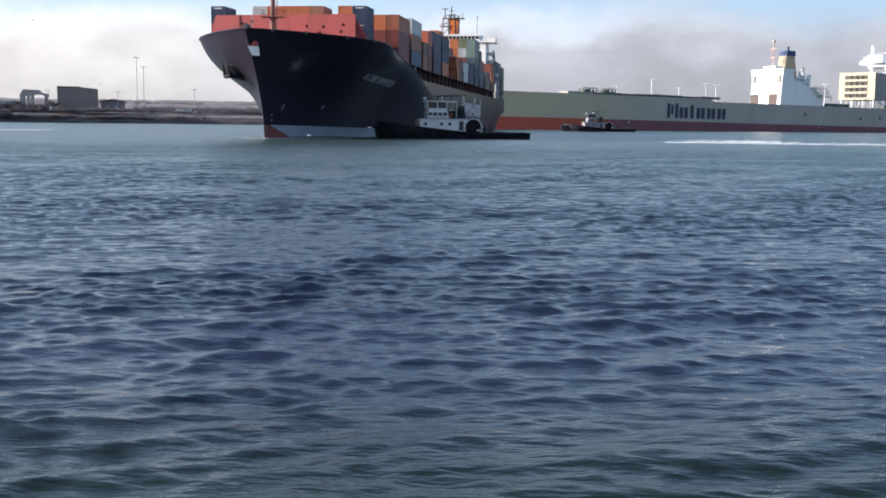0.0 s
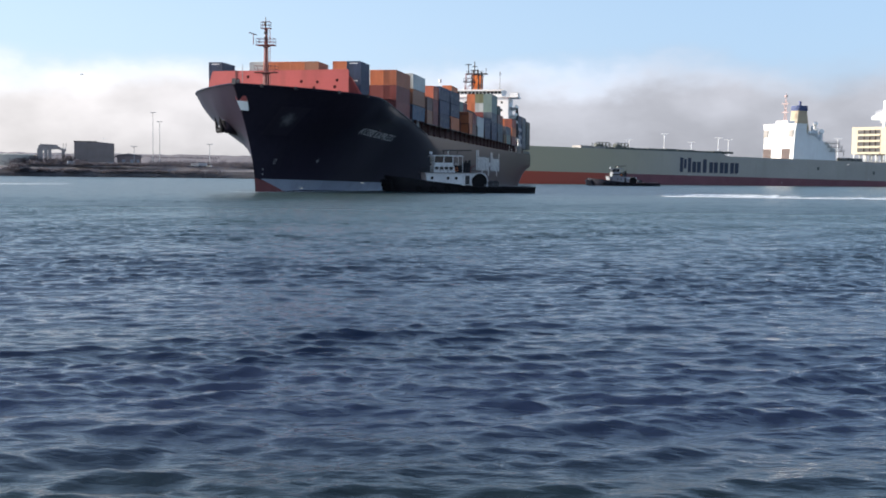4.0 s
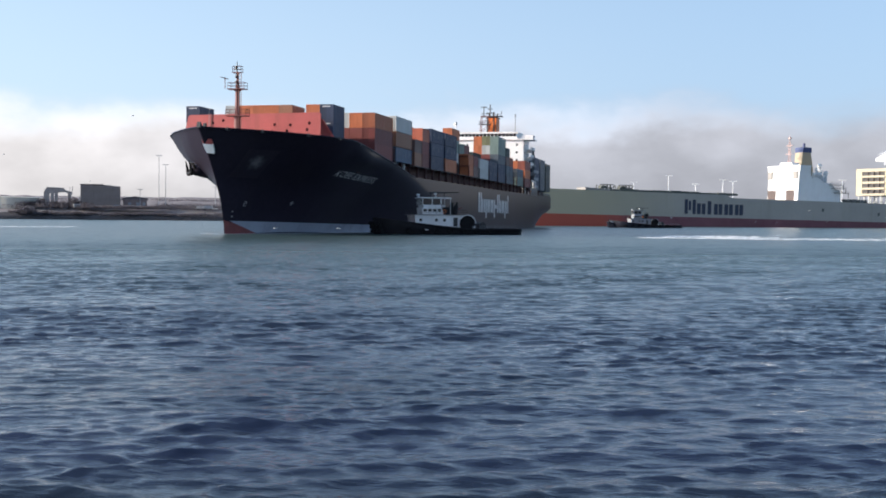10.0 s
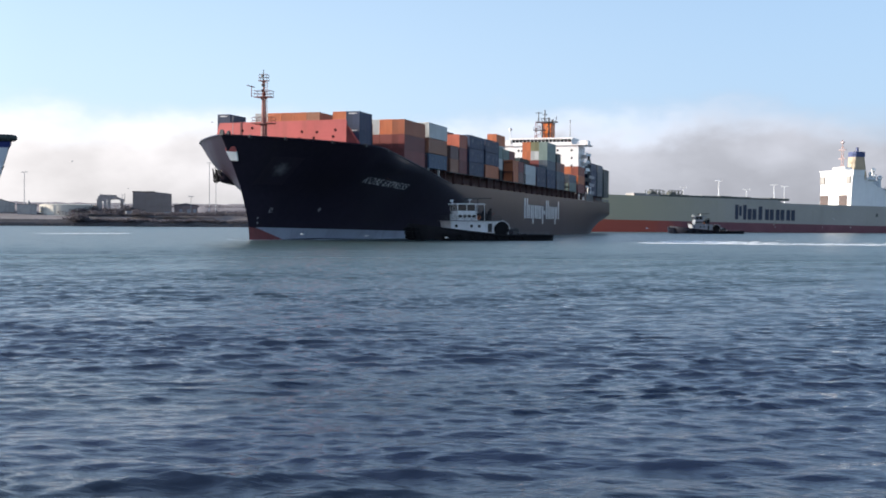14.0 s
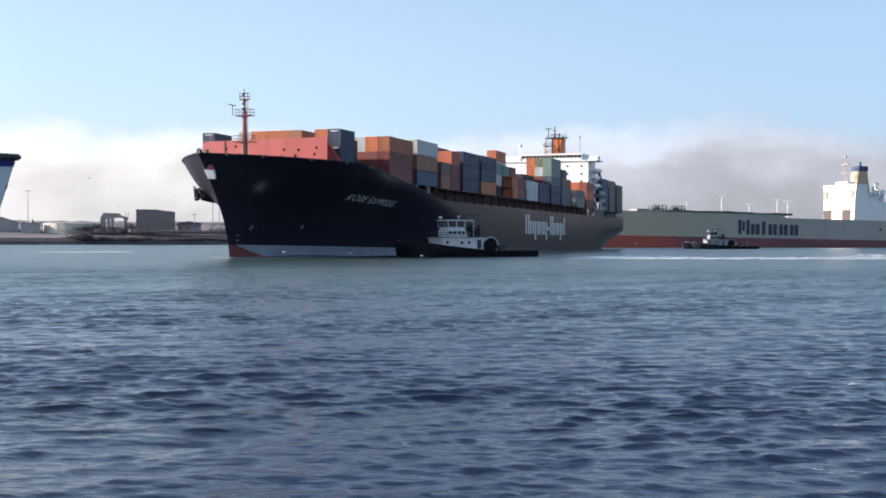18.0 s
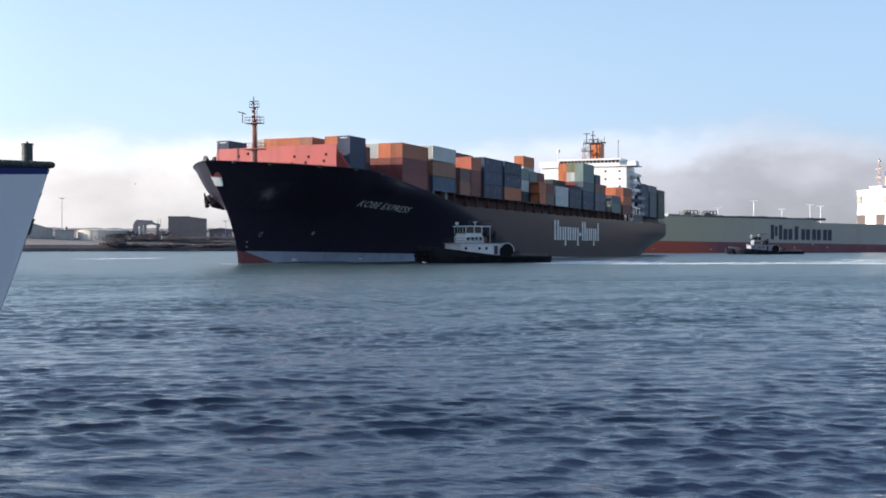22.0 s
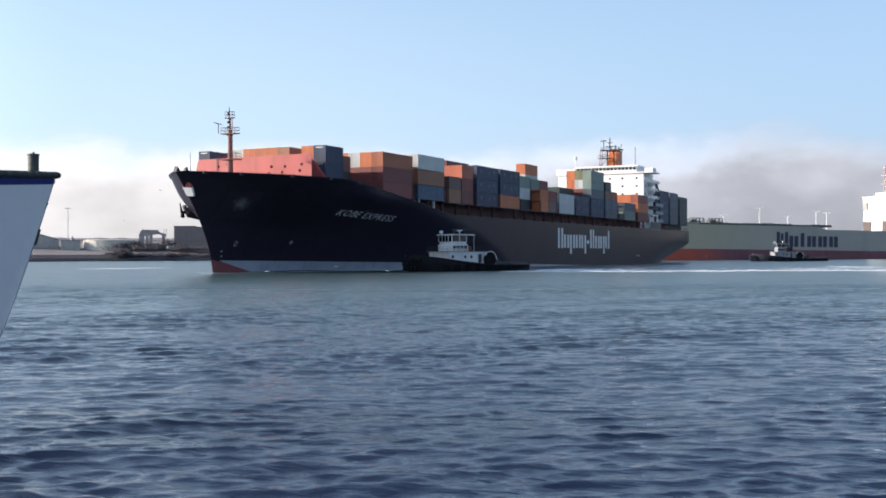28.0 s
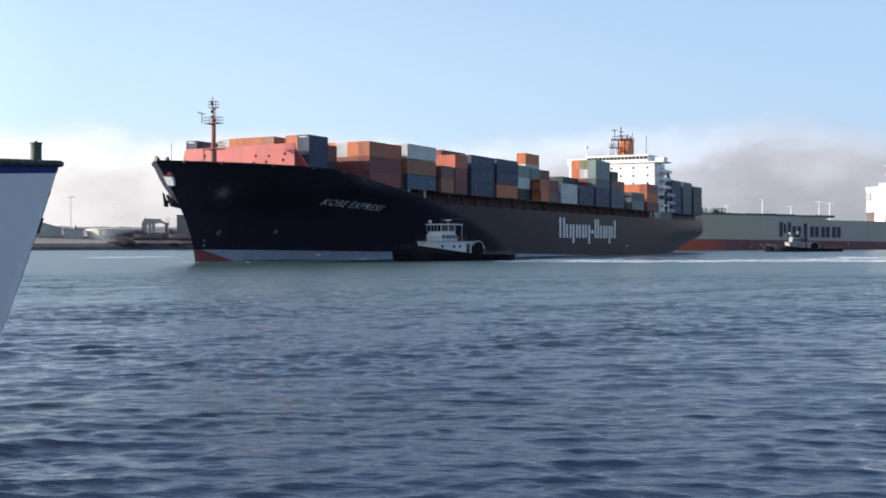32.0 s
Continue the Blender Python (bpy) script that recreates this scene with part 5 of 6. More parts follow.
    rail(bm, [(a, 3.3, 4.1), (b, 3.3, 4.1), (b, -3.3, 4.1), (a, -3.3, 4.1)], 0.9, 0.03, 1.6)
    part("deck_railing", bm, M["steel_dark"], tug)
    bm = bmesh.new()
    prism(bm, list(zip(hx(4.6, 4.7, 0.5, 0.2), (4.1, 5.5, 5.5, 4.1))), -2.3, 2.3)
    part("upper_house", bm, white, tug)
    bm = bmesh.new()
    prism(bm, list(zip(hx(4.3, 4.5, 4.5, 0.7, 0.6), (5.5, 6.0, 6.1, 6.1, 5.5))), -2.1, 2.1)
    part("wheelhouse", bm, white, tug)
    bm = bmesh.new()
    box(bm, *hx(0.7, 4.6), -2.12, 2.12, 6.1, 7.35)
    part("wheelhouse_glazing", bm, M["glass_dark"], tug, "dark wheelhouse windows")
    for x in hx(0.7, 2.6, 4.6):
        for y in (-2.14, 2.14):
            bm = bmesh.new()
            box(bm, x - 0.09, x + 0.09, y - 0.06, y + 0.06, 6.05, 7.4)
            part("window_post", bm, white, tug)
    for y in (-1.0, 0.0, 1.0):
        bm = bmesh.new()
        box(bm, hx(4.56)[0], hx(4.56)[0] + 0.12, y - 0.06, y + 0.06, 6.05, 7.4)
        part("window_post", bm, white, tug)
    # roof that runs aft over the open stack deck on two thin posts
    bm = bmesh.new()
    prism(bm, list(zip(hx(5.1, 5.1, 4.6, -1.0, -1.5, -1.5), (7.4, 7.52, 7.62, 7.62, 7.5, 7.38))), -2.4, 2.4)
    part("wheelhouse_roof", bm, white, tug)
    for y in (-2.2, 2.2):
        bm = bmesh.new()
        rod(bm, (hx(-1.3)[0], y, 4.1), (hx(-1.3)[0], y, 7.4), 0.07, seg=6)
        part("roof_post", bm, white, tug)
    for x in hx(1.1, 2.1, 3.1, 4.1):
        for side in (1, -1):
            bm = bmesh.new()
            box(bm, x - 0.36, x + 0.36, side * 2.3 - 0.05, side * 2.3 + 0.05, 4.7, 5.25)
            part("house_window", bm, M["glass_dark"], tug)
    # mast folded down aft along the roof
    bm = bmesh.new()
    rod(bm, (hx(2.4)[0], 0, 7.5), (hx(2.2)[0], 0, 8.7), 0.16, 0.12, seg=8)
    rod(bm, (hx(2.7)[0], 0, 8.55), (hx(-3.6)[0], 0.2, 8.75), 0.15, 0.09, seg=8)
    rod(bm, (hx(-0.6)[0], 0, 7.6), (hx(-0.6)[0], 0, 8.6), 0.1, seg=6)
    box(bm, hx(0.9)[0], hx(1.5)[0], -0.5, 0.5, 8.3, 8.75)
    part("mast", bm, M["steel_dark"], tug, "dark mast folded down aft")
    bm = bmesh.new()
    rod(bm, (hx(-1.1)[0], -1.4, 4.1), (hx(-1.1)[0], -1.4, 5.5), 0.3, seg=8)
    rod(bm, (hx(-1.1)[0], -1.4, 5.5), (hx(-0.4)[0], -1.5, 5.8), 0.42, seg=10)
    part("ventilator", bm, white, tug)
    bm = bmesh.new()
    box(bm, *hx(-2.4, 0.0), -1.2, 1.2, 4.1, 5.6)
    part("engine_casing", bm, M["tug_black"], tug, "black engine casing under the roof")
    for y in (-2.35, 2.35):
        bm = bmesh.new()
        ring(bm, (hx(0.0)[0], y, 4.75), (0, 1, 0), 0.33, 0.08, 14, 6)
        part("life_ring", bm, M["funnel_orange"], tug, "orange life ring on the house side")
    bm = bmesh.new()
    rod(bm, (hx(4.6)[0], -1.2, 7.6), (hx(4.6)[0], -1.2, 8.0), 0.1, seg=8)
    rod(bm, (hx(4.4)[0], -1.2, 8.1), (hx(5.0)[0], -1.2, 8.15), 0.26, seg=10)
    part("searchlight", bm, M["white_dull"], tug)
    bm = bmesh.new()
    rod(bm, (hx(1.5)[0], 0.9, 7.6), (hx(1.5)[0], 0.9, 8.3), 0.1, seg=8)
    box(bm, hx(1.4)[0], hx(1.6)[0], 0.1, 1.7, 8.3, 8.5)
    part("radar_scanner", bm, M["white_dull"], tug)
    bm = bmesh.new()
    rod(bm, (hx(-3.4)[0], 0.0, 4.1), (hx(-3.4)[0], 0.0, 5.2), 0.16, seg=8)
    rod(bm, (hx(-3.4)[0], 0.0, 5.1), (hx(-4.6)[0], -0.5, 5.6), 0.13, 0.08, seg=8)
    part("fire_monitor", bm, M["mast_red"], tug, "red fire monitor behind the wheelhouse")
    for y in (-1.7, 1.7):
        bm = bmesh.new()
        a, b, c = hx(-2.4, -2.7, -2.9)
        rod(bm, (a, y, 4.0), (b, y, 6.0), 0.55, 0.45, seg=12)
        rod(bm, (b, y, 6.0), (c, y, 6.6), 0.25, seg=8)
        part("exhaust_stack", bm, M["tug_black"], tug, "black exhaust stack")
    for y in (-3.4, 3.4):
        bm = bmesh.new()
        rod(bm, (-4.6, y - 0.25, 2.35), (-4.6, y + 0.25, 2.35), 1.4, seg=22)
        ring(bm, (-4.6, y, 2.35), (0, 1, 0), 1.35, 0.28, 22, 6)
        part("hose_drum", bm, M["rubber"], tug, "large black drum beside the house")
        bm = bmesh.new()
        s = 0.3 if y > 0 else -0.3
        arc = [(-4.6 + 1.72 * math.sin(a), y + s, 2.35 + 1.72 * math.cos(a)) for a in [radians(60 - 15 * i) for i in range(11)]]
        for p, q in zip(arc, arc[1:]):
            rod(bm, p, q, 0.09, seg=6)
        part("drum_guard", bm, white, tug, "pale curved guard rail over the drum")
    bm = bmesh.new()
    rod(bm, (-8.4, -2.0, 1.9), (-8.4, 2.0, 1.9), 0.7, seg=14)
    box(bm, -9.3, -7.4, -2.2, 2.2, 0.7, 1.2)
    part("towing_winch", bm, M["steel_dark"], tug, "dark towing winch")
    bm = bmesh.new()
    ring(bm, (-6.3, 0, 1.0), (1, 0, 0), 2.9, 0.14, 20, 6)
    bmesh.ops.bisect_plane(bm, geom=bm.verts[:] + bm.edges[:] + bm.faces[:], plane_co=(0, 0, 1.0), plane_no=(0, 0, -1), clear_outer=True)
    part("towing_arch", bm, M["white_dull"], tug)
    bm = bmesh.new()
    for y in (-2.2, 2.2):
        rod(bm, (-10.5, y, 0.6), (-10.5, y, 1.5), 0.2, seg=8)
    rod(bm, (-10.5, -2.5, 1.35), (-10.5, 2.5, 1.35), 0.16, seg=8)
    part("tow_bitt", bm, M["steel_dark"], tug)
    bm = bmesh.new()
    rail(bm, [(-5.5, 4.2, 1.0), (-15.4, 3.2, 1.0)], 0.8, 0.035, 1.5)
    part("stern_railing", bm, M["steel_grey"], tug)
    return tug


tug_near = build_tug("black and white harbour tug working beside the ship's bow", M["tug_white"])
tug_far = build_tug("small black and white tug crossing before the moored cargo ship", M["far_white"], 0.8, "tug_navy")

tug_near.scale = (0.87, 0.87, 0.87)
tug_far.scale = (0.98, 1.0, 0.95)

# ------------------------------------------------------------------ the moored cargo ship
# its own space: x aft along its side, y away from the water side, z up from the water
MOORED = Matrix.Translation((160, 640, 0)) @ pose(0, 0, 0, 0, 0, math.degrees(math.atan2(0.447, 0.894))) @ pose(0, 0, 0, 0, 0.72, 0)


def build_moored_ship():
    s = thing("cargo_ship", MOORED, "grey-green moored cargo ship with red bottom paint and white house", "ship")
    x0, x1, beam, deck, red = -178.0, 150.0, 31.0, 16.0, 4.75

    def top(x):
        return deck + (1.55 if x < -14 else 0.0)

    def inset(x, z):
        u = max(0, (-118 - x) / 60)
        return min(15.4, 15.5 * u ** 1.8 * (1.0 - 0.45 * z / 18))

    bm = bmesh.new()
    bmr = bmesh.new()
    xs = [x0 + (x1 - x0) * i / 82 for i in range(83)]
    for mesh, zs in ((bm, (red, red + 3, red + 7, None)), (bmr, (-4.0, 0.0, red))):
        for side in (0, 1):
            g = []
            for x in xs:
                col = []
                for z in zs:
                    zz = top(x) if z is None else z
                    i = inset(x, zz)
                    col.append(mesh.verts.new((x, i if side == 0 else beam - i, zz)))
                g.append(col)
            for a, b in zip(g, g[1:]):
                for j in range(len(zs) - 1):
                    mesh.faces.new((a[j], b[j], b[j + 1], a[j + 1]))
            if side == 0:
                first = g
            else:
                for j in range(len(zs) - 1):
                    mesh.faces.new((first[-1][j], g[-1][j], g[-1][j + 1], first[-1][j + 1]))
                    mesh.faces.new((first[0][j], g[0][j], g[0][j + 1], first[0][j + 1]))
    part("hull_side", bm, M["cargo_hull"], s, "grey-green painted hull side")
    part("bottom_paint", bmr, M["cargo_red"], s, "faded red bottom paint, sunlit tone put into the bow end")
    bm = bmesh.new()
    box(bm, -112, -14.2, 0.3, beam - 0.3, deck + 1.3, deck + 1.5)
    box(bm, -14, x1, 0.3, beam - 0.3, deck - 0.3, deck - 0.1)
    part("deck", bm, M["cargo_deck"], s)
    # dark hatch covers and low deck cargo along the rail
    r = random.Random(11)
    x = -110.0
    while x < -16:
        w = r.choice((6.1, 8.0, 12.2))
        bm = bmesh.new()
        hgt = 0.9 + r.uniform(0, 0.5)
        box(bm, x, x + w - 0.5, 0.8, 9, deck + 1.45, deck + 1.5 + hgt)
        for k in range(int(w / 2)):
            box(bm, x + 2 * k, x + 2 * k + 0.15, 0.55, 0.8, deck + 1.45, deck + 1.5 + hgt + 0.1)
        part("hatch_cover", bm, M["cargo_deck"] if r.random() < 0.85 else M["grey_wall"], s)
        x += w
    for x in (-99.0, -87.0):
        bm = bmesh.new()
        for k in range(5):
            for y in (3, 7):
                rod(bm, (x + 2.1 * k, y, deck + 1.5), (x + 2.1 * k, y, deck + 4.8), 0.25, seg=5)
            if k < 4:
                rod(bm, (x + 2.1 * k, 3, deck + 2.0), (x + 2.1 * (k + 1), 3, deck + 4.5), 0.18, seg=5)
        for z in (3.0, 4.7):
            box(bm, x, x + 8.5, 2.8, 3.2, deck + z, deck + z + 0.35)
        box(bm, x + 1, x + 4.5, 3.5, 7, deck + 1.5, deck + 4.2)
        part("deck_gear", bm, M["cargo_deck"], s)
    for bars in word_strokes("Mxtxxx", 7.3, 2.15, 5.9, 7.9, 0):
        bm = bmesh.new()
        for a, b, lo, hi in bars:
            box(bm, -46.5 + a, -46.5 + b, -0.08, 0.2, 6.5 + lo, 6.5 + hi)
        part("letter_block", bm, M["letter_blue"], s, "dark blue letter block on the hull")
    # house
    house = part("accommodation_block", bmesh.new(), M["white"], s, "white stepped accommodation block")
    bm = bmesh.new()
    prism(bm, [(36.5, deck), (37.5, 33.5), (46, 33.5), (46.5, 31), (52, 30.0), (56, 27.5), (62.5, 26.5), (66, 23.5), (69.0, 23.0), (69.5, deck)], 3.5, 29.0)
    part("block_wall", bm, M["white"], house)
    bm = bmesh.new()
    box(bm, 37.3, 45.5, 2.8, 29.7, 33.5, 36.2)
    part("wheelhouse", bm, M["white"], house)
    bm = bmesh.new()
    box(bm, 37.0, 46.0, 2.5, 30.0, 36.2, 36.7)
    box(bm, 38.5, 44.0, 11, 21, 36.7, 38.6)
    part("wheelhouse_roof", bm, M["white"], house)
    # openings are flat panels, their inner shade put into the dark brown colour
    for y in (6.5, 22.0):
        bm = bmesh.new()
        box(bm, 36.3, 36.9, y, y + 6.5, deck + 0.1, deck + 6.2)
        part("front_opening", bm, M["opening_brown"], house, "dark square panel for a shaded opening in the front wall")
    for y in (4.6, 25.6):
        bm = bmesh.new()
        box(bm, 36.6, 37.5, y, y + 3.4, 28.8, 33.2)
        part("front_window", bm, M["grey_wall"], house)
    for i, (z, xa, xb) in enumerate(((26.0, 60, 71), (23.8, 62, 73), (21.4, 64, 75))):
        bm = bmesh.new()
        box(bm, xa, xb, 2.0, 8.0, z, z + 0.25)
        rail(bm, [(xa, 2.1, z + 0.2), (xb, 2.1, z + 0.2)], 1.1, 0.07, 2.5)
        for x in (xb - 0.6,):
            box(bm, x, x + 0.3, 2.3, 2.6, z - 2.6, z)
        part("after_balcony", bm, M["grey_wall"], house)
    bm = bmesh.new()
    rod(bm, (47, 2.5, 31.5), (53, 2.5, 31.5), 1.1, 0.9, seg=10)
    rod(bm, (46.5, 2.5, 33.2), (46.5, 2.5, 29.5), 0.2, seg=6)
    rod(bm, (53.5, 2.5, 33.2), (53.5, 2.5, 29.5), 0.2, seg=6)
    part("lifeboat", bm, M["white_dull"], house)
    bm = bmesh.new()
    prism(bm, [(46.5, 30.5), (47.8, 45.0), (54.2, 45.0), (57.0, 31.0)], 12.5, 18.5)
    part("funnel", bm, M["funnel_yellow"], s, "yellow funnel with a blue top")
    bm = bmesh.new()
    prism(bm, [(47.6, 45.0), (48.0, 48.0), (54.4, 48.0), (54.6, 45.0)], 12.2, 18.8)
    rod(bm, (52, 16, 47.8), (52, 16, 50.8), 0.9, 0.7, seg=10)
    part("funnel_top", bm, M["funnel_blue"], s)
    bm = bmesh.new()
    for y in (15.2, 16.8):
        rod(bm, (41, y, 38), (41, y, 50.5), 0.24, 0.18, seg=6)
    for i in range(8):
        z = 38.5 + 1.5 * i
        rod(bm, (41, 15.2 if i % 2 else 16.8, z), (41, 16.8 if i % 2 else 15.2, z + 1.5), 0.12, seg=5)
    rod(bm, (41, 16, 50), (41, 16, 54.8), 0.3, 0.18, seg=6)
    box(bm, 40.5, 41.5, 15.1, 16.9, 52.6, 53.6)
    for z in (43.5, 48.5):
        box(bm, 40.6, 41.4, 13.2, 18.8, z, z + 0.4)
    for y in (14.5, 17.5):
        rod(bm, (41, y, 38), (41, 16, 46), 0.15, seg=5)
    part("radar_mast", bm, M["pale_mast"], s)
    # vents and lockers that step down behind the funnel
    for x, y, z0, z1, w in ((57.5, 9, 29.0, 37.0, 1.1), (59.5, 13, 27.5, 35.0, 1.0), (61.5, 8, 26.4, 32.5, 1.2), (63.5, 12, 25.5, 30.0, 1.0), (56.0, 6, 27.5, 33.5, 0.8)):
        bm = bmesh.new()
        rod(bm, (x, y, z0), (x, y, z1), w, w * 0.8, seg=8)
        rod(bm, (x, y, z1), (x - 0.4, y - 1.2, z1 + 0.6), w * 1.2, seg=8)
        part("ventilator", bm, M["white_dull"], house)
    # after deck: winches, rail and stacked gear
    bm = bmesh.new()
    rail(bm, [(70, 0.4, deck), (149, 0.4, deck)], 1.2, 0.08, 4.0)
    part("deck_railing", bm, M["grey_wall"], s)
    for x in (73, 79, 85, 118, 126, 133, 141):
        bm = bmesh.new()
        box(bm, x, x + 4.2, 2, 6, deck - 0.1, deck + 1.3 + r.uniform(0, 1.0))
        rod(bm, (x + 1.0, 1.8, deck + 0.9), (x + 3.2, 1.8, deck + 0.9), 0.9, seg=10)
        part("deck_machinery", bm, M["cargo_deck"], s)
    for x, z in ((52, 11.0), (96, 9.5), (112, 10.2), (140, 12.0), (124, 12.3)):
        bm = bmesh.new()
        box(bm, x, x + 1.6, -0.06, 0.1, z - 1.0, z + 0.8)
        part("side_port", bm, M["cargo_deck"], s)
    return s


build_moored_ship()


# ------------------------------------------------------------------ far shore, right of the ship: terminal behind the cargo ship
def build_terminal():
    c = thing("terminal_building", Matrix.Translation(at(20.42, 790)) @ pose(0, 0, 0, 0, 0, 45.0), "cream block on steel legs with open galleries on the quay", "building")
    bm = bmesh.new()
    box(bm, 0.4, 36, 0.4, 24, 21.0, 38.4)
    part("side_wall", bm, M["grey_wall"], c, "dark grey side wall")
    bm = bmesh.new()
    box(bm, 0, 0.4, 0, 5.0, 21.0, 38.8)
    box(bm, 0, 0.4, 20.5, 24.5, 21.0, 38.8)
    box(bm, 0, 0.4, 5.0, 20.5, 36.8, 38.8)
    part("front_wall", bm, M["cream"], c, "cream painted front")
    for i in range(4):
        bm = bmesh.new()
        z = 21.1 + 3.95 * i
        box(bm, -0.6, 0.4, 5.0, 20.5, z, z + 1.35)
        part("gallery_parapet", bm, M["cream"], c)
        # no real depth: a dark sheet carries the gallery's shade as colour
        bm = bmesh.new()
        box(bm, 0.37, 0.43, 5.0, 20.5, z + 1.35, z + 3.95)
        part("gallery_opening", bm, M["steel_dark"], c, "thin dark sheet for the shade inside a gallery")
        for y in (8.6, 12.4, 16.4):
            bm = bmesh.new()
            box(bm, -0.4, 0.38, y - 0.2, y + 0.2, z + 1.35, z + 3.95)
            part("gallery_post", bm, M["opening_brown"], c)
    for x in (1, 9, 18, 27, 35):
        for y in (1, 8, 16, 23):
            bm = bmesh.new()
            rod(bm, (x, y, 3.0), (x, y, 21.1), 0.5, seg=6)
            part("leg", bm, M["white_dull"], c)
    for xa, xb in ((1, 9), (9, 18), (18, 27), (27, 35)):
        for za, zb in ((15.5, 20.8), (20.8, 15.5)):
            bm = bmesh.new()
            rod(bm, (xa, 1, za), (xb, 1, zb), 0.25, seg=5)
            part("brace", bm, M["white_dull"], c)
    # quay crane behind, white
    k = thing("quay_crane", Matrix.Translation(at(20.25, 840)) @ pose(0, 0, 0, 0, 0, -20), "white quay crane with raised machinery house", "crane")
    for x in (0, 24):
        for y in (0, 18):
            bm = bmesh.new()
            rod(bm, (x, y, 3.0), (x, y, 56 if x == 0 and y == 0 else 46), 0.8, 0.6, seg=6)
            part("leg", bm, M["pole_white"], k)
    beams = []
    for z in (38, 45):
        beams += [((-3, y, z), (27, y, z), 0.9) for y in (0, 18)] + [((x, 0, z), (x, 18, z), 0.9) for x in (0, 24)]
    for y in (0, 18):
        beams += [((0, y, 38), (24, y, 45), 0.5), ((24, y, 28), (8, y, 44), 0.6)]
    for a, b, w in beams:
        bm = bmesh.new()
        rod(bm, a, b, w, seg=6)
        part("portal_beam", bm, M["pole_white"], k)
    bm = bmesh.new()
    rod(bm, (0, 6, 38), (0, 6, 59.2), 1.25, 1.0, seg=10)
    part("boom_mast", bm, M["pole_white"], k, "thick white mast")
    for y in (4.0, 11.0):
        bm = bmesh.new()
        prism(bm, [(-8.5, 46.3), (-8.8, 48.0), (-4.0, 51.0), (0, 52.4), (37, 56.0), (37, 51.0), (0, 47.2), (-4, 46.0)], y, y + 1.2)
        part("boom_girder", bm, M["pole_white"], k, "white tapered boom girder")
    for i in range(9):
        bm = bmesh.new()
        x = -6.5 + 5.0 * i
        rod(bm, (x, 4.5, 48.5 + 0.1 * x), (x, 11.5, 48.5 + 0.1 * x), 0.4, seg=6)
        part("boom_tie", bm, M["pole_white"], k)
    bm = bmesh.new()
    rail(bm, [(-6, 4.2, 50.2), (0, 4.2, 52.4), (37, 4.2, 56.0)], 1.2, 0.12, 3.0)
    part("boom_railing", bm, M["pole_white"], k)
    bm = bmesh.new()
    box(bm, 9, 19.5, 3, 13, 55.2, 63.2)
    box(bm, 8.6, 19.9, 2.6, 13.4, 63.2, 63.7)
    part("machinery_house", bm, M["pole_white"], k)
    bm = bmesh.new()
    rod(bm, (9.3, 4.0, 40.4), (19.0, 4.0, 51.8), 0.8, seg=8)
    part("diagonal_strut", bm, M["pole_white"], k)
    bm = bmesh.new()
    box(bm, 3.0, 8.5, 5.0, 10.5, 43.6, 47.4)
    part("operator_cab", bm, M["steel_grey"], k)


build_terminal()


def lamp_mast(az, dist, el, material, label, arms, ground=4.5):
    z = lift(el, dist)
    p = at(az, dist, 0)
    ob = thing("light_mast", Matrix.Translation(p) @ pose(0, 0, 0, 0, 0, -az), label, "light mast", "light masts on the far shore")
    bm = bmesh.new()
    rod(bm, (0, 0, ground), (0, 0, z), 0.36, 0.22, seg=8)
    part("pole", bm, material, ob)
    bm = bmesh.new()
    rod(bm, (-arms, 0, z), (arms, 0, z), 0.15, seg=6)
    for x in (-arms, -arms * 0.4, arms * 0.4, arms):
        box(bm, x - 0.4, x + 0.4, -0.5, 0.5, z - 0.1, z + 0.35)
    part("lamp_head", bm, material, ob)


for az, el in ((8.33, 1.96), (10.04, 2.28), (11.36, 1.86), (12.66, 2.08), (13.14, 2.0), (18.2, 2.05), (6.9, 1.7)):
    lamp_mast(az, 880, el, M["pole_white"], "white floodlight mast behind the moored ship", 2.2)
for az, el in ((-15.32, 3.0), (-15.0, 2.56), (-16.21, 1.33), (-23.96, 2.38), (-12.6, 1.5)):
    lamp_mast(az, 960, el, M["pole"], "tall grey floodlight mast on the far shore", 1.9, ground=8.5)


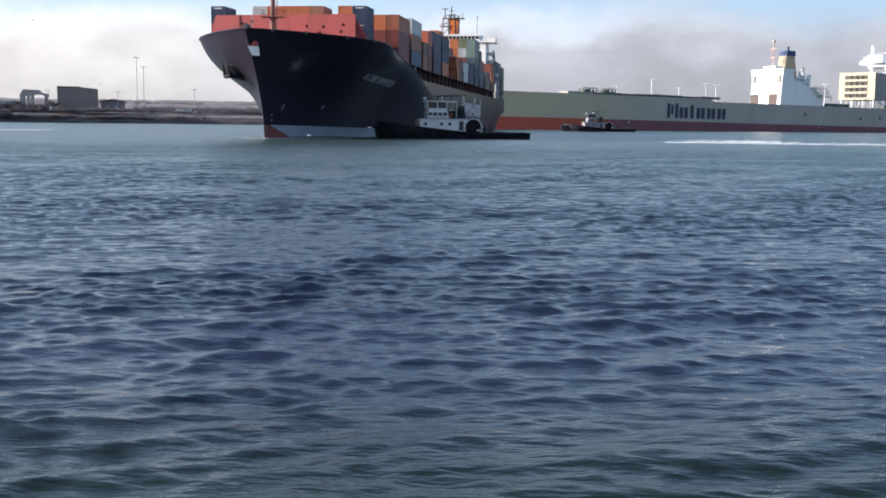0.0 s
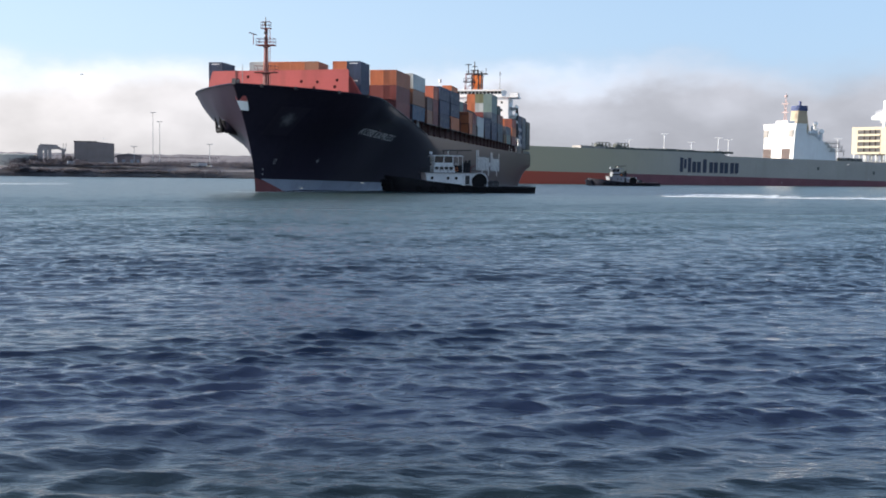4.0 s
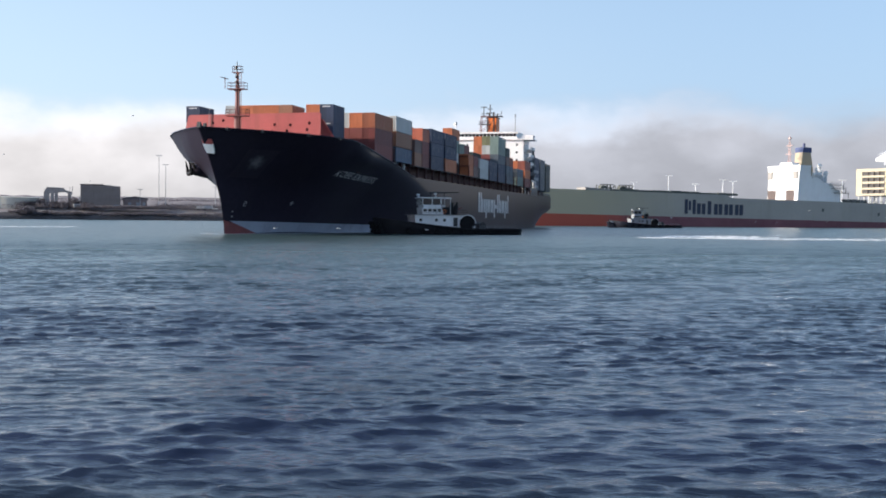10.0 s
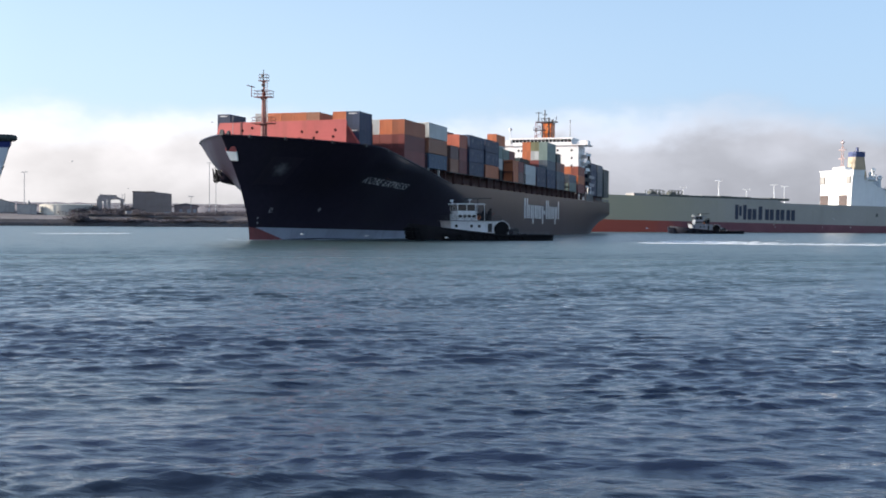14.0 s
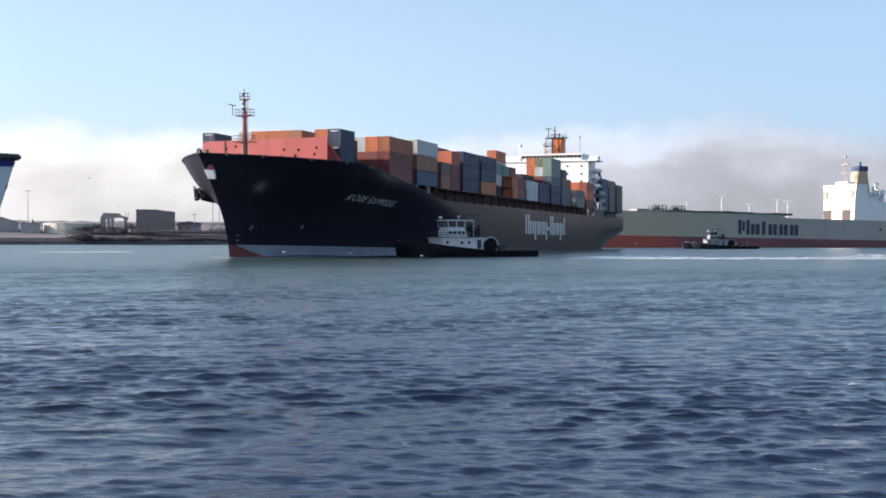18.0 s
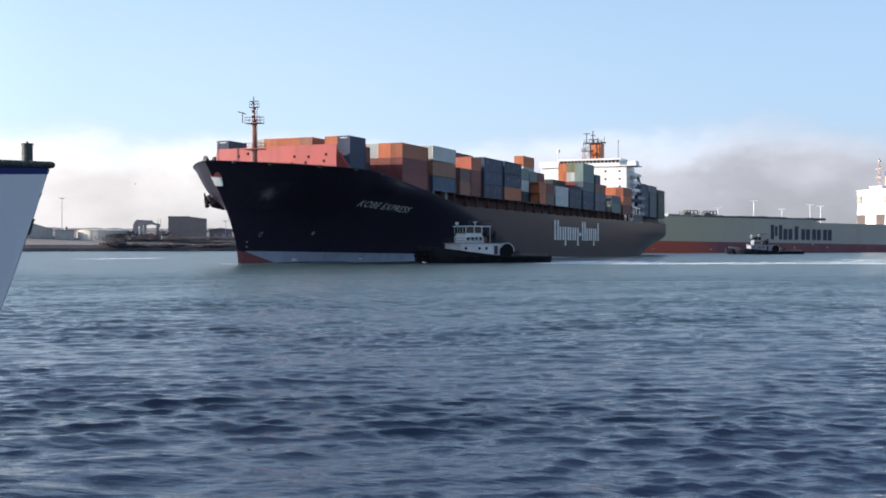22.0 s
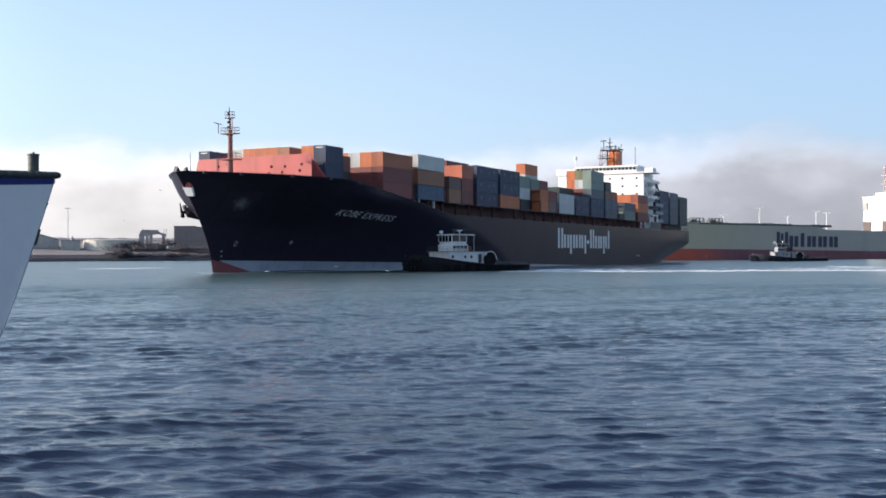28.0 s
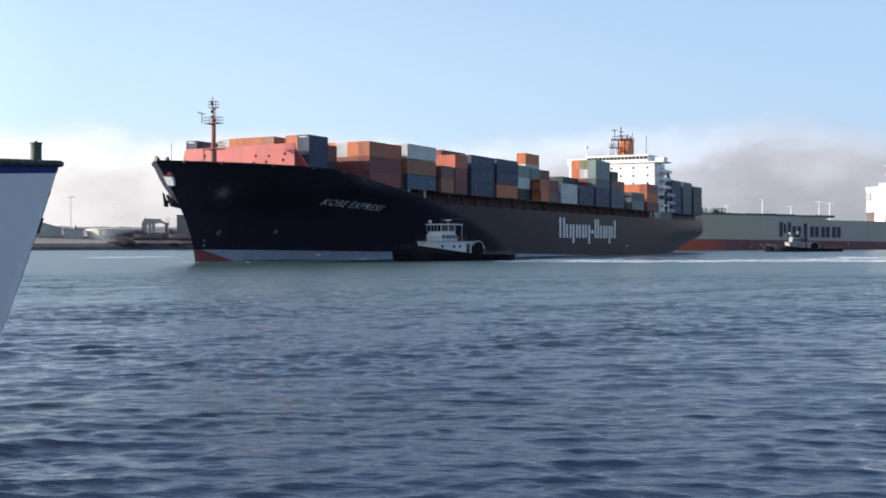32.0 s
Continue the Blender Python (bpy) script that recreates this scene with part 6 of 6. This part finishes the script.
def build_left_shore():
    d = 965
    # square concrete structure with openings
    p = at(-20.0, d, 9.2)
    g = thing("loading_frame", Matrix.Translation(p) @ pose(0, 0, 0, 0, 0, 20.0), "weathered concrete frame with open bays", "structure")
    for x in (-9.0, -4.6, -1.6, 8.6):
        bm = bmesh.new()
        w = 1.3 if x > -8 else 2.2
        box(bm, x - w, x + w, -3, 3, -1.5, 13.0)
        part("pier", bm, M["ruin"], g)
    bm = bmesh.new()
    prism(bm, [(-11.0, 9.5), (-10.2, 15.0), (-8.0, 16.6), (4.5, 16.2), (4.5, 15.0), (8.0, 13.4), (10.8, 13.0), (10.8, 10.5), (5, 12.8), (-5, 12.0)], -3.2, 3.2)
    part("roof_beam", bm, M["ruin"], g)
    for x in (-9, 8.5, 10.5):
        bm = bmesh.new()
        rod(bm, (x, 0, 12), (x + 0.4, 0, 17.5), 0.22, seg=5)
        part("vent_pipe", bm, M["steel_grey"], g)
    # dark ribbed building
    p = at(-18.06, d, 9.0)
    b = thing("warehouse", Matrix.Translation(p) @ pose(0, 0, 0, 0, 0, 18.06), "dark brown ribbed box building on the far shore", "building")
    bm = bmesh.new()
    prism(bm, [(-15.7, -1.5), (-15.7, 19.4), (2.0, 19.6), (15.6, 18.2), (15.6, -1.5)], 0, 22)
    part("wall", bm, M["brown_panel"], b)
    rib = bmesh.new()
    box(rib, -0.35, 0.35, -0.5, 0.0, 0, 18.0)
    rib_me = mesh_of("wall_rib", rib, M["brown_panel"])
    for i in range(15):
        ob = part("wall_rib", rib_me, None, b)
        ob.location = (-15.0 + i * 2.13, 0, 0)
    bm = bmesh.new()
    box(bm, -15.9, 2.0, -0.7, 22.2, 19.2, 19.9)
    part("roof_edge", bm, M["steel_dark"], b)
    # storage tank
    p = at(-21.95, d + 8, 8.0)
    t = thing("storage_tank", Matrix.Translation(p), "wide pale storage tank on the far shore", "tank")
    bm = bmesh.new()
    rod(bm, (0, 0, -0.5), (0, 0, 8.9), 22.5, seg=56)
    part("shell", bm, M["tank"], t)
    bm = bmesh.new()
    rod(bm, (0, 0, 8.9), (0, 0, 9.6), 22.7, 20.0, seg=56)
    part("roof", bm, M["tank"], t)
    # small block and shed with a sloping roof
    p = at(-23.85, d - 6, 8.0)
    h = thing("pump_house", Matrix.Translation(p) @ pose(0, 0, 0, 0, 0, 23.9), "small grey flat-roofed block", "building")
    bm = bmesh.new()
    box(bm, -7.2, 7.4, 0, 10, -0.5, 8.6)
    part("wall", bm, M["concrete"], h)
    bm = bmesh.new()
    box(bm, -7.5, 7.7, -0.3, 10.3, 8.6, 9.1)
    rod(bm, (1.5, 4, 9.0), (1.5, 4, 12.0), 1.6, 0.5, seg=10)
    part("roof", bm, M["steel_grey"], h)
    p = at(-25.0, d + 8, 7.5)
    sh = thing("shed", Matrix.Translation(p) @ pose(0, 0, 0, 0, 0, 25.0), "long grey shed with a sloping roof", "building")
    bm = bmesh.new()
    prism(bm, [(-26, -1), (-26, 19.5), (-10, 16.0), (10.5, 9.8), (10.5, -1)], 0, 14)
    part("wall", bm, M["concrete"], sh)
    bm = bmesh.new()
    prism(bm, [(-26.5, 19.6), (-26.5, 20.2), (-10, 16.7), (11, 10.4), (11, 9.9), (-10, 16.1)], -0.6, 14.6)
    part("roof", bm, M["steel_grey"], sh)
    # low red-brown building beside it
    p = at(-16.45, d + 4, 9.0)
    lb = thing("low_building", Matrix.Translation(p) @ pose(0, 0, 0, 0, 0, 16.5), "low red-brown building with a pale roof edge", "building")
    bm = bmesh.new()
    box(bm, -9.5, 9.5, 0, 10, -1, 8.2)
    part("wall", bm, M["brick_red"], lb)
    bm = bmesh.new()
    prism(bm, [(-10, 8.2), (-10, 9.0), (0, 10.6), (10, 9.0), (10, 8.2)], -0.5, 10.5)
    part("roof", bm, M["scrub"], lb)
    for x in (-5.5, 1.0, 6.0):
        bm = bmesh.new()
        box(bm, x, x + 2.4, -0.15, 0.1, 2.5, 5.5)
        part("window", bm, M["far_white"], lb)
    # parked cars
    cr = random.Random(12)
    for i in range(11):
        az = cr.choice((-17.3, -16.9, -16.2, -15.8, -15.4, -13.4, -13.0, -12.6)) + cr.uniform(-0.15, 0.15)
        car = thing("parked_car", Matrix.Translation(at(az, 940 + cr.uniform(-4, 4), 9.0)) @ pose(0, 0, 0, 0, 0, -az + cr.uniform(-30, 30)), "small parked car on the far shore", "car", "parked cars")
        mat = M[cr.choice(("white_dull", "far_white", "white", "boot_red", "steel_grey"))]
        bm = bmesh.new()
        prism(bm, [(-2.2, 0.35), (-2.25, 0.9), (-1.5, 1.0), (1.2, 1.0), (2.1, 0.85), (2.2, 0.35)], -0.85, 0.85)
        part("body", bm, mat, car)
        bm = bmesh.new()
        prism(bm, [(-1.5, 1.0), (-1.2, 1.45), (0.4, 1.48), (1.1, 1.0)], -0.75, 0.75)
        part("cabin", bm, M["glass_dark"], car)
        for x in (-1.35, 1.35):
            for y in (-0.75, 0.75):
                bm = bmesh.new()
                rod(bm, (x, y - 0.1, 0.33), (x, y + 0.1, 0.33), 0.33, seg=10)
                part("wheel", bm, M["rubber"], car)
    # parked trailers and vans seen as pale specks
    r = random.Random(3)
    for az in (-17.35, -16.45, -13.3, -12.95, -19.15):
        p = at(az, 935, 8.7)
        v = thing("parked_trailer", Matrix.Translation(p) @ pose(0, 0, 0, 0, 0, -az + r.uniform(-15, 15)), "pale parked trailer on the far shore", "trailer", "parked trailers")
        w = r.uniform(1.8, 3.6)
        bm = bmesh.new()
        box(bm, -w, w, -1.2, 1.2, 1.0, 3.4 + r.uniform(-0.6, 0.6))
        part("body", bm, M["far_white"], v)
        for x in (-w * 0.6, w * 0.6):
            bm = bmesh.new()
            rod(bm, (x, -1.3, 0.5), (x, 1.3, 0.5), 0.55, seg=10)
            part("wheel", bm, M["rubber"], v)


build_left_shore()


def leafy():
    """Grey-brown leaves, distance haze put into their colour, that let some light through."""
    m = M["leaf"]
    nt = m.node_tree
    N, L = nt.nodes.new, nt.links.new
    b = nt.nodes["Principled BSDF"]
    thin, mix = N("ShaderNodeBsdfTranslucent"), N("ShaderNodeMixShader")
    L(b.inputs["Base Color"].links[0].from_socket, thin.inputs["Color"])
    mix.inputs["Fac"].default_value = 0.4
    L(b.outputs[0], mix.inputs[1])
    L(thin.outputs[0], mix.inputs[2])
    L(mix.outputs[0], nt.nodes["Material Output"].inputs["Surface"])
    return m


def build_scrub():
    """Low trees and bushes along the far shore, many small leaf faces."""
    r = random.Random(21)
    verts, faces = [], []

    def clump(c, w, h, n):
        for _ in range(n):
            a, b = r.uniform(0, 6.283), r.uniform(-1, 1)
            k = r.uniform(0.2, 1.0) ** 0.5
            p = Vector((c.x + math.cos(a) * w * k, c.y + math.sin(a) * w * k, c.z + h * (0.5 + 0.5 * b * k)))
            u = Vector((r.uniform(-1, 1), r.uniform(-1, 1), r.uniform(-1, 1))).normalized() * r.uniform(0.5, 1.0)
            v = Vector((r.uniform(-1, 1), r.uniform(-1, 1), r.uniform(-1, 1))).normalized() * r.uniform(0.4, 0.8)
            i = len(verts)
            verts.extend((p, p + u, p + u + v, p + v))
            faces.append((i, i + 1, i + 2, i + 3))

    for _ in range(950):
        az = r.uniform(-34, 1.0)
        d = r.uniform(940, 985)
        h = r.choice((1.6, 2.0, 2.6, 3.4, 4.4)) * r.uniform(0.8, 1.2)
        if -26.6 < az < -21.2 and (r.random() < 0.85 or d > 945):
            continue
        if -18.9 < az < -15.3:
            d, h = r.uniform(930, 946), min(h, 2.4)
        clump(at(az, d, 9.0 if d < 950 else 9.8), r.uniform(4.0, 9.0), h, 90)
    # taller growth round the old loading frame and by the tank
    for az, d, w, h in ((-20.75, 958, 5, 8.0), (-20.3, 955, 6, 5.5), (-19.75, 955, 6, 6.0), (-19.25, 958, 5, 9.5), (-19.05, 962, 4, 7.0), (-21.1, 956, 7, 5.0), (-21.5, 950, 6, 6.5), (-18.75, 950, 5, 5.0)):
        for k in range(5):
            clump(at(az + r.uniform(-0.15, 0.15), d + r.uniform(-4, 4), 9.2 + r.uniform(0, 1)), w * r.uniform(0.4, 0.9), h * r.uniform(0.6, 1.0), 120)
    # tall growth that comes down the bank before the tank, and low growth along its top
    for _ in range(34):
        az = r.gauss(-21.55, 0.36)
        clump(at(az, r.uniform(911, 922), r.uniform(2.5, 5.0)), r.uniform(2.5, 5.0), r.uniform(3.0, 7.5) * max(0.4, 1 - abs(az + 21.55)), 130)
    for _ in range(150):
        az = -21.6 + 9.5 * r.random() ** 1.3
        clump(at(az, r.uniform(911, 918), r.uniform(2.6, 4.2)), r.uniform(2.5, 5.0), r.uniform(1.2, 2.8), 90)
    for _ in range(260):
        az = r.uniform(-34, 1.0)
        clump(at(az, r.uniform(1060, 1180), 17.2), r.uniform(8, 15), r.uniform(1.0, 2.2), 70)
    me = bpy.data.meshes.new("shrubs")
    me.from_pydata([tuple(v) for v in verts], [], faces)
    me.materials.append(leafy())
    tagged(new("shrubs", me), "dark scrub and low trees along the far shore", "shrubs", kind="stuff")
    # boulders on the bank
    bm_v, bm_f = [], []
    for _ in range(2600):
        az = r.uniform(-34, 0.5)
        k = r.random()
        c = at(az, 905 + 1 + 10 * k, -0.3 + 5.2 * k)
        w = r.uniform(0.4, 1.1)
        i = len(bm_v)
        for sx, sy, sz in ((1, 0, 0), (-1, 0, 0), (0, 1, 0), (0, -1, 0), (0, 0, 1), (0, 0, -1)):
            bm_v.append((c.x + sx * w * r.uniform(0.7, 1.3), c.y + sy * w * r.uniform(0.7, 1.3), c.z + sz * w * r.uniform(0.5, 1.0)))
        for a, b, e in ((0, 2, 4), (2, 1, 4), (1, 3, 4), (3, 0, 4), (2, 0, 5), (1, 2, 5), (3, 1, 5), (0, 3, 5)):
            bm_f.append((i + a, i + b, i + e))
    me = bpy.data.meshes.new("boulders")
    me.from_pydata(bm_v, [], bm_f)
    me.materials.append(M["riprap"])
    tagged(new("boulders", me), "dark rocks of the far bank", "rocks", kind="stuff")


build_scrub()


# ------------------------------------------------------------------ moored boat whose bow shows near the lens
def build_near_boat():
    """x forward; the stem head at x 0, the water at z -1.64; built large and set to its true size as a whole."""
    size = 0.62
    stem = at(-24.42, 30.0 * size)
    boat = thing("ferry_boat", Matrix.Translation((stem.x, stem.y, EYE * (1 - size))) @ pose(0, 0, 0, 0, 0, 4.0) @ Matrix.Scale(size, 4), "white moored boat with blue band and dark rubbing rail", "boat")

    def sx(z):
        return -0.05 - 0.30 * (4.75 - z) - 0.012 * (4.75 - z) ** 2

    def hb(x, z):
        s = min(1, max(0, (sx(z) - x) / (6.5 + 0.5 * (4.75 - z))))
        return max(0.03, 3.2 * (1 - (1 - s) ** 1.9))

    def sheer(x):
        return 4.72 + 0.012 * x

    def strip(lo, hi, name, mat, out=0.0, nz=6, label=""):
        bm = bmesh.new()
        for side in (1, -1):
            g = []
            for i in range(50):
                f = (i / 49) ** 1.4
                col = []
                for j in range(nz + 1):
                    x = -16.0 * f
                    z = lo(x) + (hi(x) - lo(x)) * j / nz
                    xx = sx(z) + (-16.0 - sx(z)) * f
                    col.append(bm.verts.new((xx + (out if i == 0 else 0), side * (hb(xx, z) + out), z)))
                g.append(col)
            for i in range(49):
                for j in range(nz):
                    bm.faces.new((g[i][j], g[i + 1][j], g[i + 1][j + 1], g[i][j + 1]))
            if side == 1:
                p = g
            elif out == 0:
                for j in range(nz):
                    bm.faces.new((p[-1][j], g[-1][j], g[-1][j + 1], p[-1][j + 1]))
        bmesh.ops.remove_doubles(bm, verts=bm.verts[:], dist=0.03)
        return part(name, bm, mat, boat, label, smooth=True)

    strip(lambda x: -2.4, lambda x: sheer(x), "hull", M["boat_white"], nz=14, label="white painted hull")
    strip(lambda x: sheer(x) - 0.20 + 0.045 * max(x, -3.0), lambda x: sheer(x) - 0.055, "blue_band", M["boat_blue"], out=0.012, label="royal blue painted band")
    bm = bmesh.new()
    pts = []
    for i in range(48):
        f = (i / 47) ** 1.5
        x = sx(4.75) + (-15.8 - sx(4.75)) * f
        pts.append((x, hb(x, 4.75), sheer(x) + 0.03))
    path = [(x, -y, z) for x, y, z in pts[::-1]] + pts[1:]
    for a, b in zip(path, path[1:]):
        rod(bm, a, b, 0.09, seg=10)
    bmesh.ops.create_uvsphere(bm, u_segments=14, v_segments=8, radius=0.095, matrix=Matrix.Translation((-0.03, 0, sheer(0) + 0.03)) @ Matrix.Diagonal((1.2, 1.3, 0.9, 1)))
    part("rubbing_rail", bm, M["rail_green"], boat, "dark green-grey rubbing rail", smooth=True)
    bm = bmesh.new()
    rows = []
    for x, y, z in pts:
        rows.append((bm.verts.new((x, -y + 0.02, z + 0.02)), bm.verts.new((x, y - 0.02, z + 0.02))))
    for a, b in zip(rows, rows[1:]):
        bm.faces.new((a[0], b[0], b[1], a[1]))
    part("deck", bm, M["steel_grey"], boat)
    bm = bmesh.new()
    rod(bm, (-0.62, 0, 4.6), (-0.62, 0, 5.25), 0.135, seg=20)
    rod(bm, (-0.62, 0, 5.25), (-0.62, 0, 5.29), 0.15, seg=20)
    rod(bm, (-0.62, 0, 5.29), (-0.62, 0, 5.34), 0.03, seg=8)
    part("bow_bollard", bm, M["rail_green"], boat, "dark mooring bollard on the foredeck")
    bm = bmesh.new()
    rod(bm, (sx(3.95) - 0.04, 0, 3.9), (sx(4.0) + 0.02, 0, 4.06), 0.03, 0.025, seg=8)
    part("bow_eye", bm, M["rail_green"], boat)
    bm = bmesh.new()
    rod(bm, (sx(3.05) + 0.02, 0, 3.0), (sx(3.4) + 0.02, 0, 3.4), 0.03, seg=6)
    part("hull_fitting", bm, M["steel_dark"], boat)


build_near_boat()


# ------------------------------------------------------------------ foam
FOAM = paint("foam", (0.74, 0.77, 0.79), 0.9, 0.1, 2.0)


def flecks(name, label, spots):
    """Low uneven mounds of foam that float on the water; spots: x, y, half length, half width."""
    r = random.Random(9)
    verts, faces = [], []
    for x, y, l, w in spots:
        n = r.randint(5, 7)
        i = len(verts)
        verts.append((x, y, 0.02 + r.uniform(0.02, 0.09) * min(1.0, w * 3.0)))
        for k in range(n):
            a = 6.283 * k / n
            q = r.uniform(0.55, 1.25)
            verts.append((x + l * math.cos(a) * q, y + w * math.sin(a) * q, 0.0))
            faces.append((i, i + 1 + k, i + 1 + (k + 1) % n))
    me = bpy.data.meshes.new(name)
    me.from_pydata(verts, [], faces)
    me.materials.append(FOAM)
    return tagged(new(name, me), label, "foam", kind="stuff")


def wake_spots():
    r = random.Random(17)
    out = []
    for lane, width, weight in ((0.0, 1.1, 2.6), (7.0, 4.0, 0.6), (40.0, 12.0, 0.8), (85.0, 18.0, 0.6), (-10.0, 2.0, 0.12)):
        for _ in range(int(4300 * weight)):
            x = 175 * r.random() ** 1.1
            bend = 2.0 * math.sin(x * 0.06 + lane)
            dens = (0.04 if lane else 0.3) + 0.7 * max(0.0, math.sin(x * (0.13 + 0.0006 * lane) + 1.7 * math.sin(x * 0.05 + lane)))
            if r.random() > dens or (lane and r.random() > 0.5 + 0.5 * math.sin(x * 0.09 + 2 * lane)):
                continue
            out.append((x, lane * (0.25 + 0.75 * x / 175) + bend + r.gauss(0, width * (0.35 + 0.4 * x / 175)), r.uniform(0.3, 1.7) if lane else r.uniform(0.3, 1.5), r.uniform(0.04, 0.22) if lane else r.uniform(0.06, 0.32)))
    return out


def bow_spots():
    r = random.Random(23)
    out = []
    for _ in range(420):
        u = r.random() ** 1.6
        x = 1.0 - 60 * u
        side = 1 if r.random() < 0.8 else -1
        out.append((x, side * (half_breadth(x, 0.3) + 0.25 + abs(r.gauss(0, 0.25 + 0.5 * u))), r.uniform(0.2, 0.8), r.uniform(0.06, 0.22)))
    for _ in range(90):
        d = r.random()
        out.append((1.2 - 5 * d, -0.5 - 5.5 * d + r.gauss(0, 0.2), r.uniform(0.15, 0.5), r.uniform(0.06, 0.2)))
    return out


def slick_spots():
    r = random.Random(31)
    out = []
    for _ in range(170):
        u = r.random()
        p = at(-23.6 + 4.4 * u, 285 + 14 * u + r.gauss(0, 3.0))
        if r.random() < 0.35 + 0.65 * math.sin(math.pi * u):
            out.append((p.x, p.y, r.uniform(0.4, 1.5), r.uniform(0.05, 0.2)))
    return out


flecks("tide_foam", "thin broken line of foam off the far shore", slick_spots())
foam = flecks("wake_foam", "white wash left by the tug's propellers", wake_spots())
bow_foam = flecks("bow_foam", "thin white ripple along the ship's waterline", bow_spots())


# ------------------------------------------------------------------ gulls
def build_gull():
    g = thing("gull", Matrix(), "white gull with grey wings gliding low over the water", "bird", "gulls over the harbour")
    bm = bmesh.new()
    bmesh.ops.create_uvsphere(bm, u_segments=10, v_segments=6, radius=1.0, matrix=Matrix.Diagonal((0.26, 0.085, 0.08, 1)))
    part("body", bm, M["gull_white"], g, smooth=True)
    bm = bmesh.new()
    bmesh.ops.create_uvsphere(bm, u_segments=8, v_segments=6, radius=0.06, matrix=Matrix.Translation((0.27, 0, 0.05)))
    part("head", bm, M["gull_white"], g, smooth=True)
    bm = bmesh.new()
    rod(bm, (0.32, 0, 0.045), (0.39, 0, 0.035), 0.015, 0.005, seg=5)
    part("beak", bm, M["funnel_yellow"], g)
    bm = bmesh.new()
    prism(bm, [(-0.22, 0.0), (-0.42, 0.02), (-0.42, 0.0), (-0.22, -0.02)], -0.07, 0.07)
    part("tail", bm, M["gull_white"], g)
    for side in (1, -1):
        bm = bmesh.new()
        for (xa, ya, za), (xb, yb, zb), (wa, wb) in (((0.06, 0.05, 0.04), (0.1, 0.32, 0.13), (0.2, 0.17)), ((0.1, 0.32, 0.13), (-0.06, 0.68, 0.07), (0.17, 0.04))):
            v = [bm.verts.new(p) for p in ((xa, side * ya, za), (xb, side * yb, zb), (xb - wb, side * yb, zb - 0.01), (xa - wa, side * ya, za - 0.01))]
            bm.faces.new(v)
        bmesh.ops.solidify(bm, geom=bm.faces[:], thickness=0.02)
        part("wing", bm, M["gull_grey"], g)
    return g


# bearing, distance and height at the start and at the end of the clip
FLIGHTS = [(-7.0, 172, 0.9, -15.5, 176, 0.6), (-4.0, 178, 1.6, -12.0, 172, 1.0), (1.5, 185, 1.2, -9.8, 176, 0.5), (9.0, 240, 3.2, 3.5, 250, 2.2),
           (12.0, 330, 4.5, 6.2, 300, 1.0), (20.0, 400, 9.0, 9.5, 420, 2.0), (23.0, 420, 6.0, 14.0, 430, 3.0), (-24.0, 300, 16.0, -19.0, 320, 22.0), (-20.0, 260, 24.0, -9.0, 300, 30.0),
           (18.0, 520, 3.0, 6.0, 500, 2.0), (16.0, 560, 2.0, 13.5, 540, 5.0), (21.0, 600, 4.0, 10.0, 580, 2.5), (14.0, 500, 6.0, 11.0, 520, 1.5), (-17.0, 330, 12.0, -22.0, 350, 14.0)]
GULLS = []
for i, fl in enumerate(FLIGHTS):
    if i == 0:
        first_gull = build_gull()
        GULLS.append(first_gull)
    else:
        GULLS.append(copy_thing(first_gull, Matrix()))


# ------------------------------------------------------------------ what moves
def tug_pose(t):
    az = np.interp(t, (0, 3, 6, 9, 12, 14, 17, 20, 23, 25, 28, 30, 32), (-0.03, -0.3, -0.61, -1.12, -1.66, -2.03, -2.59, -3.18, -3.67, -4.08, -4.63, -5.0, -5.37))
    p = at(float(az), 203 + 0.1 * t)
    turn = np.interp(t, (0, 6, 10, 14, 17, 23, 28, 32), (-170, -167, -163, -157, -151, -142, -135, -131))
    return pose(p.x, p.y, 0, 0, 0, float(turn))


def far_tug_pose(t):
    p = at(13.72 + (-238 + 5.2 * t) * 0.0266, 480)
    return pose(p.x, p.y, 0, 0, 0, 186)


def motions():
    times = [2.0 * i for i in range(17)]
    ship_rows = [(t, ship_pose(t)) for t in times]
    walk(ship, ship_rows)
    for ob, m in CARGO:
        walk(ob, [(t, p @ m) for t, p in ship_rows])
    walk(tug_near, [(t, tug_pose(t)) for t in times])
    walk(tug_far, [(t, far_tug_pose(t)) for t in times])
    walk(water, [(0, pose(0, 0, 0)), (16, pose(-2.5, -12, 0)), (32, pose(-5, -24, 0))])
    walk(bow_foam, ship_rows)
    for ob, (a0, d0, z0, a1, d1, z1) in zip(GULLS, FLIGHTS):
        way = at(a1, d1) - at(a0, d0)
        turn = math.degrees(math.atan2(way.y, way.x))
        rows = []
        for i in range(9):
            u = i / 8
            p = at(a0 + (a1 - a0) * u, d0 + (d1 - d0) * u)
            rows.append((4.0 * i, pose(p.x, p.y, z0 + (z1 - z0) * u + 0.4 * math.sin(5 * u + a0), 12 * math.sin(7 * u + a0), 0, turn)))
        walk(ob, rows)
    walk(foam, [(0, pose(36, 183, 0)), (6, pose(32, 183, 0)), (10, pose(29, 184, 0)), (14, pose(21, 185, 0, 0, 0, 2)), (20, pose(3, 191, 0, 0, 0, 4)), (32, pose(-10, 191, 0, 0, 0, 0))])


motions()
